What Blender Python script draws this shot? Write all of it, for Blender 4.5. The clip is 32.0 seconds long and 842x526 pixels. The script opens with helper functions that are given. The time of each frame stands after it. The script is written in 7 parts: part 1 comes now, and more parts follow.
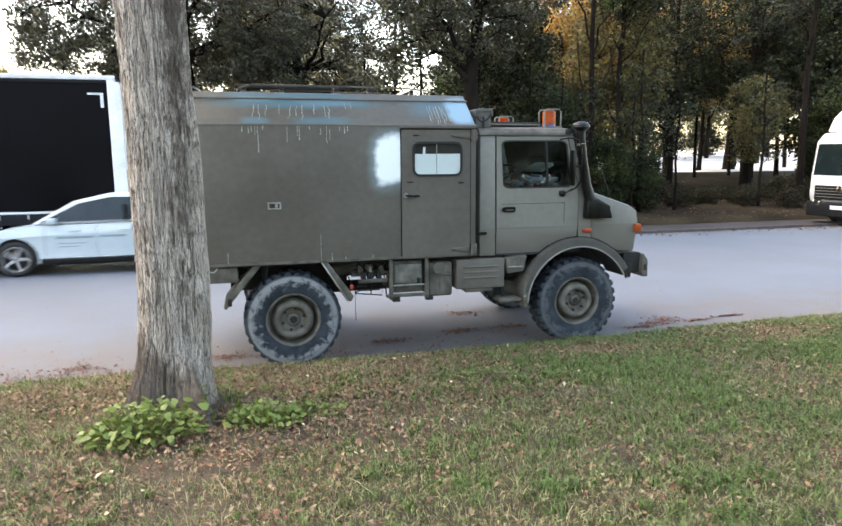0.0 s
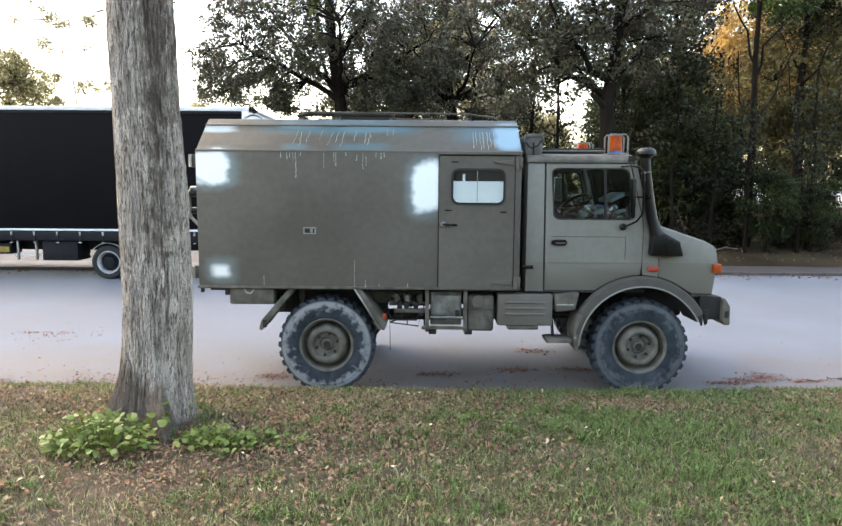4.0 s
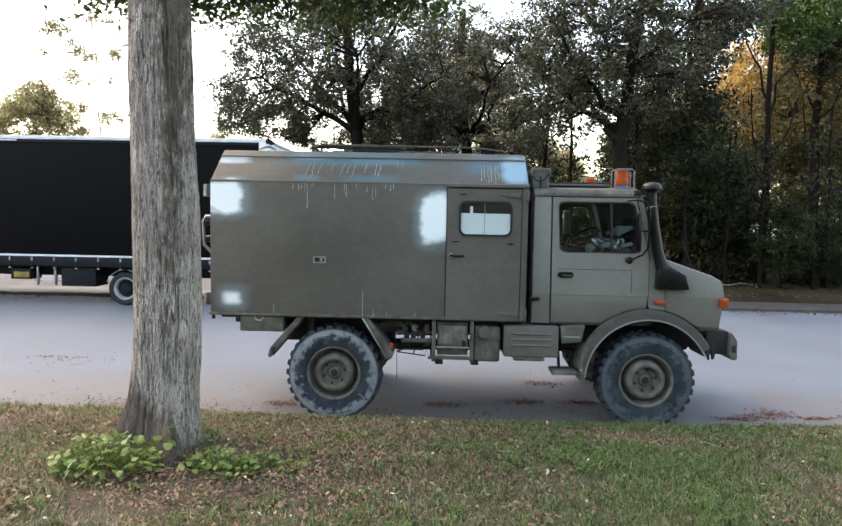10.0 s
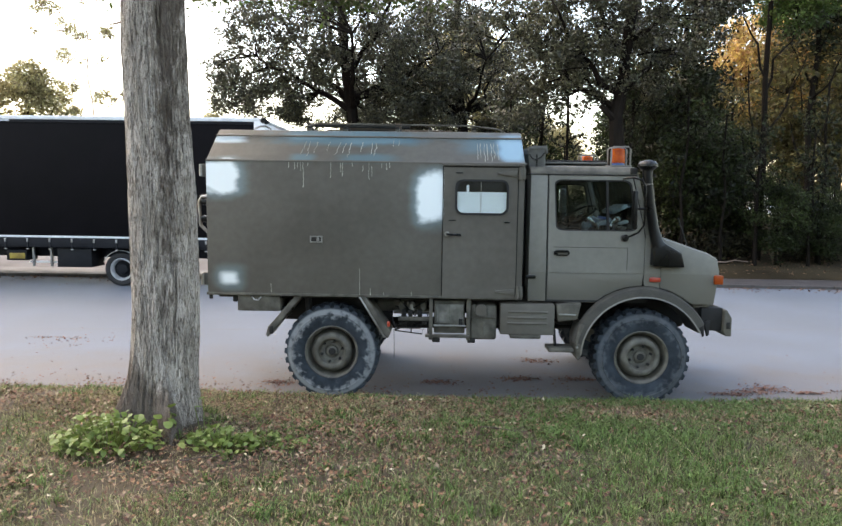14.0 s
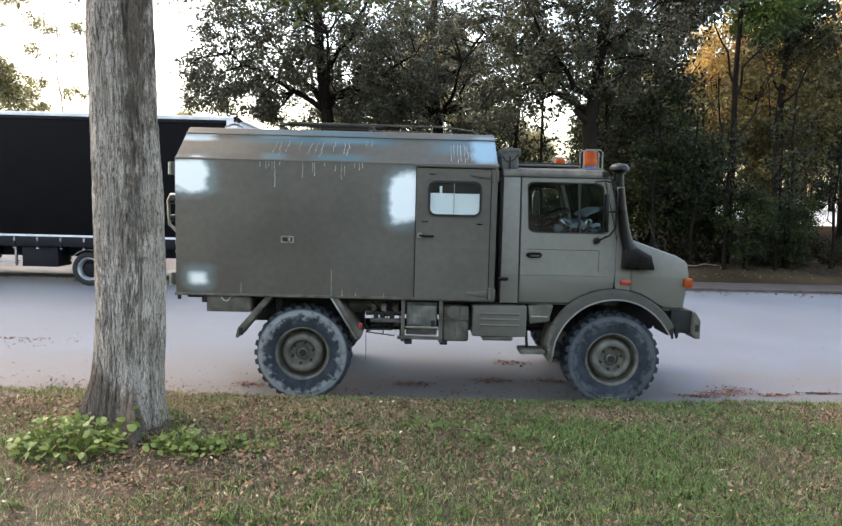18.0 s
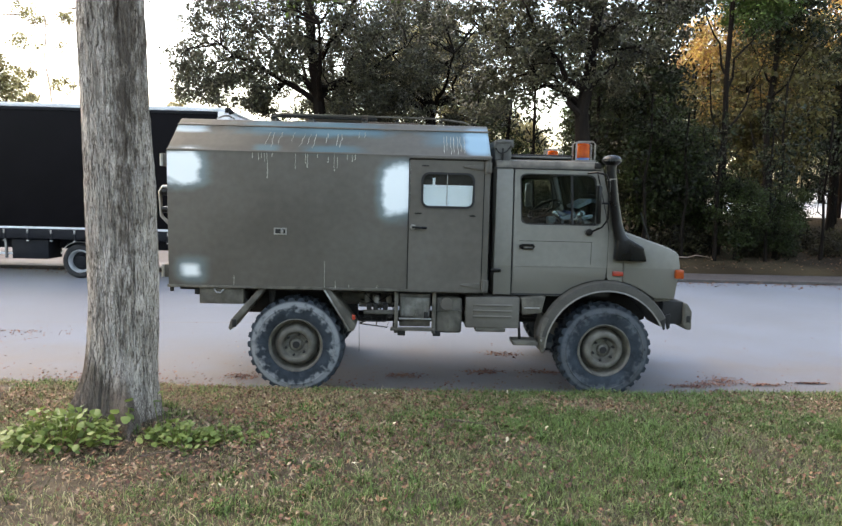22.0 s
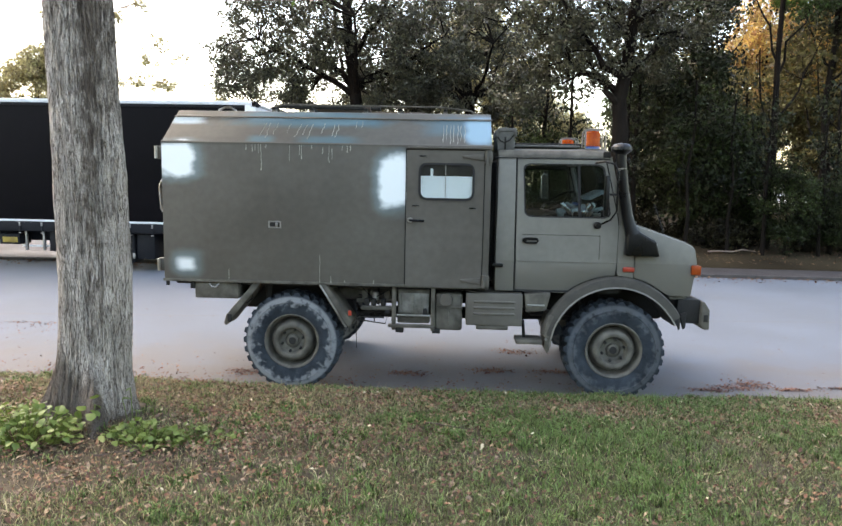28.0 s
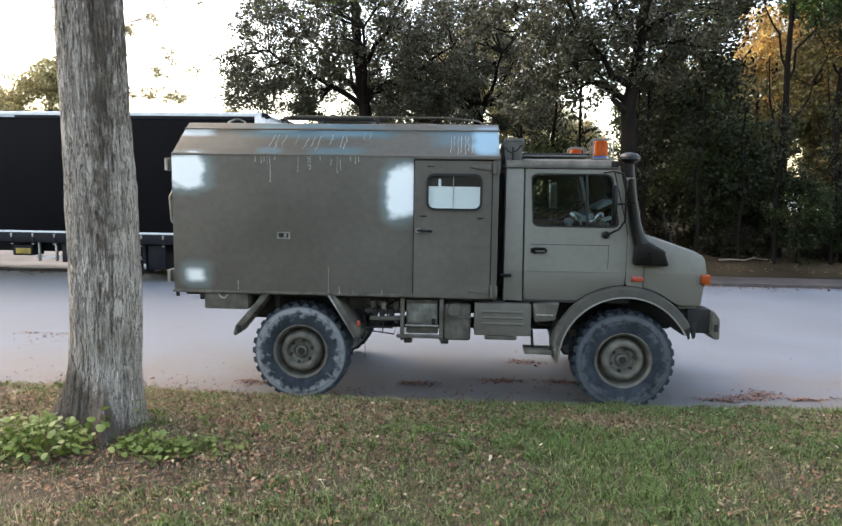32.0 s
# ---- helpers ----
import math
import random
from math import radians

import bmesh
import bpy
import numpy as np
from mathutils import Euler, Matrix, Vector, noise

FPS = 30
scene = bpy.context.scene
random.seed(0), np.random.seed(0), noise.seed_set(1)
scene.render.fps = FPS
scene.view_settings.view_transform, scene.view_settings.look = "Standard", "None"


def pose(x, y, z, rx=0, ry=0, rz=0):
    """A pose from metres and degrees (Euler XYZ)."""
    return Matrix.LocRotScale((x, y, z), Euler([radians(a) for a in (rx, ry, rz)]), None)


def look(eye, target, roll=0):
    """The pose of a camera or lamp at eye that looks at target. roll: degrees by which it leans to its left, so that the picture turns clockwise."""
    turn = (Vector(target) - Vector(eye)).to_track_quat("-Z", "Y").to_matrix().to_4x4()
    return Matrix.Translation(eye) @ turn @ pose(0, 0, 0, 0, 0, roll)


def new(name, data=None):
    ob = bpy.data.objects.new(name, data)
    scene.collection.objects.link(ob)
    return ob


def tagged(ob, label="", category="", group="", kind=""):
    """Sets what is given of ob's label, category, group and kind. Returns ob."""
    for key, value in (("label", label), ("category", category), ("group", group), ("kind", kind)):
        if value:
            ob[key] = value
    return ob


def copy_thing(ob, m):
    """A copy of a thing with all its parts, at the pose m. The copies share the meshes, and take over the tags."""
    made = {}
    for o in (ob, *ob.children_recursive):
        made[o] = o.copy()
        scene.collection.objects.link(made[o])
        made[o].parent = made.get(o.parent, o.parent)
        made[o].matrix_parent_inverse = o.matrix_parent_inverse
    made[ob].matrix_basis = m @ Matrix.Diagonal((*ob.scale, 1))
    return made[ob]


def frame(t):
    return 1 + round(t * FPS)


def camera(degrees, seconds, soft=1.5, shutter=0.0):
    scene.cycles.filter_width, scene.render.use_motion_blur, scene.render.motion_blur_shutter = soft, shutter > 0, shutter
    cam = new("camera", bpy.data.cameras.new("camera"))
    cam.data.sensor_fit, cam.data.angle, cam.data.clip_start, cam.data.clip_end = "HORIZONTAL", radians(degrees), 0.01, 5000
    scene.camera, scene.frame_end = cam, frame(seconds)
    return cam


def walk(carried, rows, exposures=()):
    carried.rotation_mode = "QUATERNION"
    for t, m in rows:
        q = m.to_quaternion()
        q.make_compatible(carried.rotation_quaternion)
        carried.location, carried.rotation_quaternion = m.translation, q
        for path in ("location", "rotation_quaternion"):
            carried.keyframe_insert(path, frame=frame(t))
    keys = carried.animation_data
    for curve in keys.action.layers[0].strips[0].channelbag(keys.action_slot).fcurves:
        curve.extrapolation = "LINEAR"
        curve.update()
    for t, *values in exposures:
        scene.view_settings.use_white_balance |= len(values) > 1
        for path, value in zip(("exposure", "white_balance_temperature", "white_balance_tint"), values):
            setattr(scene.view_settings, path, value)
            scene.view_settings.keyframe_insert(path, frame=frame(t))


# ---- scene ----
PATH = [
    (0, (-0.425, -6.755, 2.156), (0.079, -4.845, 1.844), -0.4),
    (0.5, (-0.346, -6.733, 2.148), (0.107, -4.806, 1.859), -1.8),
    (0.9, (-0.238, -6.71, 2.145), (0.197, -4.779, 1.856), -0.6),
    (1, (-0.207, -6.701, 2.145), (0.254, -4.776, 1.863), 1.1),
    (1.1, (-0.165, -6.682, 2.145), (0.348, -4.78, 1.798), 0.3),
    (1.2, (-0.12, -6.66, 2.145), (0.417, -4.763, 1.808), 0.2),
    (1.5, (0.025, -6.597, 2.148), (0.408, -4.643, 1.96), -0.2),
    (2, (0.325, -6.712, 2.171), (0.621, -4.749, 1.93), 1.9),
    (2.5, (0.565, -6.655, 2.131), (0.861, -4.689, 1.918), 0.7),
    (3, (0.818, -6.604, 2.141), (1.084, -4.657, 1.769), -0.2),
    (3.5, (0.945, -6.63, 2.151), (0.936, -4.649, 1.875), 0.0),
    (5.5, (1.058, -6.723, 2.15), (1.079, -4.731, 1.972), 1.6),
    (6, (1.067, -6.759, 2.155), (1.089, -4.763, 2.025), 1.5),
    (6.5, (1.101, -6.762, 2.157), (1.163, -4.775, 1.936), 1.0),
    (7, (1.091, -6.734, 2.149), (1.118, -4.745, 1.937), 1.2),
    (7.5, (1.092, -6.74, 2.158), (1.157, -4.757, 1.905), 0.9),
    (8, (1.102, -6.752, 2.157), (1.175, -4.771, 1.892), 0.2),
    (8.5, (1.105, -6.746, 2.152), (1.141, -4.763, 1.889), 0.5),
    (9, (1.094, -6.751, 2.14), (1.095, -4.768, 1.875), 1.0),
    (9.5, (1.088, -6.743, 2.149), (1.027, -4.756, 1.928), 1.4),
    (10, (1.088, -6.748, 2.148), (1.031, -4.754, 2.012), 1.1),
    (10.5, (1.095, -6.791, 2.147), (1.054, -4.8, 1.963), 0.8),
    (11, (1.103, -6.816, 2.152), (1.075, -4.825, 1.967), 1.2),
    (11.5, (1.098, -6.81, 2.156), (1.043, -4.825, 1.922), 0.9),
    (12, (1.083, -6.78, 2.145), (1.03, -4.791, 1.936), 1.2),
    (12.5, (1.082, -6.77, 2.14), (1.015, -4.78, 1.944), 1.2),
    (13, (1.08, -6.767, 2.142), (1.01, -4.778, 1.94), 1.2),
    (13.5, (1.076, -6.77, 2.143), (1.0, -4.781, 1.945), 0.9),
    (14, (1.086, -6.767, 2.148), (1.041, -4.778, 1.949), 0.8),
    (14.5, (1.093, -6.772, 2.143), (1.054, -4.782, 1.95), 0.6),
    (16.5, (1.116, -6.742, 2.146), (1.118, -4.753, 1.943), 1.3),
    (17, (1.123, -6.771, 2.143), (1.146, -4.781, 1.952), 1.3),
    (17.5, (1.118, -6.742, 2.14), (1.143, -4.751, 1.949), 1.5),
    (18, (1.113, -6.733, 2.139), (1.143, -4.743, 1.947), 1.4),
    (18.5, (1.119, -6.738, 2.135), (1.152, -4.748, 1.934), 1.5),
    (19, (1.121, -6.741, 2.137), (1.158, -4.75, 1.947), 1.4),
    (19.5, (1.114, -6.732, 2.14), (1.137, -4.742, 1.935), 1.2),
    (20, (1.12, -6.753, 2.136), (1.141, -4.767, 1.902), 1.7),
    (20.5, (1.109, -6.741, 2.137), (1.125, -4.754, 1.916), 1.8),
    (21, (1.103, -6.748, 2.129), (1.107, -4.759, 1.918), 2.0),
    (21.5, (1.103, -6.738, 2.138), (1.133, -4.749, 1.935), 1.6),
    (22, (1.104, -6.742, 2.138), (1.158, -4.754, 1.922), 1.4),
    (22.5, (1.126, -6.751, 2.132), (1.181, -4.762, 1.93), 1.0),
    (23, (1.128, -6.749, 2.127), (1.186, -4.759, 1.929), 1.3),
    (23.5, (1.136, -6.738, 2.131), (1.199, -4.752, 1.909), 1.0),
    (24, (1.168, -6.735, 2.122), (1.208, -4.758, 1.825), 0.6),
    (24.5, (1.202, -6.683, 2.117), (1.24, -4.713, 1.777), 0.1),
    (26.5, (1.579, -6.496, 2.139), (1.443, -4.521, 1.86), 0.7),
    (27, (1.626, -6.508, 2.148), (1.491, -4.527, 1.906), 1.3),
    (27.5, (1.621, -6.484, 2.141), (1.501, -4.508, 1.854), 0.0),
    (28, (1.626, -6.474, 2.131), (1.529, -4.491, 1.892), 1.1),
    (28.5, (1.624, -6.462, 2.144), (1.487, -4.479, 1.92), 1.0),
    (29, (1.626, -6.463, 2.151), (1.492, -4.48, 1.929), 0.8),
    (29.5, (1.622, -6.473, 2.158), (1.517, -4.487, 1.945), -0.3),
    (30, (1.63, -6.483, 2.143), (1.53, -4.5, 1.906), 0.4),
    (30.5, (1.628, -6.489, 2.145), (1.527, -4.505, 1.907), 0.8),
    (31, (1.634, -6.463, 2.143), (1.5, -4.48, 1.917), -0.1),
    (31.5, (1.642, -6.474, 2.144), (1.488, -4.491, 1.929), 0.2),
    (32, (1.641, -6.481, 2.143), (1.514, -4.496, 1.931), 0.8),
]
cam = camera(65.0, 32.0, 1.5, 0.5)
walk(cam, [(t, look(eye, target, roll)) for t, eye, target, roll in PATH],
     [(t, stops, 8050, 12) for t, stops in ((0.0, 2.58), (1.0, 2.66), (2.0, 2.50), (3.0, 2.64), (3.5, 2.62), (6.0, 2.40), (9.0, 2.42), (10.0, 2.28), (13.0, 2.27), (18.0, 2.34), (25.0, 2.42), (27.0, 2.50), (29.0, 2.34), (32.0, 2.30))])

# ---- world and light ----
SUN_EL, SUN_AZ = radians(50.0), radians(-60.0)      # azimuth from +y towards +x
world = bpy.data.worlds.new("world")
scene.world = world
world.use_nodes = True
wn = world.node_tree.nodes
sky = wn.new("ShaderNodeTexSky")
sky.sky_type, sky.sun_disc = "NISHITA", False
sky.sun_elevation, sky.sun_rotation = SUN_EL, SUN_AZ
sky.air_density, sky.dust_density, sky.ozone_density = 1.3, 2.2, 1.2
wn["Background"].inputs["Strength"].default_value = 0.15
world.node_tree.links.new(sky.outputs[0], wn["Background"].inputs["Color"])
sun_data = bpy.data.lights.new("sun", "SUN")
sun_data.energy, sun_data.angle, sun_data.color = 0.18, radians(90), (1.0, 0.96, 0.91)
sun = new("sun", sun_data)
sun.matrix_world = look((0, 0, 0), (-math.sin(SUN_AZ) * math.cos(SUN_EL), -math.cos(SUN_AZ) * math.cos(SUN_EL), -math.sin(SUN_EL)))


# ---- materials ----
def mat(name, base, second=None, scale=6.0, rough=0.6, metal=0.0, fine=80.0, bump=0.15, dist=0.004, spec=0.5, detail=6.0, stretch=(1, 1, 1), island=0.0, hue=0.0, trans=0.0, contrast=(0.35, 0.68), coat=0.0):
    """Two colours mixed by coarse and fine noise, rough and bumped by the fine one."""
    m = bpy.data.materials.new(name)
    m.use_nodes = True
    n, l = m.node_tree.nodes, m.node_tree.links
    b = n["Principled BSDF"]
    second = second or [c * 0.72 for c in base]
    co = n.new("ShaderNodeTexCoord")
    mp = n.new("ShaderNodeMapping")
    mp.inputs["Scale"].default_value = stretch
    l.new(co.outputs["Object"], mp.inputs["Vector"])
    n1, n2 = n.new("ShaderNodeTexNoise"), n.new("ShaderNodeTexNoise")
    n1.inputs["Scale"].default_value, n1.inputs["Detail"].default_value = scale, detail
    n2.inputs["Scale"].default_value, n2.inputs["Detail"].default_value = fine, 4.0
    for q in (n1, n2):
        l.new(mp.outputs[0], q.inputs["Vector"])
    ramp = n.new("ShaderNodeMapRange")
    ramp.inputs["From Min"].default_value, ramp.inputs["From Max"].default_value = contrast
    l.new(n1.outputs["Fac"], ramp.inputs["Value"])
    mix = n.new("ShaderNodeMix")
    mix.data_type = "RGBA"
    mix.inputs["A"].default_value, mix.inputs["B"].default_value = (*second, 1), (*base, 1)
    l.new(ramp.outputs[0], mix.inputs["Factor"])
    hsv = n.new("ShaderNodeHueSaturation")
    l.new(mix.outputs["Result"], hsv.inputs["Color"])
    val = n.new("ShaderNodeMapRange")
    val.inputs["To Min"].default_value, val.inputs["To Max"].default_value = 0.8, 1.2
    l.new(n2.outputs["Fac"], val.inputs["Value"])
    last = val.outputs[0]
    if island:
        geo = n.new("ShaderNodeNewGeometry")
        r = n.new("ShaderNodeMapRange")
        r.inputs["To Min"].default_value, r.inputs["To Max"].default_value = 1 - island, 1 + island
        l.new(geo.outputs["Random Per Island"], r.inputs["Value"])
        mul = n.new("ShaderNodeMath")
        mul.operation = "MULTIPLY"
        l.new(r.outputs[0], mul.inputs[0]), l.new(last, mul.inputs[1])
        last = mul.outputs[0]
        if hue:
            h = n.new("ShaderNodeMapRange")
            h.inputs["To Min"].default_value, h.inputs["To Max"].default_value = 0.5 - hue, 0.5 + hue
            l.new(geo.outputs["Random Per Island"], h.inputs["Value"])
            l.new(h.outputs[0], hsv.inputs["Hue"])
    l.new(last, hsv.inputs["Value"])
    l.new(hsv.outputs[0], b.inputs["Base Color"])
    rr = n.new("ShaderNodeMapRange")
    rr.inputs["To Min"].default_value, rr.inputs["To Max"].default_value = max(rough - 0.12, 0.02), min(rough + 0.12, 1)
    l.new(n1.outputs["Fac"], rr.inputs["Value"])
    l.new(rr.outputs[0], b.inputs["Roughness"])
    b.inputs["Metallic"].default_value = metal
    b.inputs["Specular IOR Level"].default_value = spec
    b.inputs["Coat Weight"].default_value = coat
    if bump:
        bp = n.new("ShaderNodeBump")
        bp.inputs["Strength"].default_value, bp.inputs["Distance"].default_value = bump, dist
        l.new(n2.outputs["Fac"], bp.inputs["Height"])
        l.new(bp.outputs[0], b.inputs["Normal"])
    if trans:
        out = n["Material Output"]
        tr = n.new("ShaderNodeBsdfTranslucent")
        l.new(hsv.outputs[0], tr.inputs["Color"])
        ms = n.new("ShaderNodeMixShader")
        ms.inputs[0].default_value = trans
        l.new(b.outputs[0], ms.inputs[1]), l.new(tr.outputs[0], ms.inputs[2])
        l.new(ms.outputs[0], out.inputs["Surface"])
    return m


def glass(name, tint=(0.9, 0.95, 0.95)):
    """A thin pane: clear, with a mirror's gloss that grows at a glancing view."""
    m = bpy.data.materials.new(name)
    m.use_nodes = True
    n, l = m.node_tree.nodes, m.node_tree.links
    n.remove(n["Principled BSDF"])
    a, g, x, f = n.new("ShaderNodeBsdfTransparent"), n.new("ShaderNodeBsdfGlossy"), n.new("ShaderNodeMixShader"), n.new("ShaderNodeFresnel")
    a.inputs[0].default_value = (*tint, 1)
    g.inputs["Roughness"].default_value = 0.02
    f.inputs["IOR"].default_value = 1.5
    l.new(f.outputs[0], x.inputs[0]), l.new(a.outputs[0], x.inputs[1]), l.new(g.outputs[0], x.inputs[2])
    l.new(x.outputs[0], n["Material Output"].inputs["Surface"])
    return m


# ---- mesh helpers ----
def thing(name, at, label, category, group="", kind=""):
    e = new(name)
    e.location = at
    e.empty_display_size = 0.2
    return tagged(e, label, category, group, kind)


def finish(bm, material, smooth=False, angle=35):
    me = bpy.data.meshes.new("mesh")
    bmesh.ops.recalc_face_normals(bm, faces=bm.faces)
    bm.to_mesh(me)
    bm.free()
    me.materials.append(material)
    if smooth:
        me.shade_smooth()
        me.set_sharp_from_angle(angle=radians(angle))
    return me


def part(name, bm, material, parent, label="", smooth=True, kind=""):
    """One mesh under a thing or a part. The bmesh is in the world's metres."""
    off = Vector((0, 0, 0))
    up = parent
    while up is not None:
        off += Vector(up.location)
        up = up.parent
    bmesh.ops.translate(bm, verts=bm.verts, vec=-off)
    ob = new(name, finish(bm, material, smooth))
    ob.parent = parent
    return tagged(ob, label, kind=kind)


def solo(name, bm, material, label, category, group="", kind="", at=(0, 0, 0), smooth=True):
    """A thing of one mesh."""
    bmesh.ops.translate(bm, verts=bm.verts, vec=-Vector(at))
    ob = new(name, finish(bm, material, smooth))
    ob.location = at
    return tagged(ob, label, category, group, kind)


def soft(bm, edges, w, seg=2):
    if w > 0:
        bmesh.ops.bevel(bm, geom=edges, offset=w, segments=seg, affect="EDGES", profile=0.5, clamp_overlap=True)


def box(x0, x1, y0, y1, z0, z1, bevel=0.01, seg=2, bm=None):
    out = bm or bmesh.new()
    b = bmesh.new()
    bmesh.ops.create_cube(b, size=1)
    bmesh.ops.scale(b, verts=b.verts, vec=(x1 - x0, y1 - y0, z1 - z0))
    bmesh.ops.translate(b, verts=b.verts, vec=((x0 + x1) / 2, (y0 + y1) / 2, (z0 + z1) / 2))
    soft(b, b.edges[:], bevel, seg)
    return into(out, b)


def into(out, b):
    me = bpy.data.meshes.new("t")
    b.to_mesh(me)
    b.free()
    out.from_mesh(me)
    bpy.data.meshes.remove(me)
    return out


def prism(pts, y0, y1, bevel=0.0, seg=2, bm=None, axis="y"):
    """A polygon of (x, z) drawn out along y; axis x: (y, z) along x; axis z: (x, y) along z."""
    out = bm or bmesh.new()
    b = bmesh.new()

    def at(p, d):
        return {"y": (p[0], d, p[1]), "x": (d, p[0], p[1]), "z": (p[0], p[1], d)}[axis]
    f0 = b.faces.new([b.verts.new(at(p, y0)) for p in pts])
    r = bmesh.ops.extrude_face_region(b, geom=[f0])
    d = {"y": (0, y1 - y0, 0), "x": (y1 - y0, 0, 0), "z": (0, 0, y1 - y0)}[axis]
    bmesh.ops.translate(b, verts=[v for v in r["geom"] if isinstance(v, bmesh.types.BMVert)], vec=d)
    bmesh.ops.recalc_face_normals(b, faces=b.faces)
    soft(b, b.edges[:], bevel, seg)
    return into(out, b)


def ring(outer, inner, y0, y1, bm=None):
    """A frame between two polygons of (x, z) with the same number of corners, from y0 to y1."""
    out = bm or bmesh.new()
    n = len(outer)
    v = [[out.verts.new((p[0], y, p[1])) for p in loop] for y in (y0, y1) for loop in (outer, inner)]
    for i in range(n):
        j = (i + 1) % n
        out.faces.new((v[0][i], v[0][j], v[1][j], v[1][i]))
        out.faces.new((v[2][i], v[3][i], v[3][j], v[2][j]))
        out.faces.new((v[0][i], v[2][i], v[2][j], v[0][j]))
        out.faces.new((v[1][i], v[1][j], v[3][j], v[3][i]))
    return out


def rounded(x0, x1, z0, z1, r, n=5):
    """Corners of a rounded rectangle, counter-clockwise from the lower left."""
    pts = []
    for cx, cz, a0 in ((x0 + r, z0 + r, 180), (x1 - r, z0 + r, 270), (x1 - r, z1 - r, 0), (x0 + r, z1 - r, 90)):
        for i in range(n):
            a = radians(a0 + 90 * i / (n - 1))
            pts.append((cx + r * math.cos(a), cz + r * math.sin(a)))
    return pts


def quadpts(c, n):
    """Four corners as many points, n to a side."""
    pts = []
    for i in range(4):
        a, b = c[i], c[(i + 1) % 4]
        for k in range(n):
            pts.append((a[0] + (b[0] - a[0]) * k / n, a[1] + (b[1] - a[1]) * k / n))
    return pts


def tube(pts, r, seg=8, bm=None, r1=None, cap=True):
    """A round bar along points; r may taper to r1."""
    out = bm or bmesh.new()
    pts = [Vector(p) for p in pts]
    rings, up = [], Vector((0.13, 0.21, 0.97))
    for i, p in enumerate(pts):
        d = (pts[min(i + 1, len(pts) - 1)] - pts[max(i - 1, 0)]).normalized()
        u = d.cross(up if abs(d.dot(up)) < 0.95 else Vector((1, 0, 0))).normalized()
        w = d.cross(u)
        k = i / (len(pts) - 1)
        rad = (r[i] if isinstance(r, (list, tuple)) else r + ((r1 if r1 is not None else r) - r) * k)
        rings.append([out.verts.new(p + rad * (math.cos(2 * math.pi * j / seg) * u + math.sin(2 * math.pi * j / seg) * w)) for j in range(seg)])
        up = -w
    for a, b in zip(rings, rings[1:]):
        for j in range(seg):
            out.faces.new((a[j], a[(j + 1) % seg], b[(j + 1) % seg], b[j]))
    if cap:
        out.faces.new(rings[0][::-1]), out.faces.new(rings[-1])
    return out


def lathe(profile, centre, axis="y", seg=40, bm=None, closed=False):
    """A profile of (radius, way along the axis) turned round an axis through centre."""
    out = bm or bmesh.new()
    cx, cy, cz = centre
    loops = []
    for r, d in profile:
        row = []
        for j in range(seg):
            a = 2 * math.pi * j / seg
            c, s = r * math.cos(a), r * math.sin(a)
            row.append(out.verts.new({"y": (cx + c, cy + d, cz + s), "z": (cx + c, cy + s, cz + d), "x": (cx + d, cy + c, cz + s)}[axis]))
        loops.append(row)
    for a, b in zip(loops, loops[1:] + ([loops[0]] if closed else [])):
        for j in range(seg):
            out.faces.new((a[j], a[(j + 1) % seg], b[(j + 1) % seg], b[j]))
    if not closed:
        out.faces.new(loops[0]), out.faces.new(loops[-1][::-1])
    return out


def soup(name, verts, faces, material, smooth=False):
    """A mesh straight from arrays, for the many small pieces."""
    me = bpy.data.meshes.new(name)
    me.from_pydata(verts, [], faces)
    me.materials.append(material)
    if smooth:
        me.shade_smooth()
    return me


def quads(name, corners, material):
    """corners: an array (n, 4, 3)."""
    n = len(corners)
    me = bpy.data.meshes.new(name)
    me.vertices.add(4 * n), me.loops.add(4 * n), me.polygons.add(n)
    me.vertices.foreach_set("co", np.asarray(corners, np.float32).ravel())
    me.loops.foreach_set("vertex_index", np.arange(4 * n, dtype=np.int32))
    me.polygons.foreach_set("loop_start", np.arange(0, 4 * n, 4, dtype=np.int32))
    me.update(calc_edges=True)
    me.materials.append(material)
    return me

# the blue of reflected sky is mixed into the asphalt colour
M_road = mat("pale_worn_asphalt_sky_blued", (0.128, 0.153, 0.189), (0.103, 0.121, 0.148), scale=0.7, rough=0.75, fine=120, bump=0.3, dist=0.006, contrast=(0.3, 0.7))
M_pave = mat("gravel_pavement", (0.078, 0.071, 0.070), (0.050, 0.045, 0.045), scale=1.5, rough=0.9, fine=60, bump=0.5, dist=0.01, spec=0.15)
M_kerb = mat("grey_kerb_stone", (0.082, 0.074, 0.068), (0.048, 0.042, 0.039), scale=3, rough=0.85, fine=50, bump=0.4)
M_soil = mat("soil_with_dry_grass", (0.090, 0.064, 0.036), (0.046, 0.034, 0.019), scale=2.2, rough=0.95, fine=45, bump=0.8, dist=0.02)
M_grass = mat("grass_blades", (0.132, 0.182, 0.062), (0.186, 0.196, 0.092), scale=1.1, rough=0.65, fine=9, bump=0, island=0.85, hue=0.02, trans=0.3, contrast=(0.38, 0.57), spec=0.3)
M_dry = mat("dry_grass_blades", (0.34, 0.275, 0.170), (0.21, 0.172, 0.100), scale=1.3, rough=0.75, fine=9, bump=0, island=0.85, hue=0.02, trans=0.25, spec=0.25)
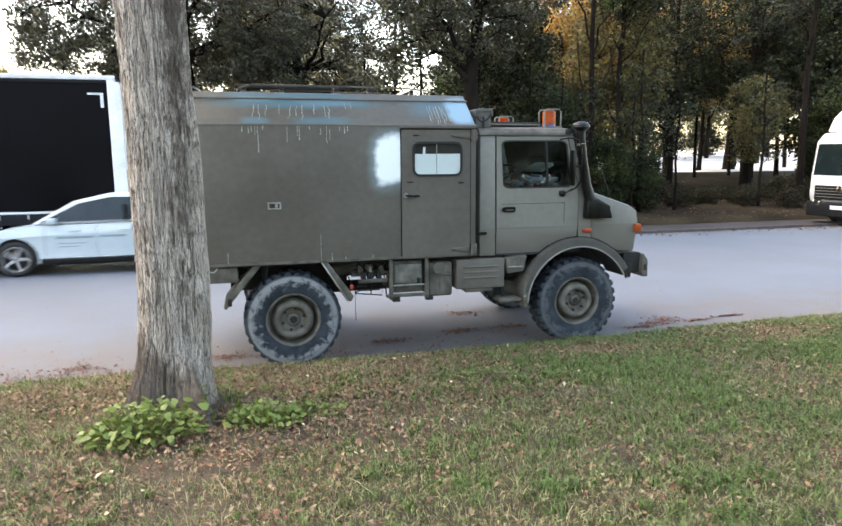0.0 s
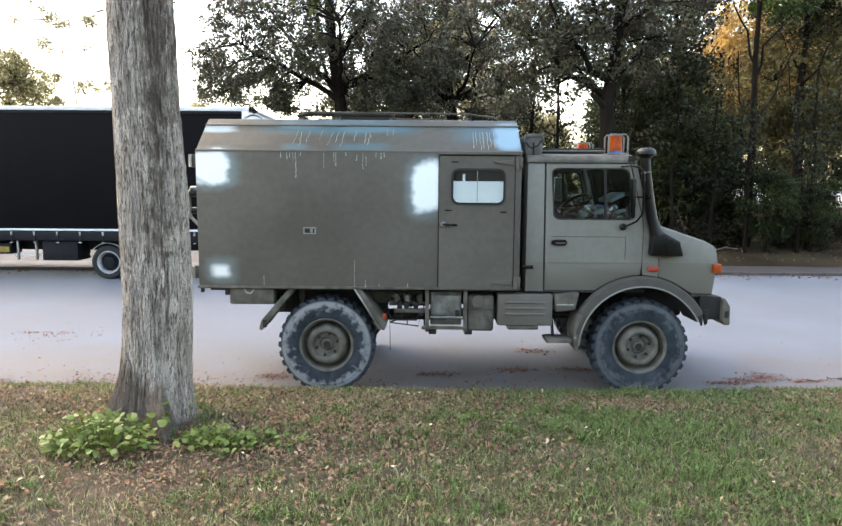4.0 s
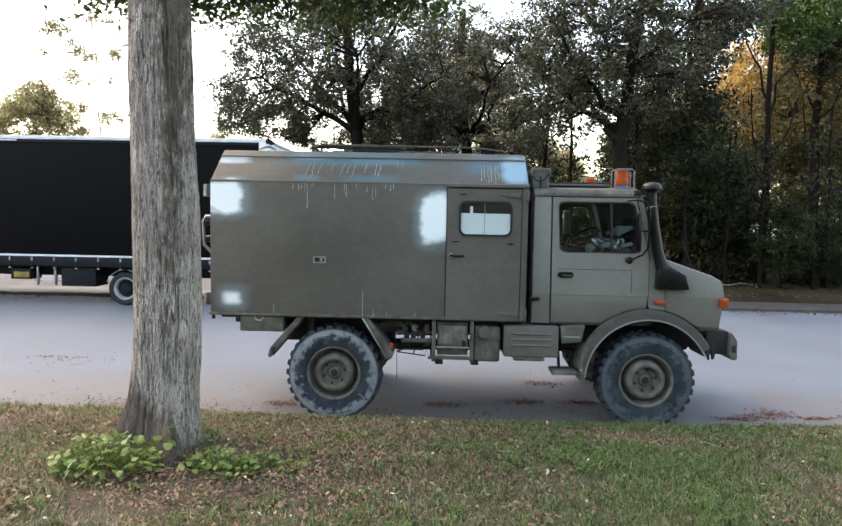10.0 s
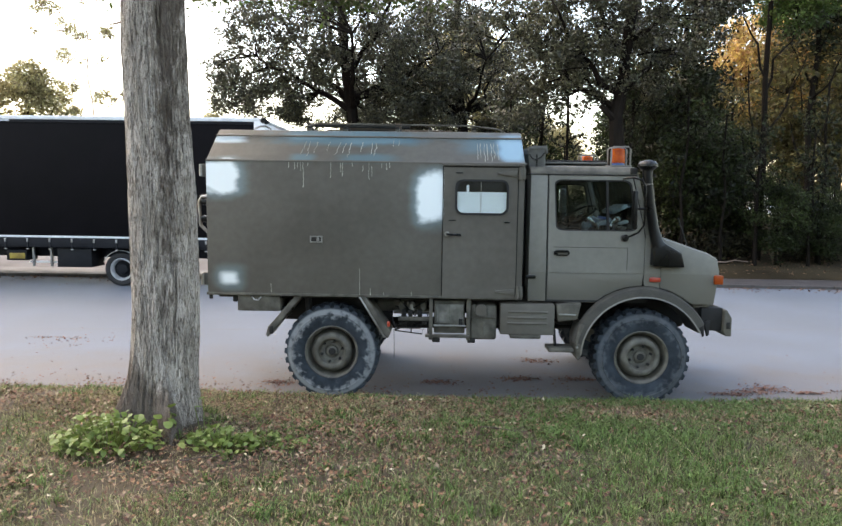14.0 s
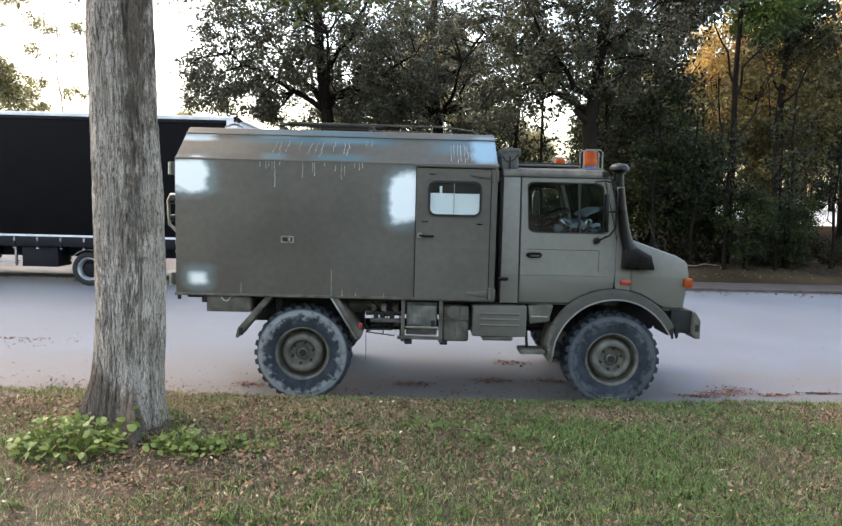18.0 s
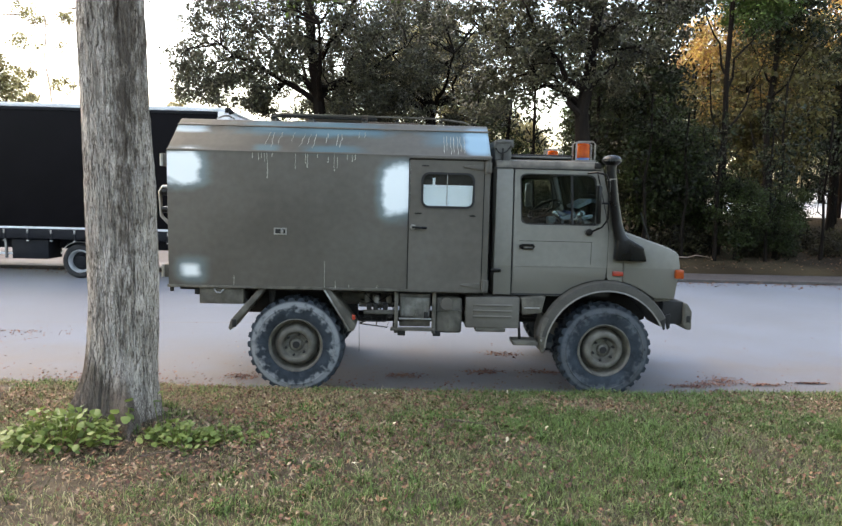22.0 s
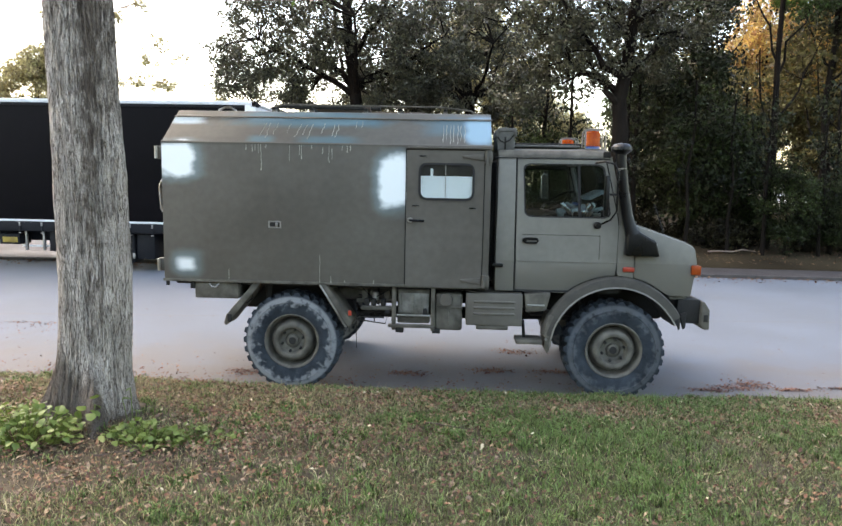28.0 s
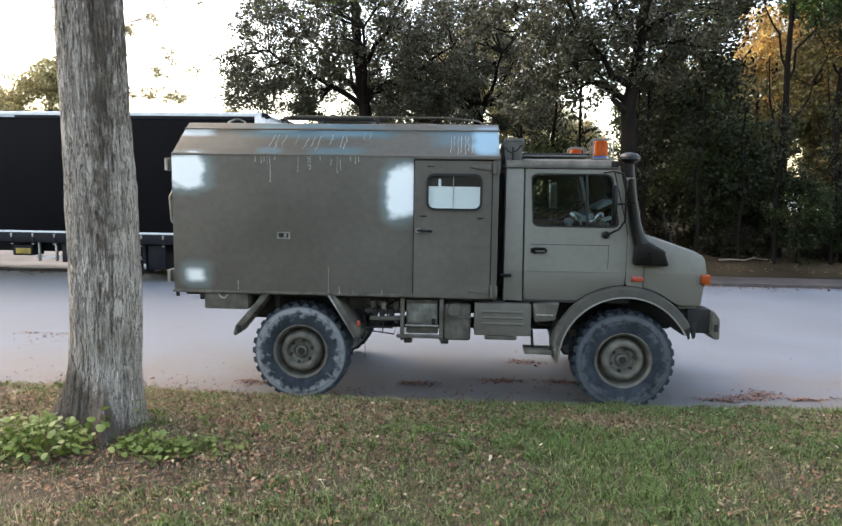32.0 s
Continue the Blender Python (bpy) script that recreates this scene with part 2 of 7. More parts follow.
M_tuft = mat("lush_grass_tufts", (0.088, 0.145, 0.040), (0.118, 0.160, 0.050), scale=1.5, rough=0.65, fine=9, bump=0, island=0.8, hue=0.02, trans=0.3, spec=0.3)
M_tan = mat("tan_fallen_leaves", (0.30, 0.215, 0.145), (0.15, 0.103, 0.068), scale=2, rough=0.8, fine=30, bump=0, island=0.5, hue=0.02, spec=0.3)
M_litter = mat("brown_fallen_leaves", (0.205, 0.105, 0.064), (0.110, 0.058, 0.037), scale=2, rough=0.8, fine=30, bump=0, island=0.6, hue=0.02, spec=0.3)
M_drift = mat("reddish_brown_leaf_drift", (0.200, 0.098, 0.073), (0.105, 0.054, 0.043), scale=2, rough=0.8, fine=30, bump=0, island=0.5, hue=0.02, spec=0.3)
M_pale_leaf = mat("pale_fallen_leaves", (0.55, 0.50, 0.36), (0.42, 0.34, 0.2), scale=2, rough=0.7, fine=30, bump=0, island=0.3, spec=0.3)
M_bark = mat("grey_ridged_bark", (0.70, 0.62, 0.545), (0.45, 0.392, 0.338), scale=11, rough=0.92, fine=90, bump=0.5, dist=0.006, stretch=(1, 1, 0.3), contrast=(0.34, 0.64), spec=0.15)


def cracked(m, scale, tall, dark, wide):
    """Dark cracks between tall, uneven plates of bark, with relief."""
    n, l = m.node_tree.nodes, m.node_tree.links
    b = n["Principled BSDF"]
    old = b.inputs["Base Color"].links[0].from_socket
    co, mp, ns = n.new("ShaderNodeTexCoord"), n.new("ShaderNodeMapping"), n.new("ShaderNodeTexNoise")
    l.new(co.outputs["Object"], ns.inputs["Vector"])
    ns.inputs["Scale"].default_value, ns.inputs["Detail"].default_value = 9, 4
    add = n.new("ShaderNodeVectorMath")
    add.operation = "MULTIPLY_ADD"
    add.inputs[1].default_value = (0.009, 0.009, 0.08)
    l.new(ns.outputs["Color"], add.inputs[0]), l.new(co.outputs["Object"], add.inputs[2])
    mp.inputs["Scale"].default_value = (scale, scale, scale * tall)
    l.new(add.outputs[0], mp.inputs["Vector"])
    vo = n.new("ShaderNodeTexNoise")
    vo.inputs["Scale"].default_value, vo.inputs["Detail"].default_value, vo.inputs["Roughness"].default_value = 1.0, 3.0, 0.6
    l.new(mp.outputs[0], vo.inputs["Vector"])
    mid, ab = n.new("ShaderNodeMath"), n.new("ShaderNodeMath")
    mid.operation, mid.inputs[1].default_value = "SUBTRACT", 0.5
    ab.operation = "ABSOLUTE"
    l.new(vo.outputs["Fac"], mid.inputs[0]), l.new(mid.outputs[0], ab.inputs[0])
    r = n.new("ShaderNodeMapRange")
    r.interpolation_type = "SMOOTHSTEP"
    r.inputs["From Max"].default_value = wide
    l.new(ab.outputs[0], r.inputs["Value"])
    mix = n.new("ShaderNodeMix")
    mix.data_type = "RGBA"
    mix.inputs["A"].default_value = (*dark, 1)
    l.new(r.outputs[0], mix.inputs["Factor"]), l.new(old, mix.inputs["B"])
    l.new(mix.outputs["Result"], b.inputs["Base Color"])
    bp = n.new("ShaderNodeBump")
    bp.inputs["Strength"].default_value, bp.inputs["Distance"].default_value = 0.9, 0.009
    l.new(r.outputs[0], bp.inputs["Height"])
    l.new(b.inputs["Normal"].links[0].from_socket, bp.inputs["Normal"])
    l.new(bp.outputs[0], b.inputs["Normal"])
    return m


cracked(M_bark, 150.0, 0.20, (0.25, 0.215, 0.182), 0.045)
cracked(M_bark, 62.0, 0.07, (0.120, 0.096, 0.077), 0.042)


def streak_and_dark_root(m):
    """A ragged dark algae streak where rain runs down the bark, and a root darker towards the ground."""
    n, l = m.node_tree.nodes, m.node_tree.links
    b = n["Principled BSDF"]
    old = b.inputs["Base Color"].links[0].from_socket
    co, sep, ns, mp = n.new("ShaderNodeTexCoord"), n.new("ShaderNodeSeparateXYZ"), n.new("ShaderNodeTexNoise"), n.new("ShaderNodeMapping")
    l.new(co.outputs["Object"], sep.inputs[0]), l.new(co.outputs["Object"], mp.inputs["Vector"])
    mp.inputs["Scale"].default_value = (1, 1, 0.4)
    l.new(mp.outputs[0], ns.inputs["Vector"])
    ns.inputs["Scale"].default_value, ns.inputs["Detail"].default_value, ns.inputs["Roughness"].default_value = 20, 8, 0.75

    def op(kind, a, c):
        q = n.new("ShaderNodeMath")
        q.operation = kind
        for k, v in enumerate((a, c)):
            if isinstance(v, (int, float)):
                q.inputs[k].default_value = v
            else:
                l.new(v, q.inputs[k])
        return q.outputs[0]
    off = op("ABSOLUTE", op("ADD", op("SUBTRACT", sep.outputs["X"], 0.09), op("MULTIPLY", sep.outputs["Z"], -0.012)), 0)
    # darker towards the ground, leftwards and out along the front toe
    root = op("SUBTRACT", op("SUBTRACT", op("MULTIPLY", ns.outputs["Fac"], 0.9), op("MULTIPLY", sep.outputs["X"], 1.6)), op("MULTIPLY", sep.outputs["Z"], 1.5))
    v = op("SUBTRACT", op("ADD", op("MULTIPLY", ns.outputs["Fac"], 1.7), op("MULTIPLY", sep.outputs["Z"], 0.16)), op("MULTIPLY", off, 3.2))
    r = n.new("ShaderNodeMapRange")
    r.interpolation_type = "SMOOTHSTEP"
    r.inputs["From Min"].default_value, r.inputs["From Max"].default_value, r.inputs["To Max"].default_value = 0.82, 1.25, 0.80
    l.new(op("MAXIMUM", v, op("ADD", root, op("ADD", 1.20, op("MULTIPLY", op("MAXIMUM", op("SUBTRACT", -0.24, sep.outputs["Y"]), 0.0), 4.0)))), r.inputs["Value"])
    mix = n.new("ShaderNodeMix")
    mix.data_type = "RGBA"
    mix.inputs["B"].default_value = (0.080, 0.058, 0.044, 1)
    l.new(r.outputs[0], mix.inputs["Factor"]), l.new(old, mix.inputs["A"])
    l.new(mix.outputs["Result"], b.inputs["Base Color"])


streak_and_dark_root(M_bark)
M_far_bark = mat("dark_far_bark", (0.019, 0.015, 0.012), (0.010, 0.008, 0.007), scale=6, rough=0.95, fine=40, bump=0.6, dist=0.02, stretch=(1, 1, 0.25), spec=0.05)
M_oak = mat("oak_leaves", (0.078, 0.076, 0.042), (0.040, 0.041, 0.024), scale=0.6, rough=0.42, fine=3, bump=0, island=0.8, hue=0.02, trans=0.3, spec=0.5)
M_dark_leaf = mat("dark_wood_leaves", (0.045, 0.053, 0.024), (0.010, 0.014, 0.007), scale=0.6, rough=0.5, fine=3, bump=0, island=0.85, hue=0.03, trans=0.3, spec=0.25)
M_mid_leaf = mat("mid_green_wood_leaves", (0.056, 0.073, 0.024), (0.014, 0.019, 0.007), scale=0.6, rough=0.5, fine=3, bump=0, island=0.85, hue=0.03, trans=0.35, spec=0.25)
M_pale_bark = mat("reddish_pale_bark", (0.34, 0.25, 0.20), (0.24, 0.17, 0.135), scale=6, rough=0.9, fine=40, bump=0.3)
M_twig = mat("dark_brown_twig_bark", (0.115, 0.080, 0.058), (0.070, 0.050, 0.038), scale=9, rough=0.9, fine=60, bump=0.4)
# gold base colour stands in for low sun on the far leaves
M_gold = mat("sun_gold_leaves", (0.62, 0.38, 0.13), (0.28, 0.20, 0.075), scale=0.5, rough=0.6, fine=3, bump=0, island=0.4, hue=0.03, trans=0.45)
M_fresh = mat("fresh_green_leaves", (0.245, 0.305, 0.070), (0.115, 0.165, 0.038), scale=3, rough=0.5, fine=20, bump=0, island=0.35, hue=0.02, trans=0.3)
M_green = mat("yellow_green_leaves", (0.092, 0.150, 0.026), (0.034, 0.060, 0.014), scale=0.6, rough=0.55, fine=3, bump=0, island=0.4, hue=0.02, trans=0.35)
# olive leaf colour paled to give the flare of the bright sky behind
M_haze_leaf = mat("flare_paled_olive_leaves", (0.38, 0.33, 0.17), (0.24, 0.205, 0.10), scale=0.6, rough=0.6, fine=3, bump=0, island=0.5, hue=0.02, trans=0.45)
M_overhang = mat("deep_green_overhanging_leaves", (0.075, 0.108, 0.028), (0.040, 0.060, 0.017), scale=1.2, rough=0.5, fine=8, bump=0, island=0.5, hue=0.02, trans=0.35, spec=0.35)
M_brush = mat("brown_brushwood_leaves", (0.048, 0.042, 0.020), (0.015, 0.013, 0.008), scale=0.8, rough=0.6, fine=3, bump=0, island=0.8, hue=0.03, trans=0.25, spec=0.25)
M_mould = mat("shade_darkened_leaf_mould", (0.054, 0.041, 0.024), (0.019, 0.014, 0.009), scale=0.45, rough=0.95, fine=30, bump=0.8, dist=0.03, spec=0.08)
M_brown_leaf = mat("dull_brown_leaves", (0.155, 0.128, 0.050), (0.078, 0.072, 0.030), scale=0.6, rough=0.6, fine=3, bump=0, island=0.5, hue=0.02, trans=0.3, spec=0.3)
M_field = mat("pale_gravel_lot", (0.66, 0.66, 0.66), (0.5, 0.48, 0.45), scale=0.2, rough=0.9, fine=5, bump=0.1)

# ---- ground ----
TREE = (-0.95, -1.90)


def wave(x, y=0.0):
    return noise.noise((x * 0.9, y * 0.9, 3.1)) * 0.6 + noise.noise((x * 3.1, y * 3.1, 7.7)) * 0.4


def height(x, y):
    yy = y - 0.10 * wave(x) - (0.10 if x < -1.2 or x > 4.3 else -0.02)
    if yy < 0.0:
        z = float(np.interp(yy, (-60, -7, -4, -2, -1.2, -0.5, -0.12, 0.0), (0.9, 0.58, 0.47, 0.36, 0.27, 0.16, 0.085, 0.0)))
        z += 0.02 * wave(x * 1.3, y * 1.3) * min(1, -yy * 3)
        d = math.hypot(x - TREE[0], (y - TREE[1]))
        z += 0.10 * math.exp(-(d / 0.55) ** 2)
        return z
    if y < 9.74:
        return -0.06 * min(1, yy * 6)
    return float(np.interp(y, (9.74, 9.8, 11.2, 14, 22, 45, 400), (-0.05, 0.02, 0.04, 0.30, 0.55, 0.8, 2.0))) + (0.05 * wave(x * 0.5, y * 0.5) if y > 11.3 else 0)


def lines(a, b, step, far, grow=1.25):
    mid = list(np.arange(a, b + 1e-6, step))
    lo, hi, s = [], [], step
    while (lo[-1] if lo else a) > -far:
        s *= grow
        lo.append((lo[-1] if lo else a) - s)
    s = step
    while (hi[-1] if hi else b) < far:
        s *= grow
        hi.append((hi[-1] if hi else b) + s)
    return lo[::-1] + mid + hi


gx = lines(-6, 9, 0.14, 600)
gy = lines(-5, 0.4, 0.07, 600)
gy = sorted([y for y in gy if y < 9 or y > 16] + [9.0, 9.7, 9.74, 9.8, 10.5, 11.2, 11.6, 12.2, 13, 14, 15, 16])
gv = [(x, y, height(x, y)) for y in gy for x in gx]
nx = len(gx)
gf = [(j * nx + i, j * nx + i + 1, (j + 1) * nx + i + 1, (j + 1) * nx + i) for j in range(len(gy) - 1) for i in range(nx - 1)]
tagged(new("ground", soup("ground", gv, gf, M_soil, True)), "sloping grass verge and leaf-strewn woodland floor", "ground", kind="structure")

rx = lines(-8, 10, 0.5, 300, 1.5)
ry = [-0.7, -0.3, 0, 0.5, 1, 2, 3.5, 5, 7, 8.5, 9.3, 9.72]
rv = [(x, y, 0.004 * wave(x * 0.3, y * 0.3)) for y in ry for x in rx]
nr = len(rx)
rf = [(j * nr + i, j * nr + i + 1, (j + 1) * nr + i + 1, (j + 1) * nr + i) for j in range(len(ry) - 1) for i in range(nr - 1)]


def muddy_shaded_edge(m):
    """Brown grit that has washed over the edge of the carriageway, its tone also painting the truck's shadow."""
    n, l = m.node_tree.nodes, m.node_tree.links
    b = n["Principled BSDF"]
    old = b.inputs["Base Color"].links[0].from_socket
    co, sep, ns, mul, add = n.new("ShaderNodeTexCoord"), n.new("ShaderNodeSeparateXYZ"), n.new("ShaderNodeTexNoise"), n.new("ShaderNodeMath"), n.new("ShaderNodeMath")
    l.new(co.outputs["Object"], sep.inputs[0]), l.new(co.outputs["Object"], ns.inputs["Vector"])
    ns.inputs["Scale"].default_value, ns.inputs["Detail"].default_value = 1.8, 8
    mul.operation, mul.inputs[1].default_value = "MULTIPLY", 3.2
    l.new(ns.outputs["Fac"], mul.inputs[0])
    l.new(mul.outputs[0], add.inputs[0]), l.new(sep.outputs["Y"], add.inputs[1])
    r = n.new("ShaderNodeMapRange")
    r.interpolation_type = "SMOOTHSTEP"
    r.inputs["From Min"].default_value, r.inputs["From Max"].default_value = 4.3, 1.7
    r.inputs["To Max"].default_value = 0.8
    l.new(add.outputs[0], r.inputs["Value"])
    mix = n.new("ShaderNodeMix")
    mix.data_type = "RGBA"
    mix.inputs["B"].default_value = (0.124, 0.107, 0.096, 1)
    l.new(r.outputs[0], mix.inputs["Factor"]), l.new(old, mix.inputs["A"])
    sl, su, ab = n.new("ShaderNodeMath"), n.new("ShaderNodeMath"), n.new("ShaderNodeMath")
    sl.operation, sl.inputs[1].default_value, sl.inputs[2].default_value = "MULTIPLY_ADD", -0.09, -3.78
    l.new(sep.outputs["X"], sl.inputs[0])
    su.operation, ab.operation = "ADD", "ABSOLUTE"
    l.new(sl.outputs[0], su.inputs[0]), l.new(sep.outputs["Y"], su.inputs[1]), l.new(su.outputs[0], ab.inputs[0])
    sr = n.new("ShaderNodeMapRange")
    sr.inputs["From Min"].default_value, sr.inputs["From Max"].default_value, sr.inputs["To Max"].default_value = 0.035, 0.012, 0.55
    l.new(ab.outputs[0], sr.inputs["Value"])
    m2 = n.new("ShaderNodeMix")
    m2.data_type = "RGBA"
    m2.inputs["B"].default_value = (0.13, 0.125, 0.125, 1)
    l.new(sr.outputs[0], m2.inputs["Factor"]), l.new(mix.outputs["Result"], m2.inputs["A"])
    l.new(m2.outputs["Result"], b.inputs["Base Color"])


muddy_shaded_edge(M_road)
tagged(new("road", soup("road", rv, rf, M_road, True)), "pale worn asphalt road with leaves at its edge", "road", kind="structure")
bm = bmesh.new()
box(-300, 300, 9.86, 11.15, -0.05, 0.065, 0.0, bm=bm)
solo("pavement", bm, M_pave, "dark gravel footway behind the far kerb", "pavement", kind="structure")
M_yard = mat("pale_concrete_yard", (0.215, 0.212, 0.215), (0.15, 0.142, 0.14), scale=0.8, rough=0.9, fine=30, bump=0.2, spec=0.2)
bm = bmesh.new()
box(-300, 0.6, 9.862, 11.16, -0.04, 0.069, 0.0, bm=bm)
solo("pavement", bm, M_yard, "pale concrete footway beside the trailer", "pavement", kind="structure")
yx, yy = lines(-20, -2.5, 1.2, 80, 1.5), [11.2, 11.6, 12.4, 13.4, 15, 18, 22, 28, 36]
yx = [x for x in yx if x < -2.0]
yv = [(x, y, height(x, y) + (0.012 if y < 11.3 else 0.07)) for y in yy for x in yx]
yf = [(j * len(yx) + i, j * len(yx) + i + 1, (j + 1) * len(yx) + i + 1, (j + 1) * len(yx) + i) for j in range(len(yy) - 1) for i in range(len(yx) - 1)]
tagged(new("yard", soup("yard", yv, yf, M_yard, True)), "pale concrete yard behind the trailer", "ground", kind="structure")


# ---- leaves and trees ----
def leaf_quads(centres, size, rng, flat=0.0):
    """Small quads of random turn round the centres."""
    n = len(centres)
    a = rng.normal(size=(n, 3))
    a[:, 2] *= 1 - flat
    a /= np.linalg.norm(a, axis=1)[:, None] + 1e-9
    b = np.cross(a, rng.normal(size=(n, 3)))
    b /= np.linalg.norm(b, axis=1)[:, None] + 1e-9
    s = size * rng.uniform(0.6, 1.3, (n, 1))
    u, v = a * s, b * s * 0.55
    return np.stack([centres - u, centres - v * 0.9 + u * 0.1, centres + u, centres + v + u * 0.1], 1)


def spread_tree(name, label, seed, trunk, r0, limb, crown, clumps, per, puff, size, leaf_mat, holes=0.0, twigs=70, bark=None, flat=0.6):
    """A trunk along points, limbs that rise from it to points of the crown, twigs to its leaf clumps.
    limb: (start along the trunk 0..1, way out x, y, z, bow) in metres; crown: ellipsoids (x, y, z, rx, ry, rz, share)."""
    rng = np.random.default_rng(seed)
    t = thing(name, (0, 0, 0), label, "tree", "trees of the roadside wood")
    bm = bmesh.new()
    tr = [Vector(q) for q in trunk]
    n = len(tr)
    tube(tr, [r0 * (1.3 if i == 0 else 1 - 0.6 * i / n) for i in range(n)], 10, bm)
    skel = list(tr[n // 2:])
    for k, x, y, z, bow in limb:
        f = k * (n - 1)
        i = min(int(f), n - 2)
        p0, p1 = tr[i].lerp(tr[i + 1], f - i), Vector((x, y, z))
        pts = []
        for s in range(7):
            u = s / 6
            q = p0.lerp(p1, u) + Vector((0, 0, -bow * math.sin(math.pi * u))) + Vector(rng.normal(size=3)) * 0.10 * math.sin(math.pi * u)
            pts.append(q)
        rr = r0 * 0.52 * (1 - 0.45 * k)
        tube(pts, rr, 7, bm, rr * 0.3)
        skel += pts[2:]
    cen = []
    total = sum(c[6] for c in crown)
    for cx, cy, cz, ax, ay, az, share in crown:
        want, got = int(clumps * share / total), 0
        while got < want:
            d = rng.normal(size=3)
            d = d / np.linalg.norm(d) * rng.uniform(0.12, 1.0) ** (1 / 2.4)
            d *= 1 + 0.22 * noise.noise(Vector(d) * 2.2 + Vector((seed, 0, 0)))
            q = Vector((cx + ax * d[0], cy + ay * d[1], cz + az * d[2]))
            if noise.noise(q * 0.62 + Vector((seed * 3.7, 0, 0))) + 0.5 * noise.noise(q * 1.5 + Vector((0, seed, 0))) < holes - 0.35:
                continue
            cen.append(q)
            got += 1
    for i in rng.integers(0, len(cen), twigs):
        e = cen[i]
        p = min(skel, key=lambda v: (v - e).length + 0.8 * max(0.0, v.z - e.z))
        rr = 0.018 + 0.012 * (e - p).length * r0 / 0.25
        mid = p.lerp(e, 0.5) + Vector(rng.normal(size=3)) * 0.08 * (e - p).length
        tube([p, mid, e], rr, 5, bm, 0.008)
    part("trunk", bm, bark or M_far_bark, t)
    c3 = np.array([tuple(q) for q in cen])
    m = len(c3)
    wide = np.repeat(rng.uniform(0.55, 1.35, (m, 1)), per, 0) * puff
    pos = np.repeat(c3, per, 0) + np.clip(rng.normal(size=(m * per, 3)), -1.6, 1.6) * wide * np.array([1, 1, flat])
    c = new("crown", quads("crown", leaf_quads(pos, size, rng), leaf_mat))
    c.parent = t
    tagged(c, kind="stuff")
    return t


oak = spread_tree("oak_tree", "broad dark-leaved oak with sky showing through its crown", 3,
                  [(0.15, 0, 0), (0.2, 0, 2), (0.3, 0, 4.2), (0.15, 0, 5.4), (-0.1, 0.1, 7), (-0.2, 0, 9), (-0.1, 0, 11)], 0.30,
                  [(0.46, 1.9, 0.4, 7.6, 0.2), (0.44, -3.4, -0.6, 7.0, 0.0), (0.5, -2.6, 0.8, 8.6, 0.3), (0.52, 3.6, -0.4, 7.2, 0.3), (0.6, 2.2, -1.4, 9.6, 0.2), (0.6, -1.4, 1.5, 9.8, 0.1), (0.45, 0.5, -2.4, 7.4, 0.2), (0.45, -1.0, 2.4, 7.6, 0.2)],
                  [(0, 0, 8.2, 4.4, 3.2, 3.0, 6), (-4.0, -0.3, 6.4, 1.7, 1.5, 1.1, 1.0), (3.2, 0, 6.2, 1.7, 1.4, 1.1, 1.0), (-1.8, 0.5, 5.9, 1.6, 1.3, 0.7, 0.7), (-2.6, 0, 9.6, 2.4, 2, 1.8, 1.2), (-5.0, -0.3, 6.5, 1.0, 0.8, 0.6, 0.25), (-3.6, 0, 7.9, 1.6, 1.4, 1.0, 0.7), (-3.0, -0.6, 5.3, 1.6, 1.2, 0.6, 0.7), (0, -1.6, 8.0, 1.5, 0.8, 1.9, 1.2), (1.9, -0.6, 5.2, 1.7, 1.2, 0.7, 0.8), (0.2, -1.2, 6.3, 2.4, 1.0, 0.7, 0.6), (3.6, 0.5, 4.9, 1.2, 1.0, 0.7, 0.4), (-1.5, 0, 4.9, 1.3, 1.0, 0.45, 0.7), (0.7, -0.2, 4.7, 0.8, 0.8, 0.35, 0.3), (-4.4, 0, 5.4, 1.3, 0.9, 0.6, 0.5)],
                  1950, 34, 0.18, 0.062, M_oak, 0.23, 110)
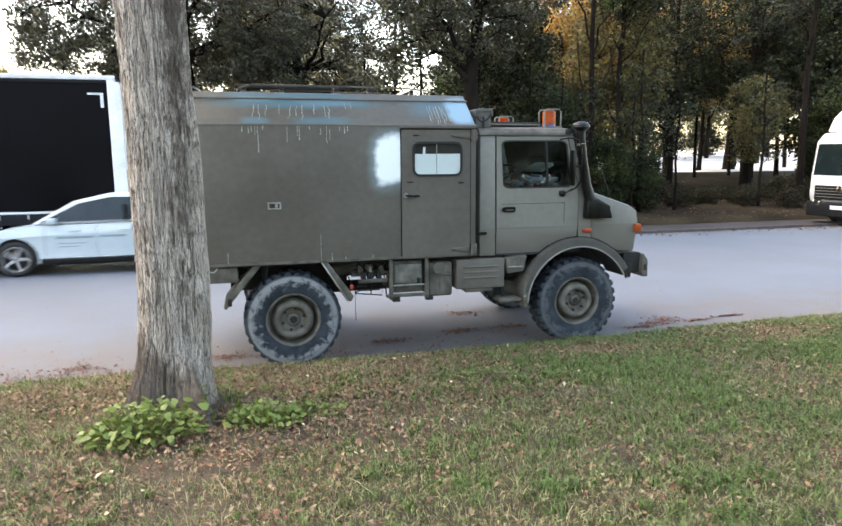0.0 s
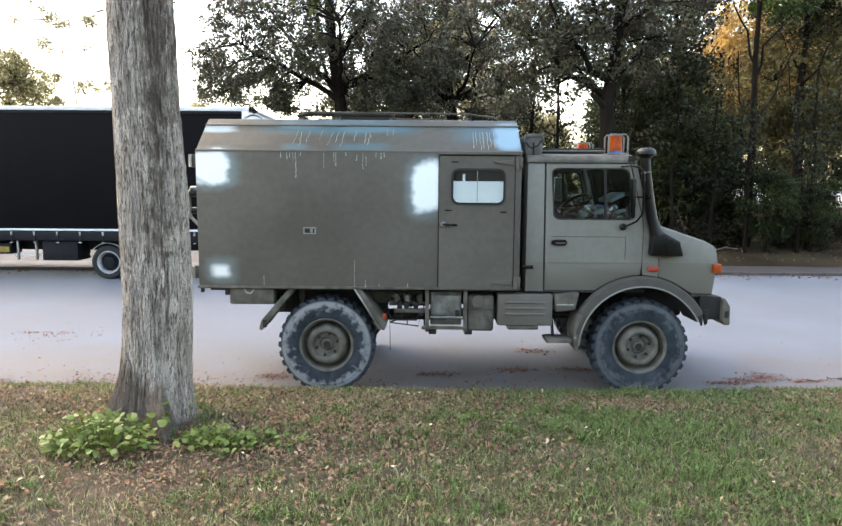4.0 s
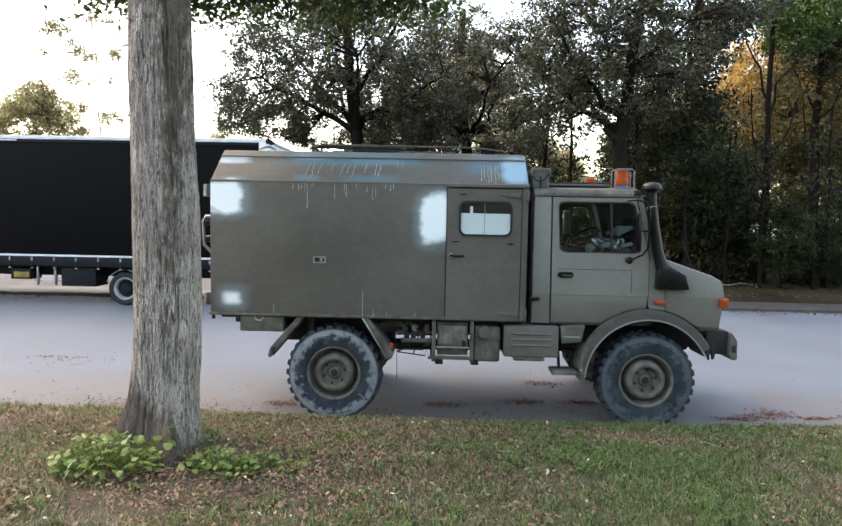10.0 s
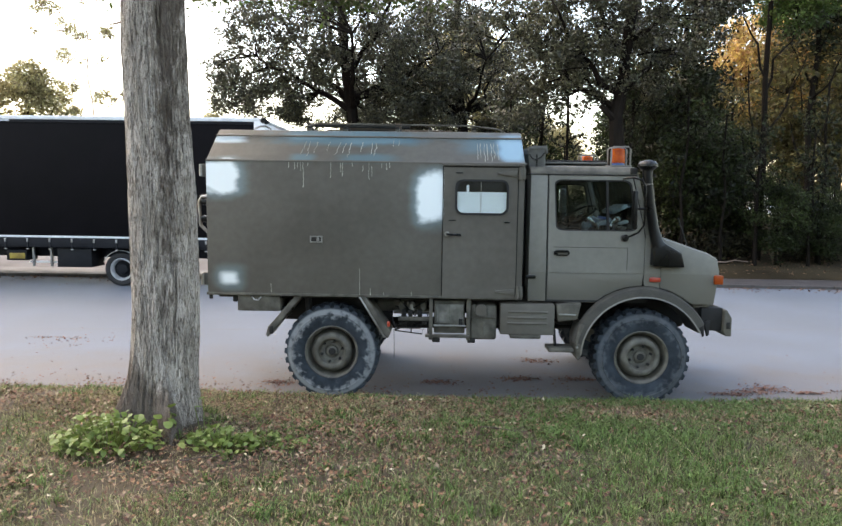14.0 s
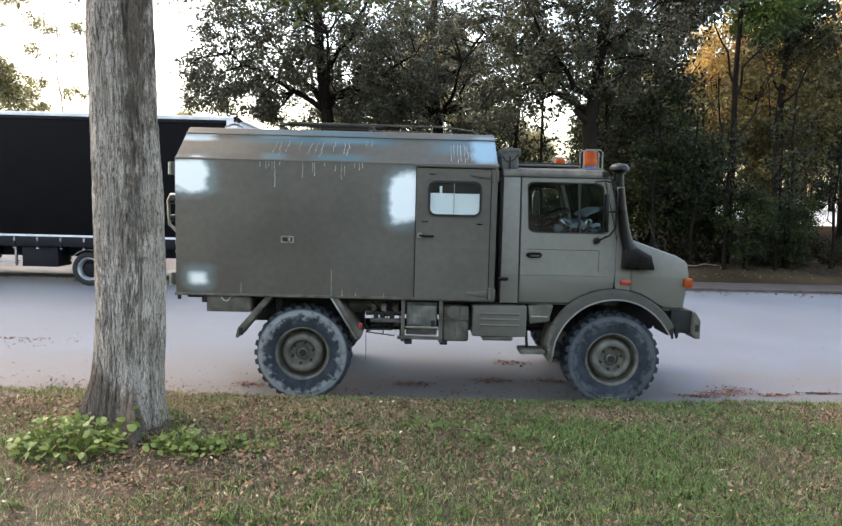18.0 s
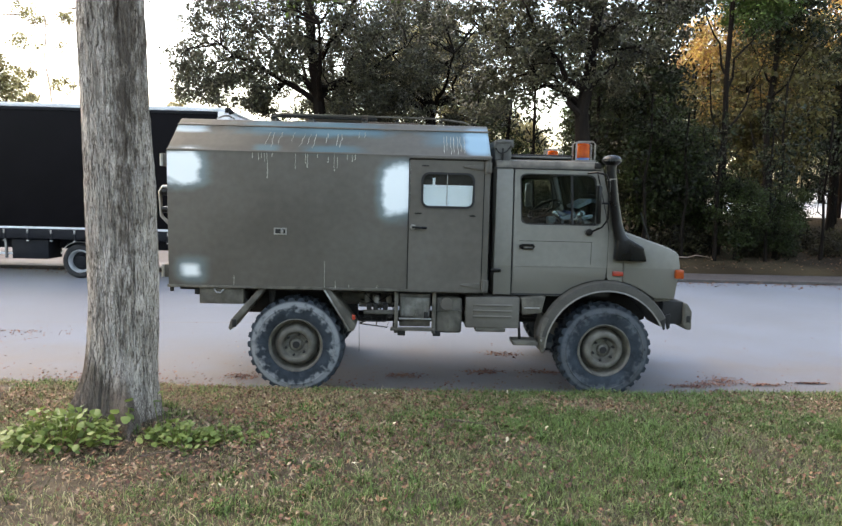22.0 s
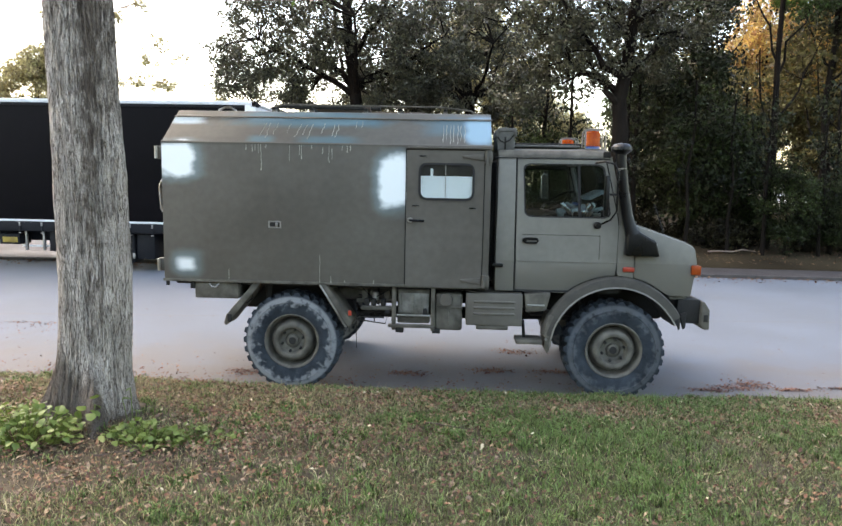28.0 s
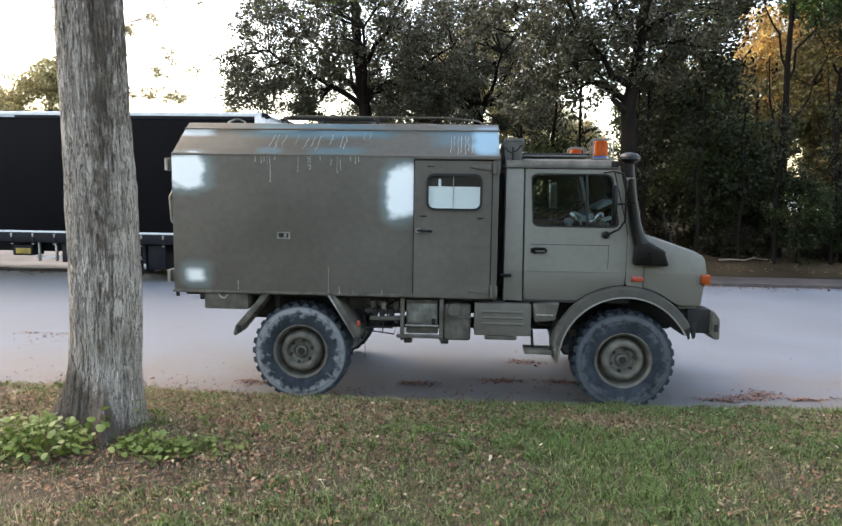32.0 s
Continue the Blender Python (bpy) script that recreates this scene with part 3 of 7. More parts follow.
oak2 = spread_tree("oak_tree", "spreading oak with a forked dark trunk", 8,
                   [(0.1, 0, 0), (0.08, 0, 2), (0.12, 0, 3.6), (0.05, 0, 4.4), (0.22, 0.05, 5.3), (0.3, 0, 6.6), (0.6, 0, 8.5)], 0.25,
                   [(0.46, -0.95, -0.2, 5.4, 0.05), (0.62, 1.0, 0.1, 6.1, 0.25), (0.52, -2.6, 0.5, 6.5, -0.05), (0.75, -0.8, -0.6, 7.2, 0.1), (0.8, 1.6, -0.5, 7.4, 0.1), (0.6, -1.8, -1.2, 6.8, 0.3)],
                   [(-0.2, 0, 7.4, 2.9, 2.4, 2.3, 5), (-2.0, 0, 5.7, 1.5, 1.4, 0.8, 1.3), (1.4, 0, 6.6, 1.3, 1.2, 0.9, 0.9), (-0.9, -0.6, 6.0, 1.0, 1.0, 0.5, 0.4), (-2.6, 0.3, 4.8, 1.1, 1.0, 0.6, 0.5), (-3.2, 0, 6.4, 1.0, 1.0, 1.0, 0.6), (1.0, 0.8, 5.3, 0.7, 0.7, 0.5, 0.25), (0.3, -1.2, 7.2, 1.2, 0.7, 1.1, 0.8), (-1.0, -0.5, 7.3, 1.7, 1.1, 1.1, 0.7), (3.0, 0.3, 8.3, 1.3, 1.0, 1.2, 1.4), (-0.9, 0, 5.0, 0.8, 0.6, 0.5, 0.2)],
                   1230, 36, 0.15, 0.052, M_oak, 0.31, 110)
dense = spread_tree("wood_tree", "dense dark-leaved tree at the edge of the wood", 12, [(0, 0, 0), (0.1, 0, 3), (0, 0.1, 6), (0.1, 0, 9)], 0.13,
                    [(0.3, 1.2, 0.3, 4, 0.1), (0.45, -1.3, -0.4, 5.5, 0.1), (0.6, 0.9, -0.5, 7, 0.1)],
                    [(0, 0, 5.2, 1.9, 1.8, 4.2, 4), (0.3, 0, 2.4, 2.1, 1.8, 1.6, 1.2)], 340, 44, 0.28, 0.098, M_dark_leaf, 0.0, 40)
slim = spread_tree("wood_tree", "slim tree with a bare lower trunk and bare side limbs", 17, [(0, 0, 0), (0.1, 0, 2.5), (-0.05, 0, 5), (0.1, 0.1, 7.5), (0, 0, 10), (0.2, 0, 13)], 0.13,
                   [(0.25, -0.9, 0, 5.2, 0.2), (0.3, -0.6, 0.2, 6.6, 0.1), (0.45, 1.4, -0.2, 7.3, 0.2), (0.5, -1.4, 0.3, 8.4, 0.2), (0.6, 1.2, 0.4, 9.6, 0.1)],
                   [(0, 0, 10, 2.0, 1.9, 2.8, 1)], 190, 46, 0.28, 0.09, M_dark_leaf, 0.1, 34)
gold = spread_tree("sun_gold_tree", "tree with golden orange leaf colour, put in for low sun", 21, [(0, 0, 0), (0.1, 0, 3), (0, 0.1, 6), (0.2, 0, 9), (0.1, 0, 12)], 0.11,
                   [(0.4, 1.6, 0.2, 8, 0.2), (0.45, -1.7, 0.2, 8.4, 0.2), (0.6, 1.2, -0.3, 10, 0.1), (0.6, -1.0, 0.3, 11, 0.1)],
                   [(0, 0, 9.0, 2.6, 2.2, 3.2, 1)], 240, 40, 0.30, 0.11, M_gold, 0.15, 40)
shrub = spread_tree("shrub", "low brownish shrub at the foot of the wood", 25, [(0, 0, 0), (0.03, 0, 0.5), (0, 0.02, 1.0)], 0.03,
                    [(0.3, 0.6, 0.2, 0.9, 0.05), (0.4, -0.6, -0.2, 1.0, 0.05), (0.5, 0.1, -0.5, 1.1, 0.05)],
                    [(0, 0, 0.75, 1.1, 0.9, 0.75, 1)], 100, 30, 0.14, 0.06, M_brush, 0.0, 16)


def put(ob, x, y, turn=0.0, s=1.0, first=False):
    z = height(x, y) - 0.05
    if first:
        ob.location, ob.rotation_euler, ob.scale = (x, y, z), (0, 0, turn), (s, s, s)
        return ob
    c = copy_thing(ob, pose(x, y, z, 0, 0, math.degrees(turn)))
    c.scale = (s, s, s)
    return c


# leaves and bark coloured pale, as if washed out by the sky
sparse = spread_tree("bare_tree", "thin half-bare tree with sparse leaf sprays against the sky", 33, [(0, 0, 0), (0.05, 0, 2.5), (0.1, 0, 4.6), (0.0, 0, 6.4), (-0.25, 0, 7.9), (-0.1, 0, 9.4), (-0.45, 0, 12.0)], 0.05,
                     [(0.45, 1.2, 0, 7.0, 0.2), (0.5, -1.2, 0.2, 7.6, 0.2), (0.6, -1.4, 0, 8.9, 0.2), (0.6, 0.8, 0.2, 8.8, 0.1), (0.7, 1.2, -0.2, 10.4, 0.1), (0.75, -1.3, 0, 10.6, 0.2), (0.8, -2.6, 0, 11.4, 0.2), (0.4, 3.2, 0, 8.4, 0.1), (0.35, 3.4, 0, 6.6, 0.3)],
                     [(-2.4, 0, 11.4, 1.0, 0.6, 0.5, 1.3), (-1.3, 0, 10.5, 0.6, 0.5, 0.5, 0.7), (-0.7, 0, 9.9, 0.5, 0.4, 0.25, 0.5), (1.1, 0, 10.2, 0.5, 0.4, 0.5, 0.7), (-1.2, 0, 8.8, 0.9, 0.5, 0.5, 0.8), (-1.1, 0, 7.3, 0.35, 0.3, 0.7, 0.6),
                      (0.7, 0, 8.6, 0.25, 0.2, 0.5, 0.25), (0.6, 0, 6.6, 0.7, 0.4, 0.5, 0.8), (0, 0, 11.8, 1.0, 0.6, 0.5, 0.5), (-3.0, 0, 10.1, 0.3, 0.3, 0.2, 0.2), (3.2, 0, 8.6, 0.8, 0.4, 0.6, 0.7), (2.6, 0, 7.4, 0.5, 0.4, 0.8, 0.7),
                      (3.4, 0, 6.5, 0.8, 0.4, 0.35, 0.9), (2.0, 0, 6.7, 0.5, 0.4, 0.3, 0.6), (2.3, 0, 10.6, 0.4, 0.3, 0.4, 0.4), (4.3, 0, 7.9, 0.6, 0.4, 0.5, 0.35)],
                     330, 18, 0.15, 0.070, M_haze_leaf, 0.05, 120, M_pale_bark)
olive = spread_tree("olive_tree", "round-topped olive tree behind the trailer, leaves paled for backlight flare", 35, [(0, 0, 0), (0.1, 0, 3), (0, 0, 6)], 0.2,
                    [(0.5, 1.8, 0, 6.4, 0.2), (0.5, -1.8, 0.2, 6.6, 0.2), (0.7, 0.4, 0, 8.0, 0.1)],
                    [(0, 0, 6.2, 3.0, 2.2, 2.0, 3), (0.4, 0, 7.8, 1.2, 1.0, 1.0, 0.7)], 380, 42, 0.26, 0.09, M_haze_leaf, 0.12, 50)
green = spread_tree("green_tree", "tree with fresh green leaves high in the wood", 37, [(0, 0, 0), (0.05, 0, 3), (-0.05, 0, 6), (0.0, 0, 9.5)], 0.115,
                    [(0.6, 1.0, 0, 8.6, 0.1), (0.65, -1.0, 0.2, 8.8, 0.1), (0.22, -0.7, 0, 4.3, 0.25), (0.3, -0.55, 0.1, 6.3, 0.1), (0.45, 1.3, 0.2, 6.6, 0.2)],
                    [(0.75, 0, 8.85, 1.25, 1.3, 1.5, 1)], 220, 48, 0.20, 0.06, M_green, 0.05, 30)
low = spread_tree("understory_tree", "low green-leaved tree under the oaks", 44, [(0, 0, 0), (0.05, 0, 1.5), (0, 0.05, 3.2), (0.1, 0, 5)], 0.07,
                  [(0.25, 1.0, 0.2, 2.6, 0.1), (0.4, -1.0, -0.2, 3.2, 0.1), (0.55, 0.8, -0.4, 4.2, 0.1)],
                  [(0, 0, 3.0, 1.7, 1.5, 2.7, 1)], 300, 40, 0.22, 0.072, M_mid_leaf, 0.05, 36)
dull = spread_tree("wood_tree", "tree with dull olive-brown autumn leaves", 47, [(0, 0, 0), (0.1, 0, 3), (0, 0.1, 6), (0.1, 0, 9)], 0.12,
                   [(0.3, 1.4, 0.3, 5, 0.1), (0.45, -1.4, -0.4, 6, 0.1), (0.6, 1.2, -0.5, 8, 0.1)],
                   [(0, 0, 6.2, 2.3, 2.0, 3.6, 1)], 210, 40, 0.32, 0.108, M_brown_leaf, 0.08, 40)

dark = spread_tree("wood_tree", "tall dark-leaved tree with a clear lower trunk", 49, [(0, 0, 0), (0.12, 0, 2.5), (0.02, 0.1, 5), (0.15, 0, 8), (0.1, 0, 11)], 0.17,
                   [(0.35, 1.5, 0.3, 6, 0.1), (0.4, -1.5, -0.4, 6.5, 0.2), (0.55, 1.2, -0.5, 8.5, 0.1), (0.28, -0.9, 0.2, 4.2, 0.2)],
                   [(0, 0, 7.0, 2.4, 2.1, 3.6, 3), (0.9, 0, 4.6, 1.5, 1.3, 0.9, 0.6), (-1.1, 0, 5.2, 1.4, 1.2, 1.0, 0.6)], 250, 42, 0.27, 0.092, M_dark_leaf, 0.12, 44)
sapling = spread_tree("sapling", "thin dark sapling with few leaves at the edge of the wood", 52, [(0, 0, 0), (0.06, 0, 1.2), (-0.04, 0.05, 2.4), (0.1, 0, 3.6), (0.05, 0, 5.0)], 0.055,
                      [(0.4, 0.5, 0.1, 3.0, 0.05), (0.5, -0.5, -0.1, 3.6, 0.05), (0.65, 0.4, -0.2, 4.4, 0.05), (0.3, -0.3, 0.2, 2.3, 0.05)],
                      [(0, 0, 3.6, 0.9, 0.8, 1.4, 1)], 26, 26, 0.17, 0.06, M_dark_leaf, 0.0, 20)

put(oak, -2.5, 19.5, 0.0, 1.0, True)
put(oak2, 5.85, 11.6, 0.0, 1.0, True)
put(dense, 9.2, 16.0, 0, 0.85, True)
put(slim, 34.5, 24.0, 0.0, 0.9, True)
put(gold, 16.4, 27, 1.0, 0.92, True)
put(shrub, 9.5, 13.6, 0, 0.8, True)
put(sapling, 8.3, 13.0, 0, 1.0, True)
put(sparse, -17.5, 29, 0, 1.0, True)
put(green, 10.85, 13.6, 0, 0.95, True)
put(low, 9.3, 14.2, 0, 0.85, True)
put(olive, -22.5, 31, 0, 1.0, True)
put(dull, 16.4, 21, 0, 1.0, True)
put(dark, 20.2, 22.5, 0, 0.95, True)
rng = np.random.default_rng(5)
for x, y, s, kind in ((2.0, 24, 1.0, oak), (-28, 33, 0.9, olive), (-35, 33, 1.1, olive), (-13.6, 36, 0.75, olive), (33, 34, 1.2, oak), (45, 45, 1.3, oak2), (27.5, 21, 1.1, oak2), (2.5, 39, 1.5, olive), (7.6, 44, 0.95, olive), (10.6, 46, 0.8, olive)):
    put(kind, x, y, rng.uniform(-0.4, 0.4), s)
for x, y, s in ((10.5, 15.2, 0.72), (11.0, 12.7, 0.52), (12.4, 12.9, 0.42), (14.7, 16.4, 0.45), (12.9, 15.4, 0.42), (4.2, 15, 0.7), (5.4, 15.8, 0.6), (8.8, 19, 1.1), (24.5, 17, 0.9), (28, 18, 1.0), (-4.4, 23, 0.85), (-0.6, 24, 0.88), (1.2, 22, 0.82), (-2.6, 25, 0.8)):
    put(low, x, y, rng.uniform(0, 6), s)
for x, y, s in ((8.6, 18.4, 0.7), (26, 19, 1.0), (33, 22, 1.0)):
    put(dense, x, y, rng.uniform(0, 6), s)
for x, y, s in ((7.1, 14.4, 0.6), (15.4, 19.5, 1.0), (10.8, 19.6, 1.0), (20.3, 14.4, 1.0), (37, 38, 1.2), (30, 24, 1.1), (28, 19, 1.0), (34, 27, 1.1)):
    put(slim, x, y, rng.uniform(0, 6), s)
for x, y, s in ((18.9, 27.5, 0.9), (21.2, 29, 0.86), (24.4, 26, 0.8), (27.5, 27, 0.8), (26.2, 31, 1.15), (22.8, 33, 1.1), (30, 33, 1.2), (12.2, 30, 0.55), (31, 30, 1.0), (34, 27, 0.9), (40, 36, 1.2)):
    put(gold, x, y, rng.uniform(0, 6), s)
for x, y, s in ((14.0, 23, 0.7), (21.2, 18, 0.55), (17.6, 23, 0.65), (4.4, 29, 0.7), (0.6, 30, 0.8), (7.6, 34, 0.5), (-3.6, 33, 0.75), (13.6, 28, 0.9), (30, 26, 1.0), (26, 52, 1.5), (33, 54, 1.6), (41, 56, 1.6), (50, 58, 1.8), (60, 60, 1.9), (18, 46, 1.3)):
    put(dull, x, y, rng.uniform(0, 6), s)
for x, y, s in ((9.5, 12.9, 0.9), (10.3, 12.5, 1.0), (12.5, 13.2, 1.1), (13.8, 13.0, 0.9), (6.7, 13.6, 1.0), (17.6, 13.4, 1.0), (11.9, 12.6, 0.8), (5.0, 13.8, 1.15), (4.4, 14.6, 1.3), (3.4, 14.2, 1.1)):
    put(sapling, x, y, rng.uniform(0, 6), s)
for x, y, s in ((23.4, 21.0, 1.0), (22.6, 26.0, 1.15), (27.2, 25, 1.1), (31, 22.5, 1.0)):
    put(dark, x, y, rng.uniform(0, 6), s)
for i in range(22):
    put(shrub, 3 + i * 1.05 + rng.uniform(-0.4, 0.4), 14.0 + rng.uniform(-0.3, 2.2), rng.uniform(0, 6), rng.uniform(0.4, 0.85))
for x, y, s in ((24, 57, 1.2), (30, 58, 1.15), (36, 60, 1.3), (42, 61, 1.2), (48, 63, 1.3), (55, 65, 1.35), (62, 66, 1.3), (19, 50, 1.0), (14, 42, 0.9)):
    put(dense, x, y, rng.uniform(0, 6), s)
for i in range(12):
    put(shrub, 11.5 + i * 0.95 + rng.uniform(-0.3, 0.3), 13.2 + rng.uniform(-0.2, 2.6), rng.uniform(0, 6), rng.uniform(0.45, 0.75))
# leaf mould sheet, its colour darkened to make up for missing tree shade
wx, wy = [x for x in lines(0, 20, 0.8, 90, 1.4) if x > -2.6], [11.17, 11.5, 12, 12.6, 13.3, 14, 15, 17, 19, 22, 26, 30]
wv = [(x, y + (0.15 * wave(x * 2) if y < 11.4 else 0), height(x, y) + (0.13 if y > 11.3 else 0.03) + 0.42 * max(0.0, (y - 19) / 11) + 0.02 * wave(x * 2, y * 2)) for y in wy for x in wx]
wf = [(j * len(wx) + i, j * len(wx) + i + 1, (j + 1) * len(wx) + i + 1, (j + 1) * len(wx) + i) for j in range(len(wy) - 1) for i in range(len(wx) - 1)]
tagged(new("woodland_floor", soup("woodland_floor", wv, wf, M_mould, True)), "leaf mould of the woodland floor, darkened for tree shade", "ground", kind="structure")
lot = bmesh.new()
for q in (((17.5, 30, 1.15), (150, 30, 1.15), (150, 46, 1.55), (25.5, 46, 1.55)), ((25.5, 46, 1.55), (150, 46, 1.55), (150, 95, 3.3), (50, 95, 3.3))):
    lot.faces.new([lot.verts.new(v) for v in q])
solo("gravel_lot", lot, M_field, "pale open gravel lot beyond the wood", "ground", kind="structure", smooth=False)
# unseen leafy wall added behind the camera, closes the near side and darkens reflections
bx = np.linspace(-130, 130, 160)
bz = [0.2, 1.5, 3, 4.5, 6, 7.5, 9]
bv = [(x, -46 + 2.0 * noise.noise((x * 0.25, z * 0.4, 1)) + 1.2 * noise.noise((x * 0.9, z * 0.9, 4)) + 0.2 * z * -1, z * (1 + (0.22 * noise.noise((x * 0.2, 0, 7)) + 0.14 * noise.noise((x * 0.8, 0, 2))) * (z > 4))) for z in bz for x in bx]
bf = [(j * 160 + i, j * 160 + i + 1, (j + 1) * 160 + i + 1, (j + 1) * 160 + i) for j in range(len(bz) - 1) for i in range(159)]
tagged(new("backdrop", soup("backdrop", bv, bf, M_dark_leaf, True)), "unseen dark leafy wall behind the camera, added to darken reflections", "woods", kind="structure")


# ---- the roadside tree by the camera ----
def ridged_trunk():
    tr = thing("roadside_tree", (TREE[0], TREE[1], 0.33), "roadside tree with deeply ridged grey bark", "tree")
    zs = np.concatenate([np.linspace(0.15, 3.9, 300), np.linspace(4.0, 7.5, 24)])
    seg = 260
    verts = []
    for z in zs:
        base = float(np.interp(z, (0.15, 0.35, 0.5, 0.7, 0.85, 1.2, 2.15, 2.7, 3.2, 5, 7.5), (0.37, 0.315, 0.275, 0.249, 0.240, 0.233, 0.225, 0.216, 0.213, 0.19, 0.15)))
        cx = TREE[0] + float(np.interp(z, (0.3, 0.7, 1.0, 1.4, 2.15, 2.7, 3.2, 7.5), (-0.03, -0.02, 0.003, 0.012, 0.01, -0.015, -0.025, -0.1)))
        for j in range(seg):
            a = 2 * math.pi * j / seg
            c, s = math.cos(a), math.sin(a)
            r = base
            toe = max(0.0, 1.0 - abs(((a - radians(-62) + math.pi) % (2 * math.pi)) - math.pi) / 0.60)
            r += 0.56 * toe * toe * max(0.0, 1 - (z - 0.15) / 0.80) ** 1.5
            toe = max(0.0, 1.0 - abs(((a - radians(-150) + math.pi) % (2 * math.pi)) - math.pi) / 0.6)
            r += 0.24 * toe * max(0.0, 1 - (z - 0.15) / 0.7) ** 1.6
            wob = noise.noise((c * 2.2, s * 2.2, z * 0.8)) * 0.5
            q = abs(noise.noise((c * 5.5 + wob, s * 5.5 + wob, z * 1.1)))
            p = abs(noise.noise((c * 11 + wob, s * 11, z * 2.6)))
            w = noise.noise((c * 26, s * 26, z * 11.0))
            r -= 0.018 * max(0.0, 1 - q / 0.20) + 0.013 * max(0.0, 1 - p / 0.20)
            r += 0.006 * w + 0.010 * noise.noise((c * 1.4, s * 1.4, z * 1.2)) + 0.008
            verts.append((cx + r * c - TREE[0], r * s, z - 0.33))
    n = len(zs)
    faces = [(i * seg + j, i * seg + (j + 1) % seg, (i + 1) * seg + (j + 1) % seg, (i + 1) * seg + j) for i in range(n - 1) for j in range(seg)]
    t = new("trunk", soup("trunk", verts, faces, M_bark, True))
    t.parent = tr
    rng = np.random.default_rng(31)
    # limbs and crown above the view, with low twigs that hang into it
    bm, ends = bmesh.new(), []
    for i in range(11):
        az = i * 2.1 + 0.4
        z0 = 4.6 + 0.27 * i
        d = Vector((math.cos(az), math.sin(az), 0.35 + 0.06 * i))
        p = [Vector((TREE[0] - 0.05, TREE[1], z0)) + d * s * 0.9 + Vector(rng.normal(size=3)) * 0.1 * s for s in range(5)]
        tube(p, 0.075, 8, bm, 0.015)
        for q in p[1:]:
            for _ in range(4):
                e = q + Vector(rng.normal(size=3)) * 0.55
                tube([q, e], 0.014, 4, bm, 0.004)
                ends.append(e)
    # a low limb that droops over the road
    for dx, dy, dz in ((-1.3, 2.6, -0.1), (-0.2, 2.9, -0.05), (0.7, 3.1, 0.0), (1.6, 3.3, 0.05)):
        a, b = Vector((TREE[0] - 0.05, TREE[1], 5.0)), Vector((TREE[0] + dx, TREE[1] + dy, 4.95 + dz))
        p = [a.lerp(b, k / 5) + Vector((0, 0, 0.45 * math.sin(math.pi * k / 5))) for k in range(6)]
        tube(p, 0.05, 7, bm, 0.012)
        for q in p[3:]:
            for _ in range(14):
                e = q + Vector((rng.normal() * 0.4, rng.normal() * 0.3, -abs(rng.normal()) * 0.16))
                tube([q, e], 0.009, 4, bm, 0.003)
                ends += [e] * 5
    part("limb", bm, M_bark, tr)
    e = np.array([tuple(v) for v in ends])
    pick = rng.integers(0, len(e), 36000)
    pos = e[pick] + rng.normal(size=(36000, 3)) * np.array([0.30, 0.30, 0.17])
    pos = pos[pos[:, 2] > 4.3] - np.array([TREE[0], TREE[1], 0.33])
    c = new("crown", quads("crown", leaf_quads(pos, 0.042, rng), M_overhang))
    c.parent = tr
    tagged(c, kind="stuff")
    return tr


ridged_trunk()


def broad_leaf(w):
    """A leaf of a few faces, folded along its rib, its stalk end at the origin."""
    v = [(0, 0, 0), (0, 0.4, 0.03), (0, 0.8, 0.0), (0, 1.1, -0.10)]
    rr = [(x, y, 0.10 * x - 0.12 * y * y) for x, y in ((0.36, 0.06), (0.50, 0.42), (0.26, 0.86))]
    ll = [(-x, y, z) for x, y, z in rr]
    v = [tuple(c * w for c in p) for p in v + rr + ll]
    f = [(0, 4, 5, 1), (1, 5, 6, 2), (2, 6, 3), (0, 1, 8, 7), (1, 2, 9, 8), (2, 3, 9)]
    return soup("leaf", v, f, M_fresh, True)


def undergrowth(seed, centre, spread, count, tall, w):
    rng = np.random.default_rng(seed)
    z = height(*centre) - 0.02
    t = thing("leafy_plant", (*centre, z), "low leafy green plant at the foot of the tree", "plant", "plants round the tree foot")
    leaf = [broad_leaf(w * k) for k in (0.8, 1.0, 1.2)]
    bm = bmesh.new()
    made = []
    for i in range(count):
        a, r = rng.uniform(0, 6.28), math.sqrt(rng.uniform(0, 1))
        x, y = spread[0] * r * math.cos(a), spread[1] * r * math.sin(a)
        top = tall * (1 - 0.7 * r * r) * rng.uniform(0.35, 1.0)
        zz = height(centre[0] + x, centre[1] + y) - z
        made.append((x, y, zz + top, rng.uniform(0, 360), rng.uniform(-50, 45), int(rng.integers(0, 3))))
        if i % 2 == 0:
            tube([(centre[0] + x * 0.5, centre[1] + y * 0.6, z + zz), (centre[0] + x, centre[1] + y, z + zz + top)], 0.003, 4, bm)
    part("stem", bm, M_fresh, t)
    for x, y, zz, rz, rx_, k in made:
        ob = new("leaf", leaf[k])
        ob.parent = t
        ob.matrix_basis = pose(x, y, zz, rx_, 60 * (rz * 7.13 % 1) - 30, rz)
    return t


undergrowth(41, (-1.12, -2.48), (0.38, 0.23), 300, 0.27, 0.041)
undergrowth(42, (-0.37, -2.40), (0.27, 0.17), 200, 0.18, 0.036)
undergrowth(43, (-0.08, -2.28), (0.30, 0.20), 130, 0.12, 0.029)
undergrowth(44, (-0.80, -2.32), (0.12, 0.08), 7, 0.36, 0.055)
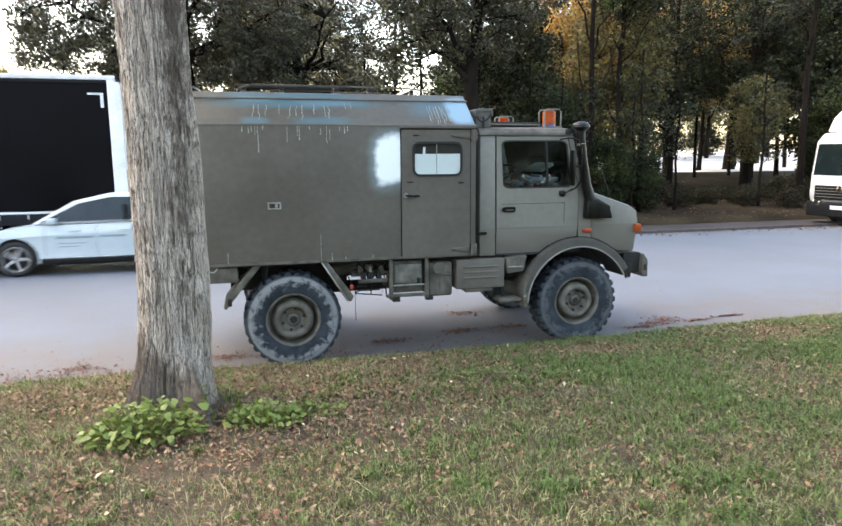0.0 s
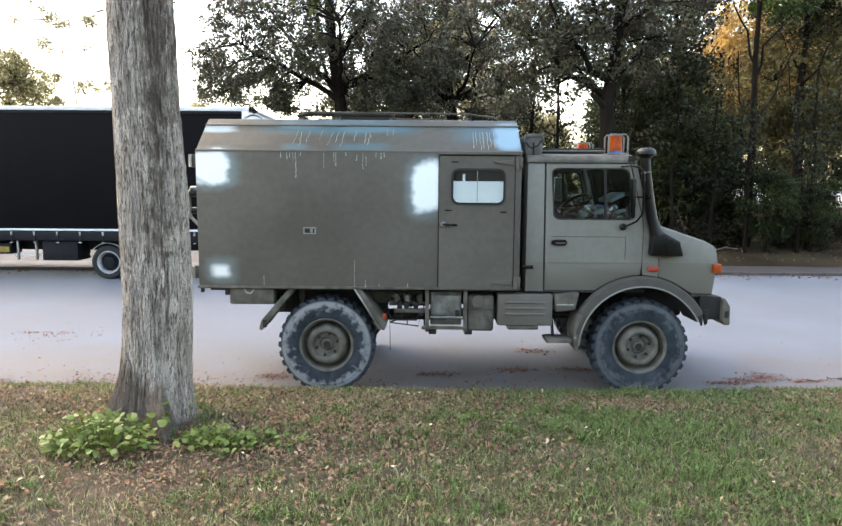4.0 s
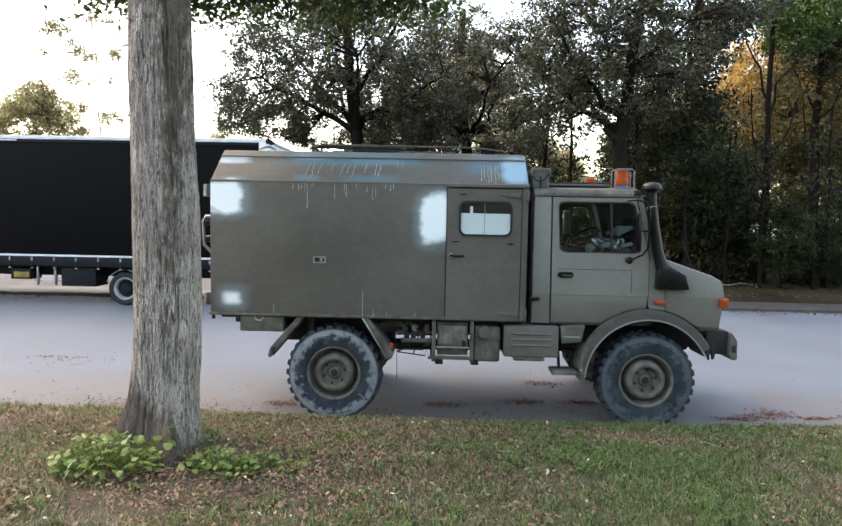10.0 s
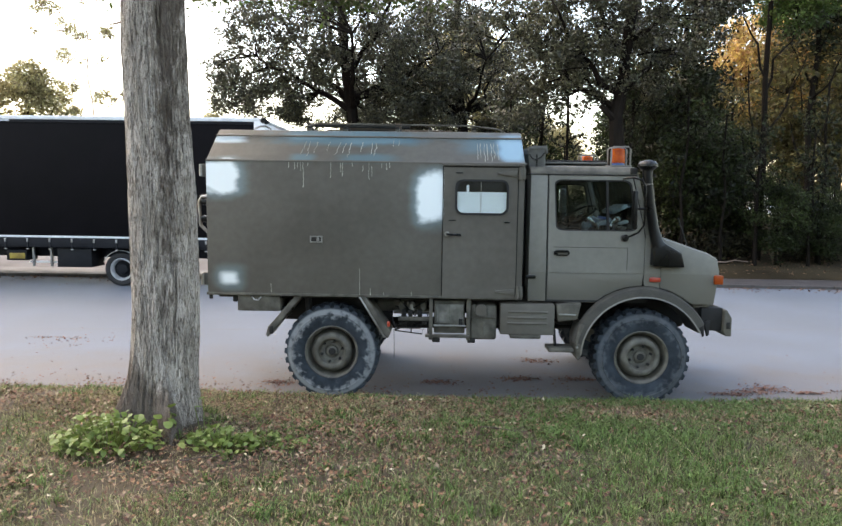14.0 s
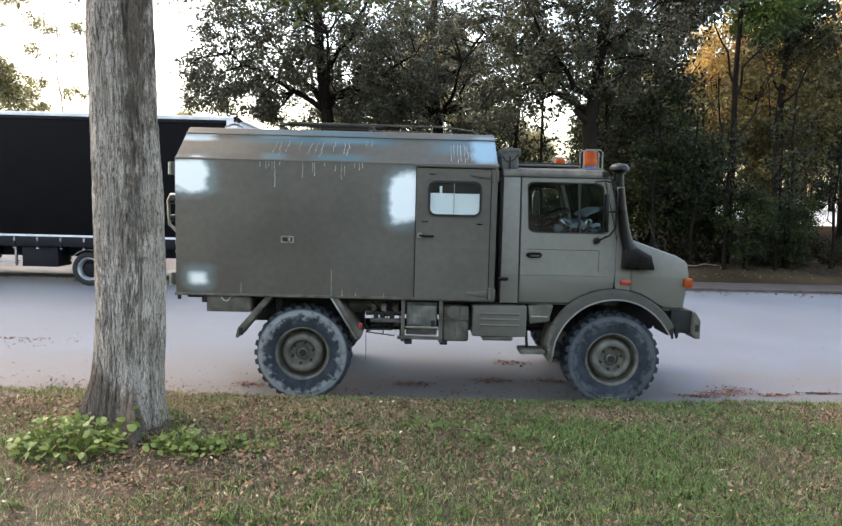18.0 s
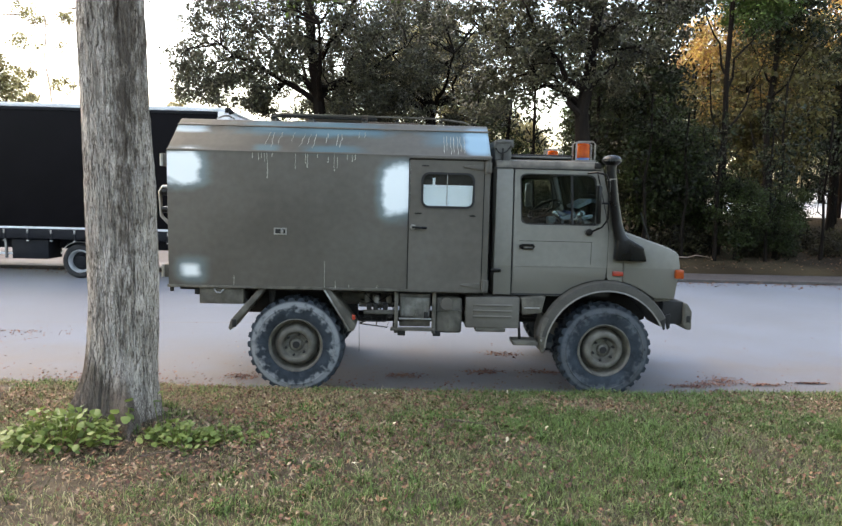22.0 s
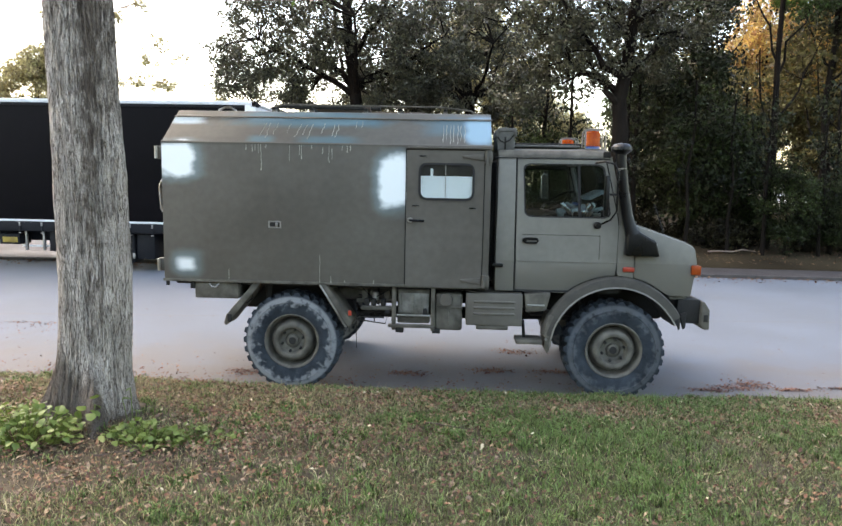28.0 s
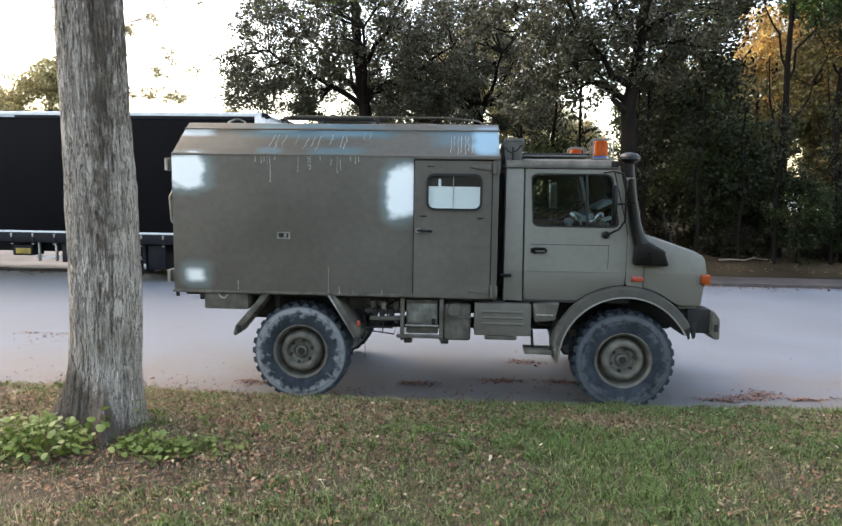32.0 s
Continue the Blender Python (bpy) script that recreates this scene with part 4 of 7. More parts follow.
undergrowth(45, (-0.58, -2.12), (0.10, 0.06), 5, 0.34, 0.050)


# ---- grass, fallen leaves ----
def edge(x):
    return 0.10 * wave(x) + (0.10 if x < -1.2 or x > 4.3 else -0.02)


def blades(n, seed, x0, x1, y0, y1, lo, hi):
    rng = np.random.default_rng(seed)
    x, y = rng.uniform(x0, x1, n), rng.uniform(y0, y1, n)
    keep = np.array([b < edge(a) - 0.005 and math.hypot(a - TREE[0], b - TREE[1]) > 0.36 and (math.hypot((a + 0.65) * 0.8, b + 2.75) > 0.45 or rng.random() < 0.2) and rng.random() > 0.62 * math.exp(-(((a - 0.25) / 0.85) ** 2 + ((b + 2.1) / 0.6) ** 2))
                     and noise.noise((a * 1.3, b * 1.3, 5.0)) + 0.25 * min(1, max(-1, a / 2.5)) + noise.noise((a * 4, b * 4, 2.0)) * 0.6 > rng.uniform(-1.0, 0.15) for a, b in zip(x, y)])
    x, y = x[keep], y[keep]
    n = len(x)
    z = np.array([height(a, b) for a, b in zip(x, y)])
    p = np.stack([x, y, z - 0.004], 1)
    a = rng.uniform(0, 6.28, n)
    side = np.stack([np.cos(a), np.sin(a), 0 * a], 1) * rng.uniform(0.0013, 0.0038, (n, 1))
    h = rng.uniform(lo, hi, (n, 1)) * rng.choice([0.6, 1.0, 1.35], (n, 1))
    b = rng.uniform(0, 6.28, n)
    lean = np.stack([np.cos(b), np.sin(b), 0 * b], 1) * h * rng.uniform(0.15, 1.1, (n, 1))
    up = np.array([0, 0, 1.0]) * h
    mid = p + lean * 0.3 + up * 0.5
    tip = p + lean + up * rng.uniform(0.45, 1.0, (n, 1))
    return np.stack([p, mid + side, tip, mid - side], 1)


g = np.concatenate([blades(470000, 51, -4.6, 7.4, -4.7, 0.25, 0.024, 0.066), blades(16000, 52, -12, -4.6, -5, 0.3, 0.05, 0.09), blades(16000, 53, 7.4, 16, -5, 0.3, 0.05, 0.09), blades(110000, 54, -5, 7, -9, -4.6, 0.03, 0.08), blades(20000, 55, -9, 11, -14, -8.8, 0.05, 0.09)])
# the grass is drier under the tree and greener on the open verge
rng = np.random.default_rng(58)
foot = g[:, 0]
parched = np.interp(foot[:, 0], (-5, -1, 0.5, 2.0, 4.0), (0.40, 0.50, 0.42, 0.22, 0.12)) + 0.30 * np.exp(-((foot[:, 1] + 0.95) / 0.5) ** 2) + np.array([0.45 * noise.noise((a * 0.8, b * 1.1, 14.0)) for a, b, _ in foot])
dry = rng.random(len(foot)) < parched
tagged(new("grass", quads("grass", g[~dry], M_grass)), "short green verge grass", "grass", kind="stuff")
tagged(new("dry_grass", quads("dry_grass", g[dry], M_dry)), "straw-coloured dry grass among the green", "grass", kind="stuff")


def tufts(n, seed):
    """Small lush tufts, more of them towards the open side of the verge."""
    rng = np.random.default_rng(seed)
    out = []
    while len(out) < n:
        x, y = rng.uniform(-4, 8), rng.uniform(-4.6, 0.0)
        if rng.random() > 0.16 + 0.75 * min(1, max(0, (x + 0.2) / 3.0)) or noise.noise((x * 0.9, y * 0.9, 21)) < rng.uniform(-0.3, 0.3) or y > edge(x) - 0.06:
            continue
        k = 22
        a = rng.uniform(0, 6.28, k)
        h = rng.uniform(0.03, 0.085, (k, 1))
        base = np.array([x, y, height(x, y)]) + np.stack([rng.normal(size=k), rng.normal(size=k), np.zeros(k)], 1) * 0.022
        dirn = np.stack([np.cos(a), np.sin(a), np.zeros(k)], 1)
        side = np.stack([-np.sin(a), np.cos(a), np.zeros(k)], 1) * rng.uniform(0.002, 0.0042, (k, 1))
        up = np.array([0, 0, 1.0]) * h
        mid, tip = base + dirn * h * 0.25 + up * 0.65, base + dirn * h * rng.uniform(0.5, 1.1, (k, 1)) + up * rng.uniform(0.6, 1.05, (k, 1))
        out.append(np.stack([base - side, base + side, mid + side * 0.8, mid - side * 0.8], 1))
        out.append(np.stack([mid - side * 0.8, mid + side * 0.8, tip + side * 0.1, tip - side * 0.1], 1))
    return np.concatenate(out)


tagged(new("grass_tufts", quads("grass_tufts", tufts(4800, 57), M_tuft)), "lush green grass tufts on the verge", "grass", kind="stuff")


def litter(name, n, seed, place, size, material, label, lift=0.012, tilt=0.35):
    rng = np.random.default_rng(seed)
    pts = np.array([p for p in (place(rng) for _ in range(n)) if p is not None])
    k = len(pts)
    a = rng.uniform(0, 6.28, k)
    s = size * rng.uniform(0.5, 1.3, (k, 1))
    u = np.stack([np.cos(a), np.sin(a), rng.normal(size=k) * tilt], 1) * s
    v = np.stack([-np.sin(a), np.cos(a), rng.normal(size=k) * tilt], 1) * s * rng.uniform(0.45, 0.8, (k, 1))
    c = pts + np.array([0, 0, 1.0]) * rng.uniform(0.4, 1.6, (k, 1)) * lift
    curl = np.array([0, 0, 1.0]) * s * rng.uniform(0.0, 1.4 * tilt, (k, 1))
    q = np.empty((2 * k, 4, 3))
    q[0::2] = np.stack([c - u, c - v * 0.9 + curl, c + v * 0.0 + u * 0.1, c + v * 0.9 + curl], 1)
    q[1::2] = np.stack([c + u * 0.1, c - v * 0.9 + curl, c + u + curl * 0.4, c + v * 0.9 + curl], 1)
    return tagged(new(name, quads(name, q, material)), label, "fallen leaves", kind="stuff")


def on_verge(rng):
    x, y = rng.uniform(-6, 9), rng.uniform(-4.8, 0.1)
    near = math.exp(-(((x - 0.1) / 1.2) ** 2 + ((y + 1.9) / 1.0) ** 2))
    if y > edge(x) - 0.02 or rng.random() > 0.215 - 0.04 * min(1, max(0, (x - 0.6) / 1.6)) + (0.55 if x > 0 else 0.25) * math.exp(-((y + 0.95) / 0.5) ** 2) + 0.35 * math.exp(-((x + 0.65) ** 2 + (y + 2.65) ** 2) / 0.35) - 0.10 * (y < -2.2 and x > 0.8) + 0.5 * near + 0.5 * math.exp(-(((x - 0.25) / 0.85) ** 2 + ((y + 2.1) / 0.6) ** 2)) + 0.55 * noise.noise((x * 0.9, y * 1.2, 9)) + 0.45 * noise.noise((x * 3.3, y * 3.3, 4)) or math.hypot(x - TREE[0], y - TREE[1]) < 0.4:
        return None
    return (x, y, height(x, y) + 0.012)


DRIFTS = ((1.15, 0.75), (2.1, 0.95), (2.46, 1.84), (2.82, 0.98), (4.68, 0.6), (4.9, 0.75), (5.3, 0.6), (4.4, 0.5), (-0.68, 0.6), (5.9, 0.7), (-2.2, 0.6), (-4.5, 2.7), (-4.2, 2.5))


def on_road(rng):
    if rng.random() < 0.11:
        k = int(rng.integers(0, len(DRIFTS)))
        cx, cy = DRIFTS[k]
        wide = 2.2 if cy > 2.2 else 1.0
        return (cx + rng.normal() * 0.12 * wide, cy + rng.normal() * 0.05 * wide * (1 + 0.8 * math.sin(9 * cx + 3 * cy)), 0.004) if rng.random() < 1 / wide else None
    x = rng.uniform(-9, 12)
    y = edge(x) + rng.exponential(0.17) - 0.06
    if noise.noise((x * 1.4, y * 2.5, 4)) < rng.uniform(-0.25, 0.45) + (0.42 if x > 3.2 else -0.32 if x < -0.8 else 0.0) or y > 9:
        return None
    return (x, y, max(0.004, height(x, y) + 0.006))


def far_gutter(rng):
    x = rng.uniform(-14, 24)
    return (x, 9.72 - rng.exponential(0.25), 0.004)


def scattered(rng):
    return (rng.uniform(-9, 12), 0.2 + min(8.3, rng.exponential(1.3)), 0.004)


def in_wood(rng):
    x, y = rng.uniform(4, 26), rng.uniform(11.2, 16)
    return (x, y, height(x, y) + 0.14)


litter("fallen_leaves", 38000, 67, on_verge, 0.017, M_tan, "tan fallen leaves among the grass", 0.019)
litter("fallen_leaves", 70000, 61, on_verge, 0.017, M_litter, "brown fallen leaves among the grass", 0.022)
litter("fallen_leaves", 520, 62, on_verge, 0.017, M_pale_leaf, "pale yellow fallen leaves on the grass", 0.045)
litter("leaf_drift", 19000, 63, on_road, 0.018, M_drift, "drift of brown leaves along the road edge", 0.007, 0.28)
litter("leaf_drift", 1800, 64, far_gutter, 0.035, M_litter, "brown leaves along the far kerb", 0.008)
litter("scattered_leaves", 420, 68, scattered, 0.013, M_tan, "pale leaf crumbs scattered on the road", 0.004, 0.12)
litter("scattered_leaves", 820, 65, scattered, 0.017, M_drift, "single leaves scattered on the road", 0.004, 0.12)
litter("woodland_litter", 2600, 66, in_wood, 0.035, M_litter, "brown leaf litter at the edge of the wood", 0.02)

def twig(x, y, turn, length):
    """A thin crooked twig that lies on the grass."""
    rng = np.random.default_rng(int(abs(x * 100) + 7))
    pts = []
    for k in range(7):
        u = (k / 6 - 0.5) * length
        px, py = x + u * math.cos(turn) + rng.normal() * 0.008, y + u * math.sin(turn) + rng.normal() * 0.008
        pts.append((px, py, height(px, py) + 0.045 + 0.01 * rng.random()))
    bm = tube(pts, 0.007, 6, None, 0.003)
    a = Vector(pts[4])
    tube([a, a + Vector((0.09 * math.cos(turn + 0.7), 0.09 * math.sin(turn + 0.7), 0.015))], 0.004, 5, bm, 0.002)
    solo("twig", bm, M_twig, "thin brown twig lying on the grass", "twig", at=(x, y, height(x, y)))


twig(1.63, -1.87, -0.25, 0.36)
twig(-0.42, -2.68, 0.45, 0.26)

pts = [Vector((x, y, height(x, y) + 0.20 + 0.05 * math.sin(3 * k))) for k, (x, y) in enumerate(((8.85, 12.62), (9.2, 12.70), (9.6, 12.74), (9.9, 12.86), (10.3, 12.88)))]
bm = tube(pts, 0.026, 7, None, 0.012)
tube([pts[2], pts[2] + Vector((0.28, -0.12, 0.12))], 0.012, 6, bm, 0.005)
solo("fallen_branch", bm, M_pale_bark, "dead bare branch lying at the edge of the wood", "branch", at=tuple(pts[0]))

bm = box(23.1, 23.22, 29.94, 30.06, 0.7, 4.3, 0.015)
solo("post", bm, M_pale_leaf, "pale thin post at the edge of the gravel lot", "post", at=(23.16, 30.0, 0.7))

# ---- kerb stones of the far side ----
bm = bmesh.new()
box(0, 0.99, 9.735, 9.86, -0.08, 0.075, 0.012, 2, bm)
kerb_mesh = finish(bm, M_kerb, True)
kerb = tagged(new("kerb"), "low row of grey kerb stones", "kerb", kind="structure")
for i in range(44):
    ob = new("stone", kerb_mesh)
    ob.parent = kerb
    ob.location = (-16 + i * 1.0, 0.006 * math.sin(i * 2.7), 0.004 * math.sin(i * 1.9))


# ---- materials of the vehicles ----
M_olive = mat("olive_grey_truck_paint", (0.134, 0.124, 0.106), (0.090, 0.082, 0.069), scale=0.8, rough=0.55, fine=14, bump=0.05, dist=0.002, spec=0.24)
# truck paint made lighter for the sky light on the upper cab side
M_cab = mat("olive_grey_cab_paint_lightened", (0.182, 0.178, 0.154), (0.150, 0.146, 0.127), scale=1.6, rough=0.45, fine=14, bump=0.05, dist=0.002, spec=0.5)


def darker_below(m, level, colour):
    """Darker colour below the pressed line along the cab."""
    n, l = m.node_tree.nodes, m.node_tree.links
    b = n["Principled BSDF"]
    old = b.inputs["Base Color"].links[0].from_socket
    co, sep, r, mix = n.new("ShaderNodeTexCoord"), n.new("ShaderNodeSeparateXYZ"), n.new("ShaderNodeMapRange"), n.new("ShaderNodeMix")
    l.new(co.outputs["Object"], sep.inputs[0]), l.new(sep.outputs["Z"], r.inputs["Value"])
    r.inputs["From Min"].default_value, r.inputs["From Max"].default_value = level + 0.003, level - 0.003
    r.inputs["To Max"].default_value = 0.85
    mix.data_type = "RGBA"
    mix.inputs["B"].default_value = (*colour, 1)
    l.new(r.outputs[0], mix.inputs["Factor"]), l.new(old, mix.inputs["A"])
    l.new(mix.outputs["Result"], b.inputs["Base Color"])


darker_below(M_cab, 1.391, (0.138, 0.131, 0.110))
M_olive_dirty = mat("dusty_olive_paint", (0.135, 0.125, 0.100), (0.052, 0.047, 0.037), scale=7, rough=0.75, fine=40, bump=0.2)
M_rim = mat("dusty_olive_wheel_paint", (0.140, 0.130, 0.106), (0.056, 0.051, 0.041), scale=9, rough=0.6, fine=60, bump=0.15)
M_flange = mat("dark_olive_flange_paint", (0.070, 0.066, 0.055), (0.045, 0.042, 0.036), scale=6, rough=0.8, fine=50, bump=0.2)
M_dull = mat("dusty_worn_metal", (0.24, 0.235, 0.21), (0.105, 0.10, 0.085), scale=9, rough=0.55, metal=0.3, fine=50, bump=0.15)
M_under = mat("near_black_underbody", (0.020, 0.019, 0.017), (0.010, 0.0095, 0.009), scale=6, rough=0.85, fine=50, bump=0.3)
M_tyre = mat("dusty_tyre_rubber", (0.036, 0.047, 0.058), (0.010, 0.014, 0.019), scale=7, rough=0.85, fine=60, bump=0.3, spec=0.3, contrast=(0.3, 0.62))


def dusty_shoulder(m):
    """Pale road dust in a ragged band round the outer wall of each tyre."""
    n, l = m.node_tree.nodes, m.node_tree.links
    b = n["Principled BSDF"]
    old = b.inputs["Base Color"].links[0].from_socket
    co, sep = n.new("ShaderNodeTexCoord"), n.new("ShaderNodeSeparateXYZ")
    l.new(co.outputs["Object"], sep.inputs[0])

    def op(kind, a, c):
        q = n.new("ShaderNodeMath")
        q.operation = kind
        for k, v in enumerate((a, c)):
            if isinstance(v, (int, float)):
                q.inputs[k].default_value = v
            else:
                l.new(v, q.inputs[k])
        return q.outputs[0]
    dx = op("SUBTRACT", op("ABSOLUTE", op("SUBTRACT", sep.outputs["X"], 1.625), 0), 1.625)
    dz = op("SUBTRACT", sep.outputs["Z"], 0.505)
    rad = op("POWER", op("ADD", op("MULTIPLY", dx, dx), op("MULTIPLY", dz, dz)), 0.5)
    ns = n.new("ShaderNodeTexNoise")
    ns.inputs["Scale"].default_value, ns.inputs["Detail"].default_value = 16, 6
    l.new(co.outputs["Object"], ns.inputs["Vector"])
    clean = rad
    rad = op("ADD", rad, op("MULTIPLY", op("SUBTRACT", ns.outputs["Fac"], 0.5), 0.30))
    fac = n.new("ShaderNodeMapRange")
    fac.interpolation_type = "SMOOTHSTEP"
    fac.inputs["From Min"].default_value, fac.inputs["From Max"].default_value = 0.35, 0.435
    fac.inputs["To Max"].default_value = 0.92
    l.new(rad, fac.inputs["Value"])
    out = n.new("ShaderNodeMapRange")
    out.inputs["From Min"].default_value, out.inputs["From Max"].default_value, out.inputs["To Min"].default_value, out.inputs["To Max"].default_value = 0.450, 0.470, 1.0, 0.0
    l.new(clean, out.inputs["Value"])
    mix = n.new("ShaderNodeMix")
    mix.data_type = "RGBA"
    front = n.new("ShaderNodeMapRange")
    front.inputs["From Min"].default_value, front.inputs["From Max"].default_value, front.inputs["To Min"].default_value, front.inputs["To Max"].default_value = 1.5, 1.7, 1.0, 0.28
    l.new(sep.outputs["X"], front.inputs["Value"])
    mix.inputs["B"].default_value = (0.24, 0.25, 0.255, 1)
    l.new(op("MULTIPLY", op("MULTIPLY", fac.outputs[0], out.outputs[0]), front.outputs[0]), mix.inputs["Factor"]), l.new(old, mix.inputs["A"])
    l.new(mix.outputs["Result"], b.inputs["Base Color"])
    return m


dusty_shoulder(M_tyre)
M_black = mat("black_plastic", (0.006, 0.0065, 0.007), (0.004, 0.0042, 0.0045), scale=8, rough=0.30, spec=0.27, fine=60, bump=0.05)
M_rubber = mat("black_rubber_seal", (0.014, 0.014, 0.015), None, scale=8, rough=0.7, fine=60, bump=0.1)
M_gap = mat("dark_seam", (0.006, 0.006, 0.006), None, scale=8, rough=0.9, fine=60, bump=0)
M_metal = mat("worn_bare_metal", (0.42, 0.42, 0.41), (0.25, 0.24, 0.22), scale=12, rough=0.42, metal=0.9, fine=90, bump=0.1)
M_chrome = mat("bright_metal", (0.7, 0.7, 0.7), (0.6, 0.6, 0.6), scale=12, rough=0.2, metal=1.0, fine=90, bump=0)
M_amber = mat("faded_amber_lens", (0.44, 0.085, 0.016), (0.34, 0.055, 0.012), scale=14, rough=0.3, fine=90, bump=0.1, trans=0.2, spec=0.3)
M_orange = mat("orange_lens", (0.62, 0.115, 0.008), (0.42, 0.060, 0.005), scale=14, rough=0.15, fine=90, bump=0.1, trans=0.35, spec=0.25)
M_red = mat("red_reflector", (0.42, 0.060, 0.032), (0.30, 0.035, 0.022), scale=14, rough=0.25, fine=90, bump=0.1)
M_blue = mat("blue_beacon_base", (0.07, 0.16, 0.42), (0.05, 0.11, 0.3), scale=14, rough=0.35, fine=90, bump=0.05)
M_primer = mat("white_primer", (0.66, 0.76, 0.80), (0.58, 0.70, 0.76), scale=8, rough=0.55, fine=40, bump=0.05)
M_curtain = mat("white_window_board", (0.82, 0.93, 0.95), (0.80, 0.91, 0.94), scale=1, rough=0.7, fine=2, bump=0.0)
M_canvas = mat("grey_canvas", (0.115, 0.115, 0.105), (0.075, 0.075, 0.07), scale=14, rough=0.9, fine=120, bump=0.5)
M_drip = mat("pale_paint_runs", (0.50, 0.49, 0.42), (0.24, 0.24, 0.20), scale=18, rough=0.6, fine=60, bump=0.1)
M_inside = mat("dark_cab_trim", (0.028, 0.028, 0.028), (0.018, 0.018, 0.018), scale=6, rough=0.8, fine=60, bump=0.2)
M_glass = glass("window_glass", (0.68, 0.74, 0.74))
M_clear = glass("clear_window_glass", (1.0, 1.0, 1.0))
M_wood = mat("weathered_plank", (0.17, 0.12, 0.085), (0.09, 0.065, 0.05), scale=7, rough=0.85, fine=60, bump=0.4, stretch=(0.15, 1, 1))


def blotched(m, blots):
    """Sprayed patches in an object's own metres: (x, z, half width, half height, soft edge, roughness of outline, colour, strength)."""
    n, l = m.node_tree.nodes, m.node_tree.links
    b = n["Principled BSDF"]
    old = b.inputs["Base Color"].links[0].from_socket
    co = n.new("ShaderNodeTexCoord")
    warp = n.new("ShaderNodeTexNoise")
    warp.inputs["Scale"].default_value, warp.inputs["Detail"].default_value = 5.0, 6.0
    flow = n.new("ShaderNodeMapping")
    flow.inputs["Scale"].default_value = (0.8, 1.0, 1.3)
    l.new(co.outputs["Object"], flow.inputs["Vector"]), l.new(flow.outputs[0], warp.inputs["Vector"])
    sep0 = n.new("ShaderNodeSeparateXYZ")
    l.new(co.outputs["Object"], sep0.inputs[0])

    def op(kind, a, c):
        q = n.new("ShaderNodeMath")
        q.operation = kind
        for k, v in enumerate((a, c)):
            if isinstance(v, (int, float)):
                q.inputs[k].default_value = v
            else:
                l.new(v, q.inputs[k])
        return q.outputs[0]
    wob = op("SUBTRACT", warp.outputs["Fac"], 0.5)
    for x, z, hw, hh, edge_, rag, colour, strength in blots:
        dx = op("DIVIDE", op("ABSOLUTE", op("SUBTRACT", sep0.outputs["X"], x), 0.0), hw)
        dz = op("DIVIDE", op("ABSOLUTE", op("SUBTRACT", sep0.outputs["Z"], z), 0.0), hh)
        d = op("POWER", op("ADD", op("POWER", dx, 3.5), op("POWER", dz, 3.5)), 1 / 3.5)
        d = op("ADD", d, op("MULTIPLY", wob, rag))
        fac = n.new("ShaderNodeMapRange")
        fac.interpolation_type = "SMOOTHSTEP"
        fac.inputs["From Min"].default_value, fac.inputs["From Max"].default_value = 1 + edge_, 1 - edge_
        fac.inputs["To Max"].default_value = strength
        l.new(d, fac.inputs["Value"])
        mix = n.new("ShaderNodeMix")
        mix.data_type = "RGBA"
        mix.inputs["B"].default_value = (*colour, 1)
        l.new(fac.outputs[0], mix.inputs["Factor"]), l.new(old, mix.inputs["A"])
        old = mix.outputs["Result"]
    l.new(old, b.inputs["Base Color"])
    return m


WHITE, BLUE, MIST = (0.84, 0.90, 0.91), (0.082, 0.160, 0.192), (0.24, 0.34, 0.37)
M_box = blotched(mat("patched_olive_paint", (0.134, 0.124, 0.106), (0.090, 0.082, 0.069), scale=0.8, rough=0.55, fine=14, bump=0.05, dist=0.002, spec=0.24), [
    (-1.12, 2.32, 0.27, 0.20, 0.30, 0.8, MIST, 0.55), (-1.15, 2.325, 0.20, 0.158, 0.24, 1.4, WHITE, 1.0),
    (-1.05, 1.29, 0.14, 0.115, 0.55, 0.6, MIST, 0.55), (-1.055, 1.285, 0.085, 0.060, 0.5, 0.9, WHITE, 1.0),
    (1.03, 2.14, 0.20, 0.29, 0.30, 0.6, MIST, 0.55), (1.04, 2.14, 0.150, 0.235, 0.20, 0.9, WHITE, 1.0),
    (0.08, 2.765, 0.74, 0.085, 0.40, 1.2, BLUE, 0.95), (-0.30, 2.765, 0.20, 0.03, 0.5, 1.2, (0.17, 0.27, 0.305), 0.55), (0.42, 2.74, 0.26, 0.04, 0.5, 1.2, (0.16, 0.26, 0.295), 0.5),
    (0.36, 2.53, 0.26, 0.045, 0.6, 1.0, (0.10, 0.185, 0.215), 0.7), (-0.30, 2.53, 0.11, 0.04, 0.6, 1.0, (0.11, 0.20, 0.235), 0.7),
    (1.62, 2.70, 0.30, 0.10, 0.5, 1.2, BLUE, 0.7), (1.86, 2.66, 0.14, 0.14, 0.35, 0.7, (0.26, 0.41, 0.50), 0.9), (-1.14, 2.74, 0.18, 0.045, 0.4, 0.9, (0.45, 0.56, 0.62), 0.85),
])

# ---- the army truck ----
UNI = thing("box_truck", (0, 0, 0), "olive-grey army box truck with white primer patches, parked at the verge", "truck")
WB, RW = 3.25, 0.505


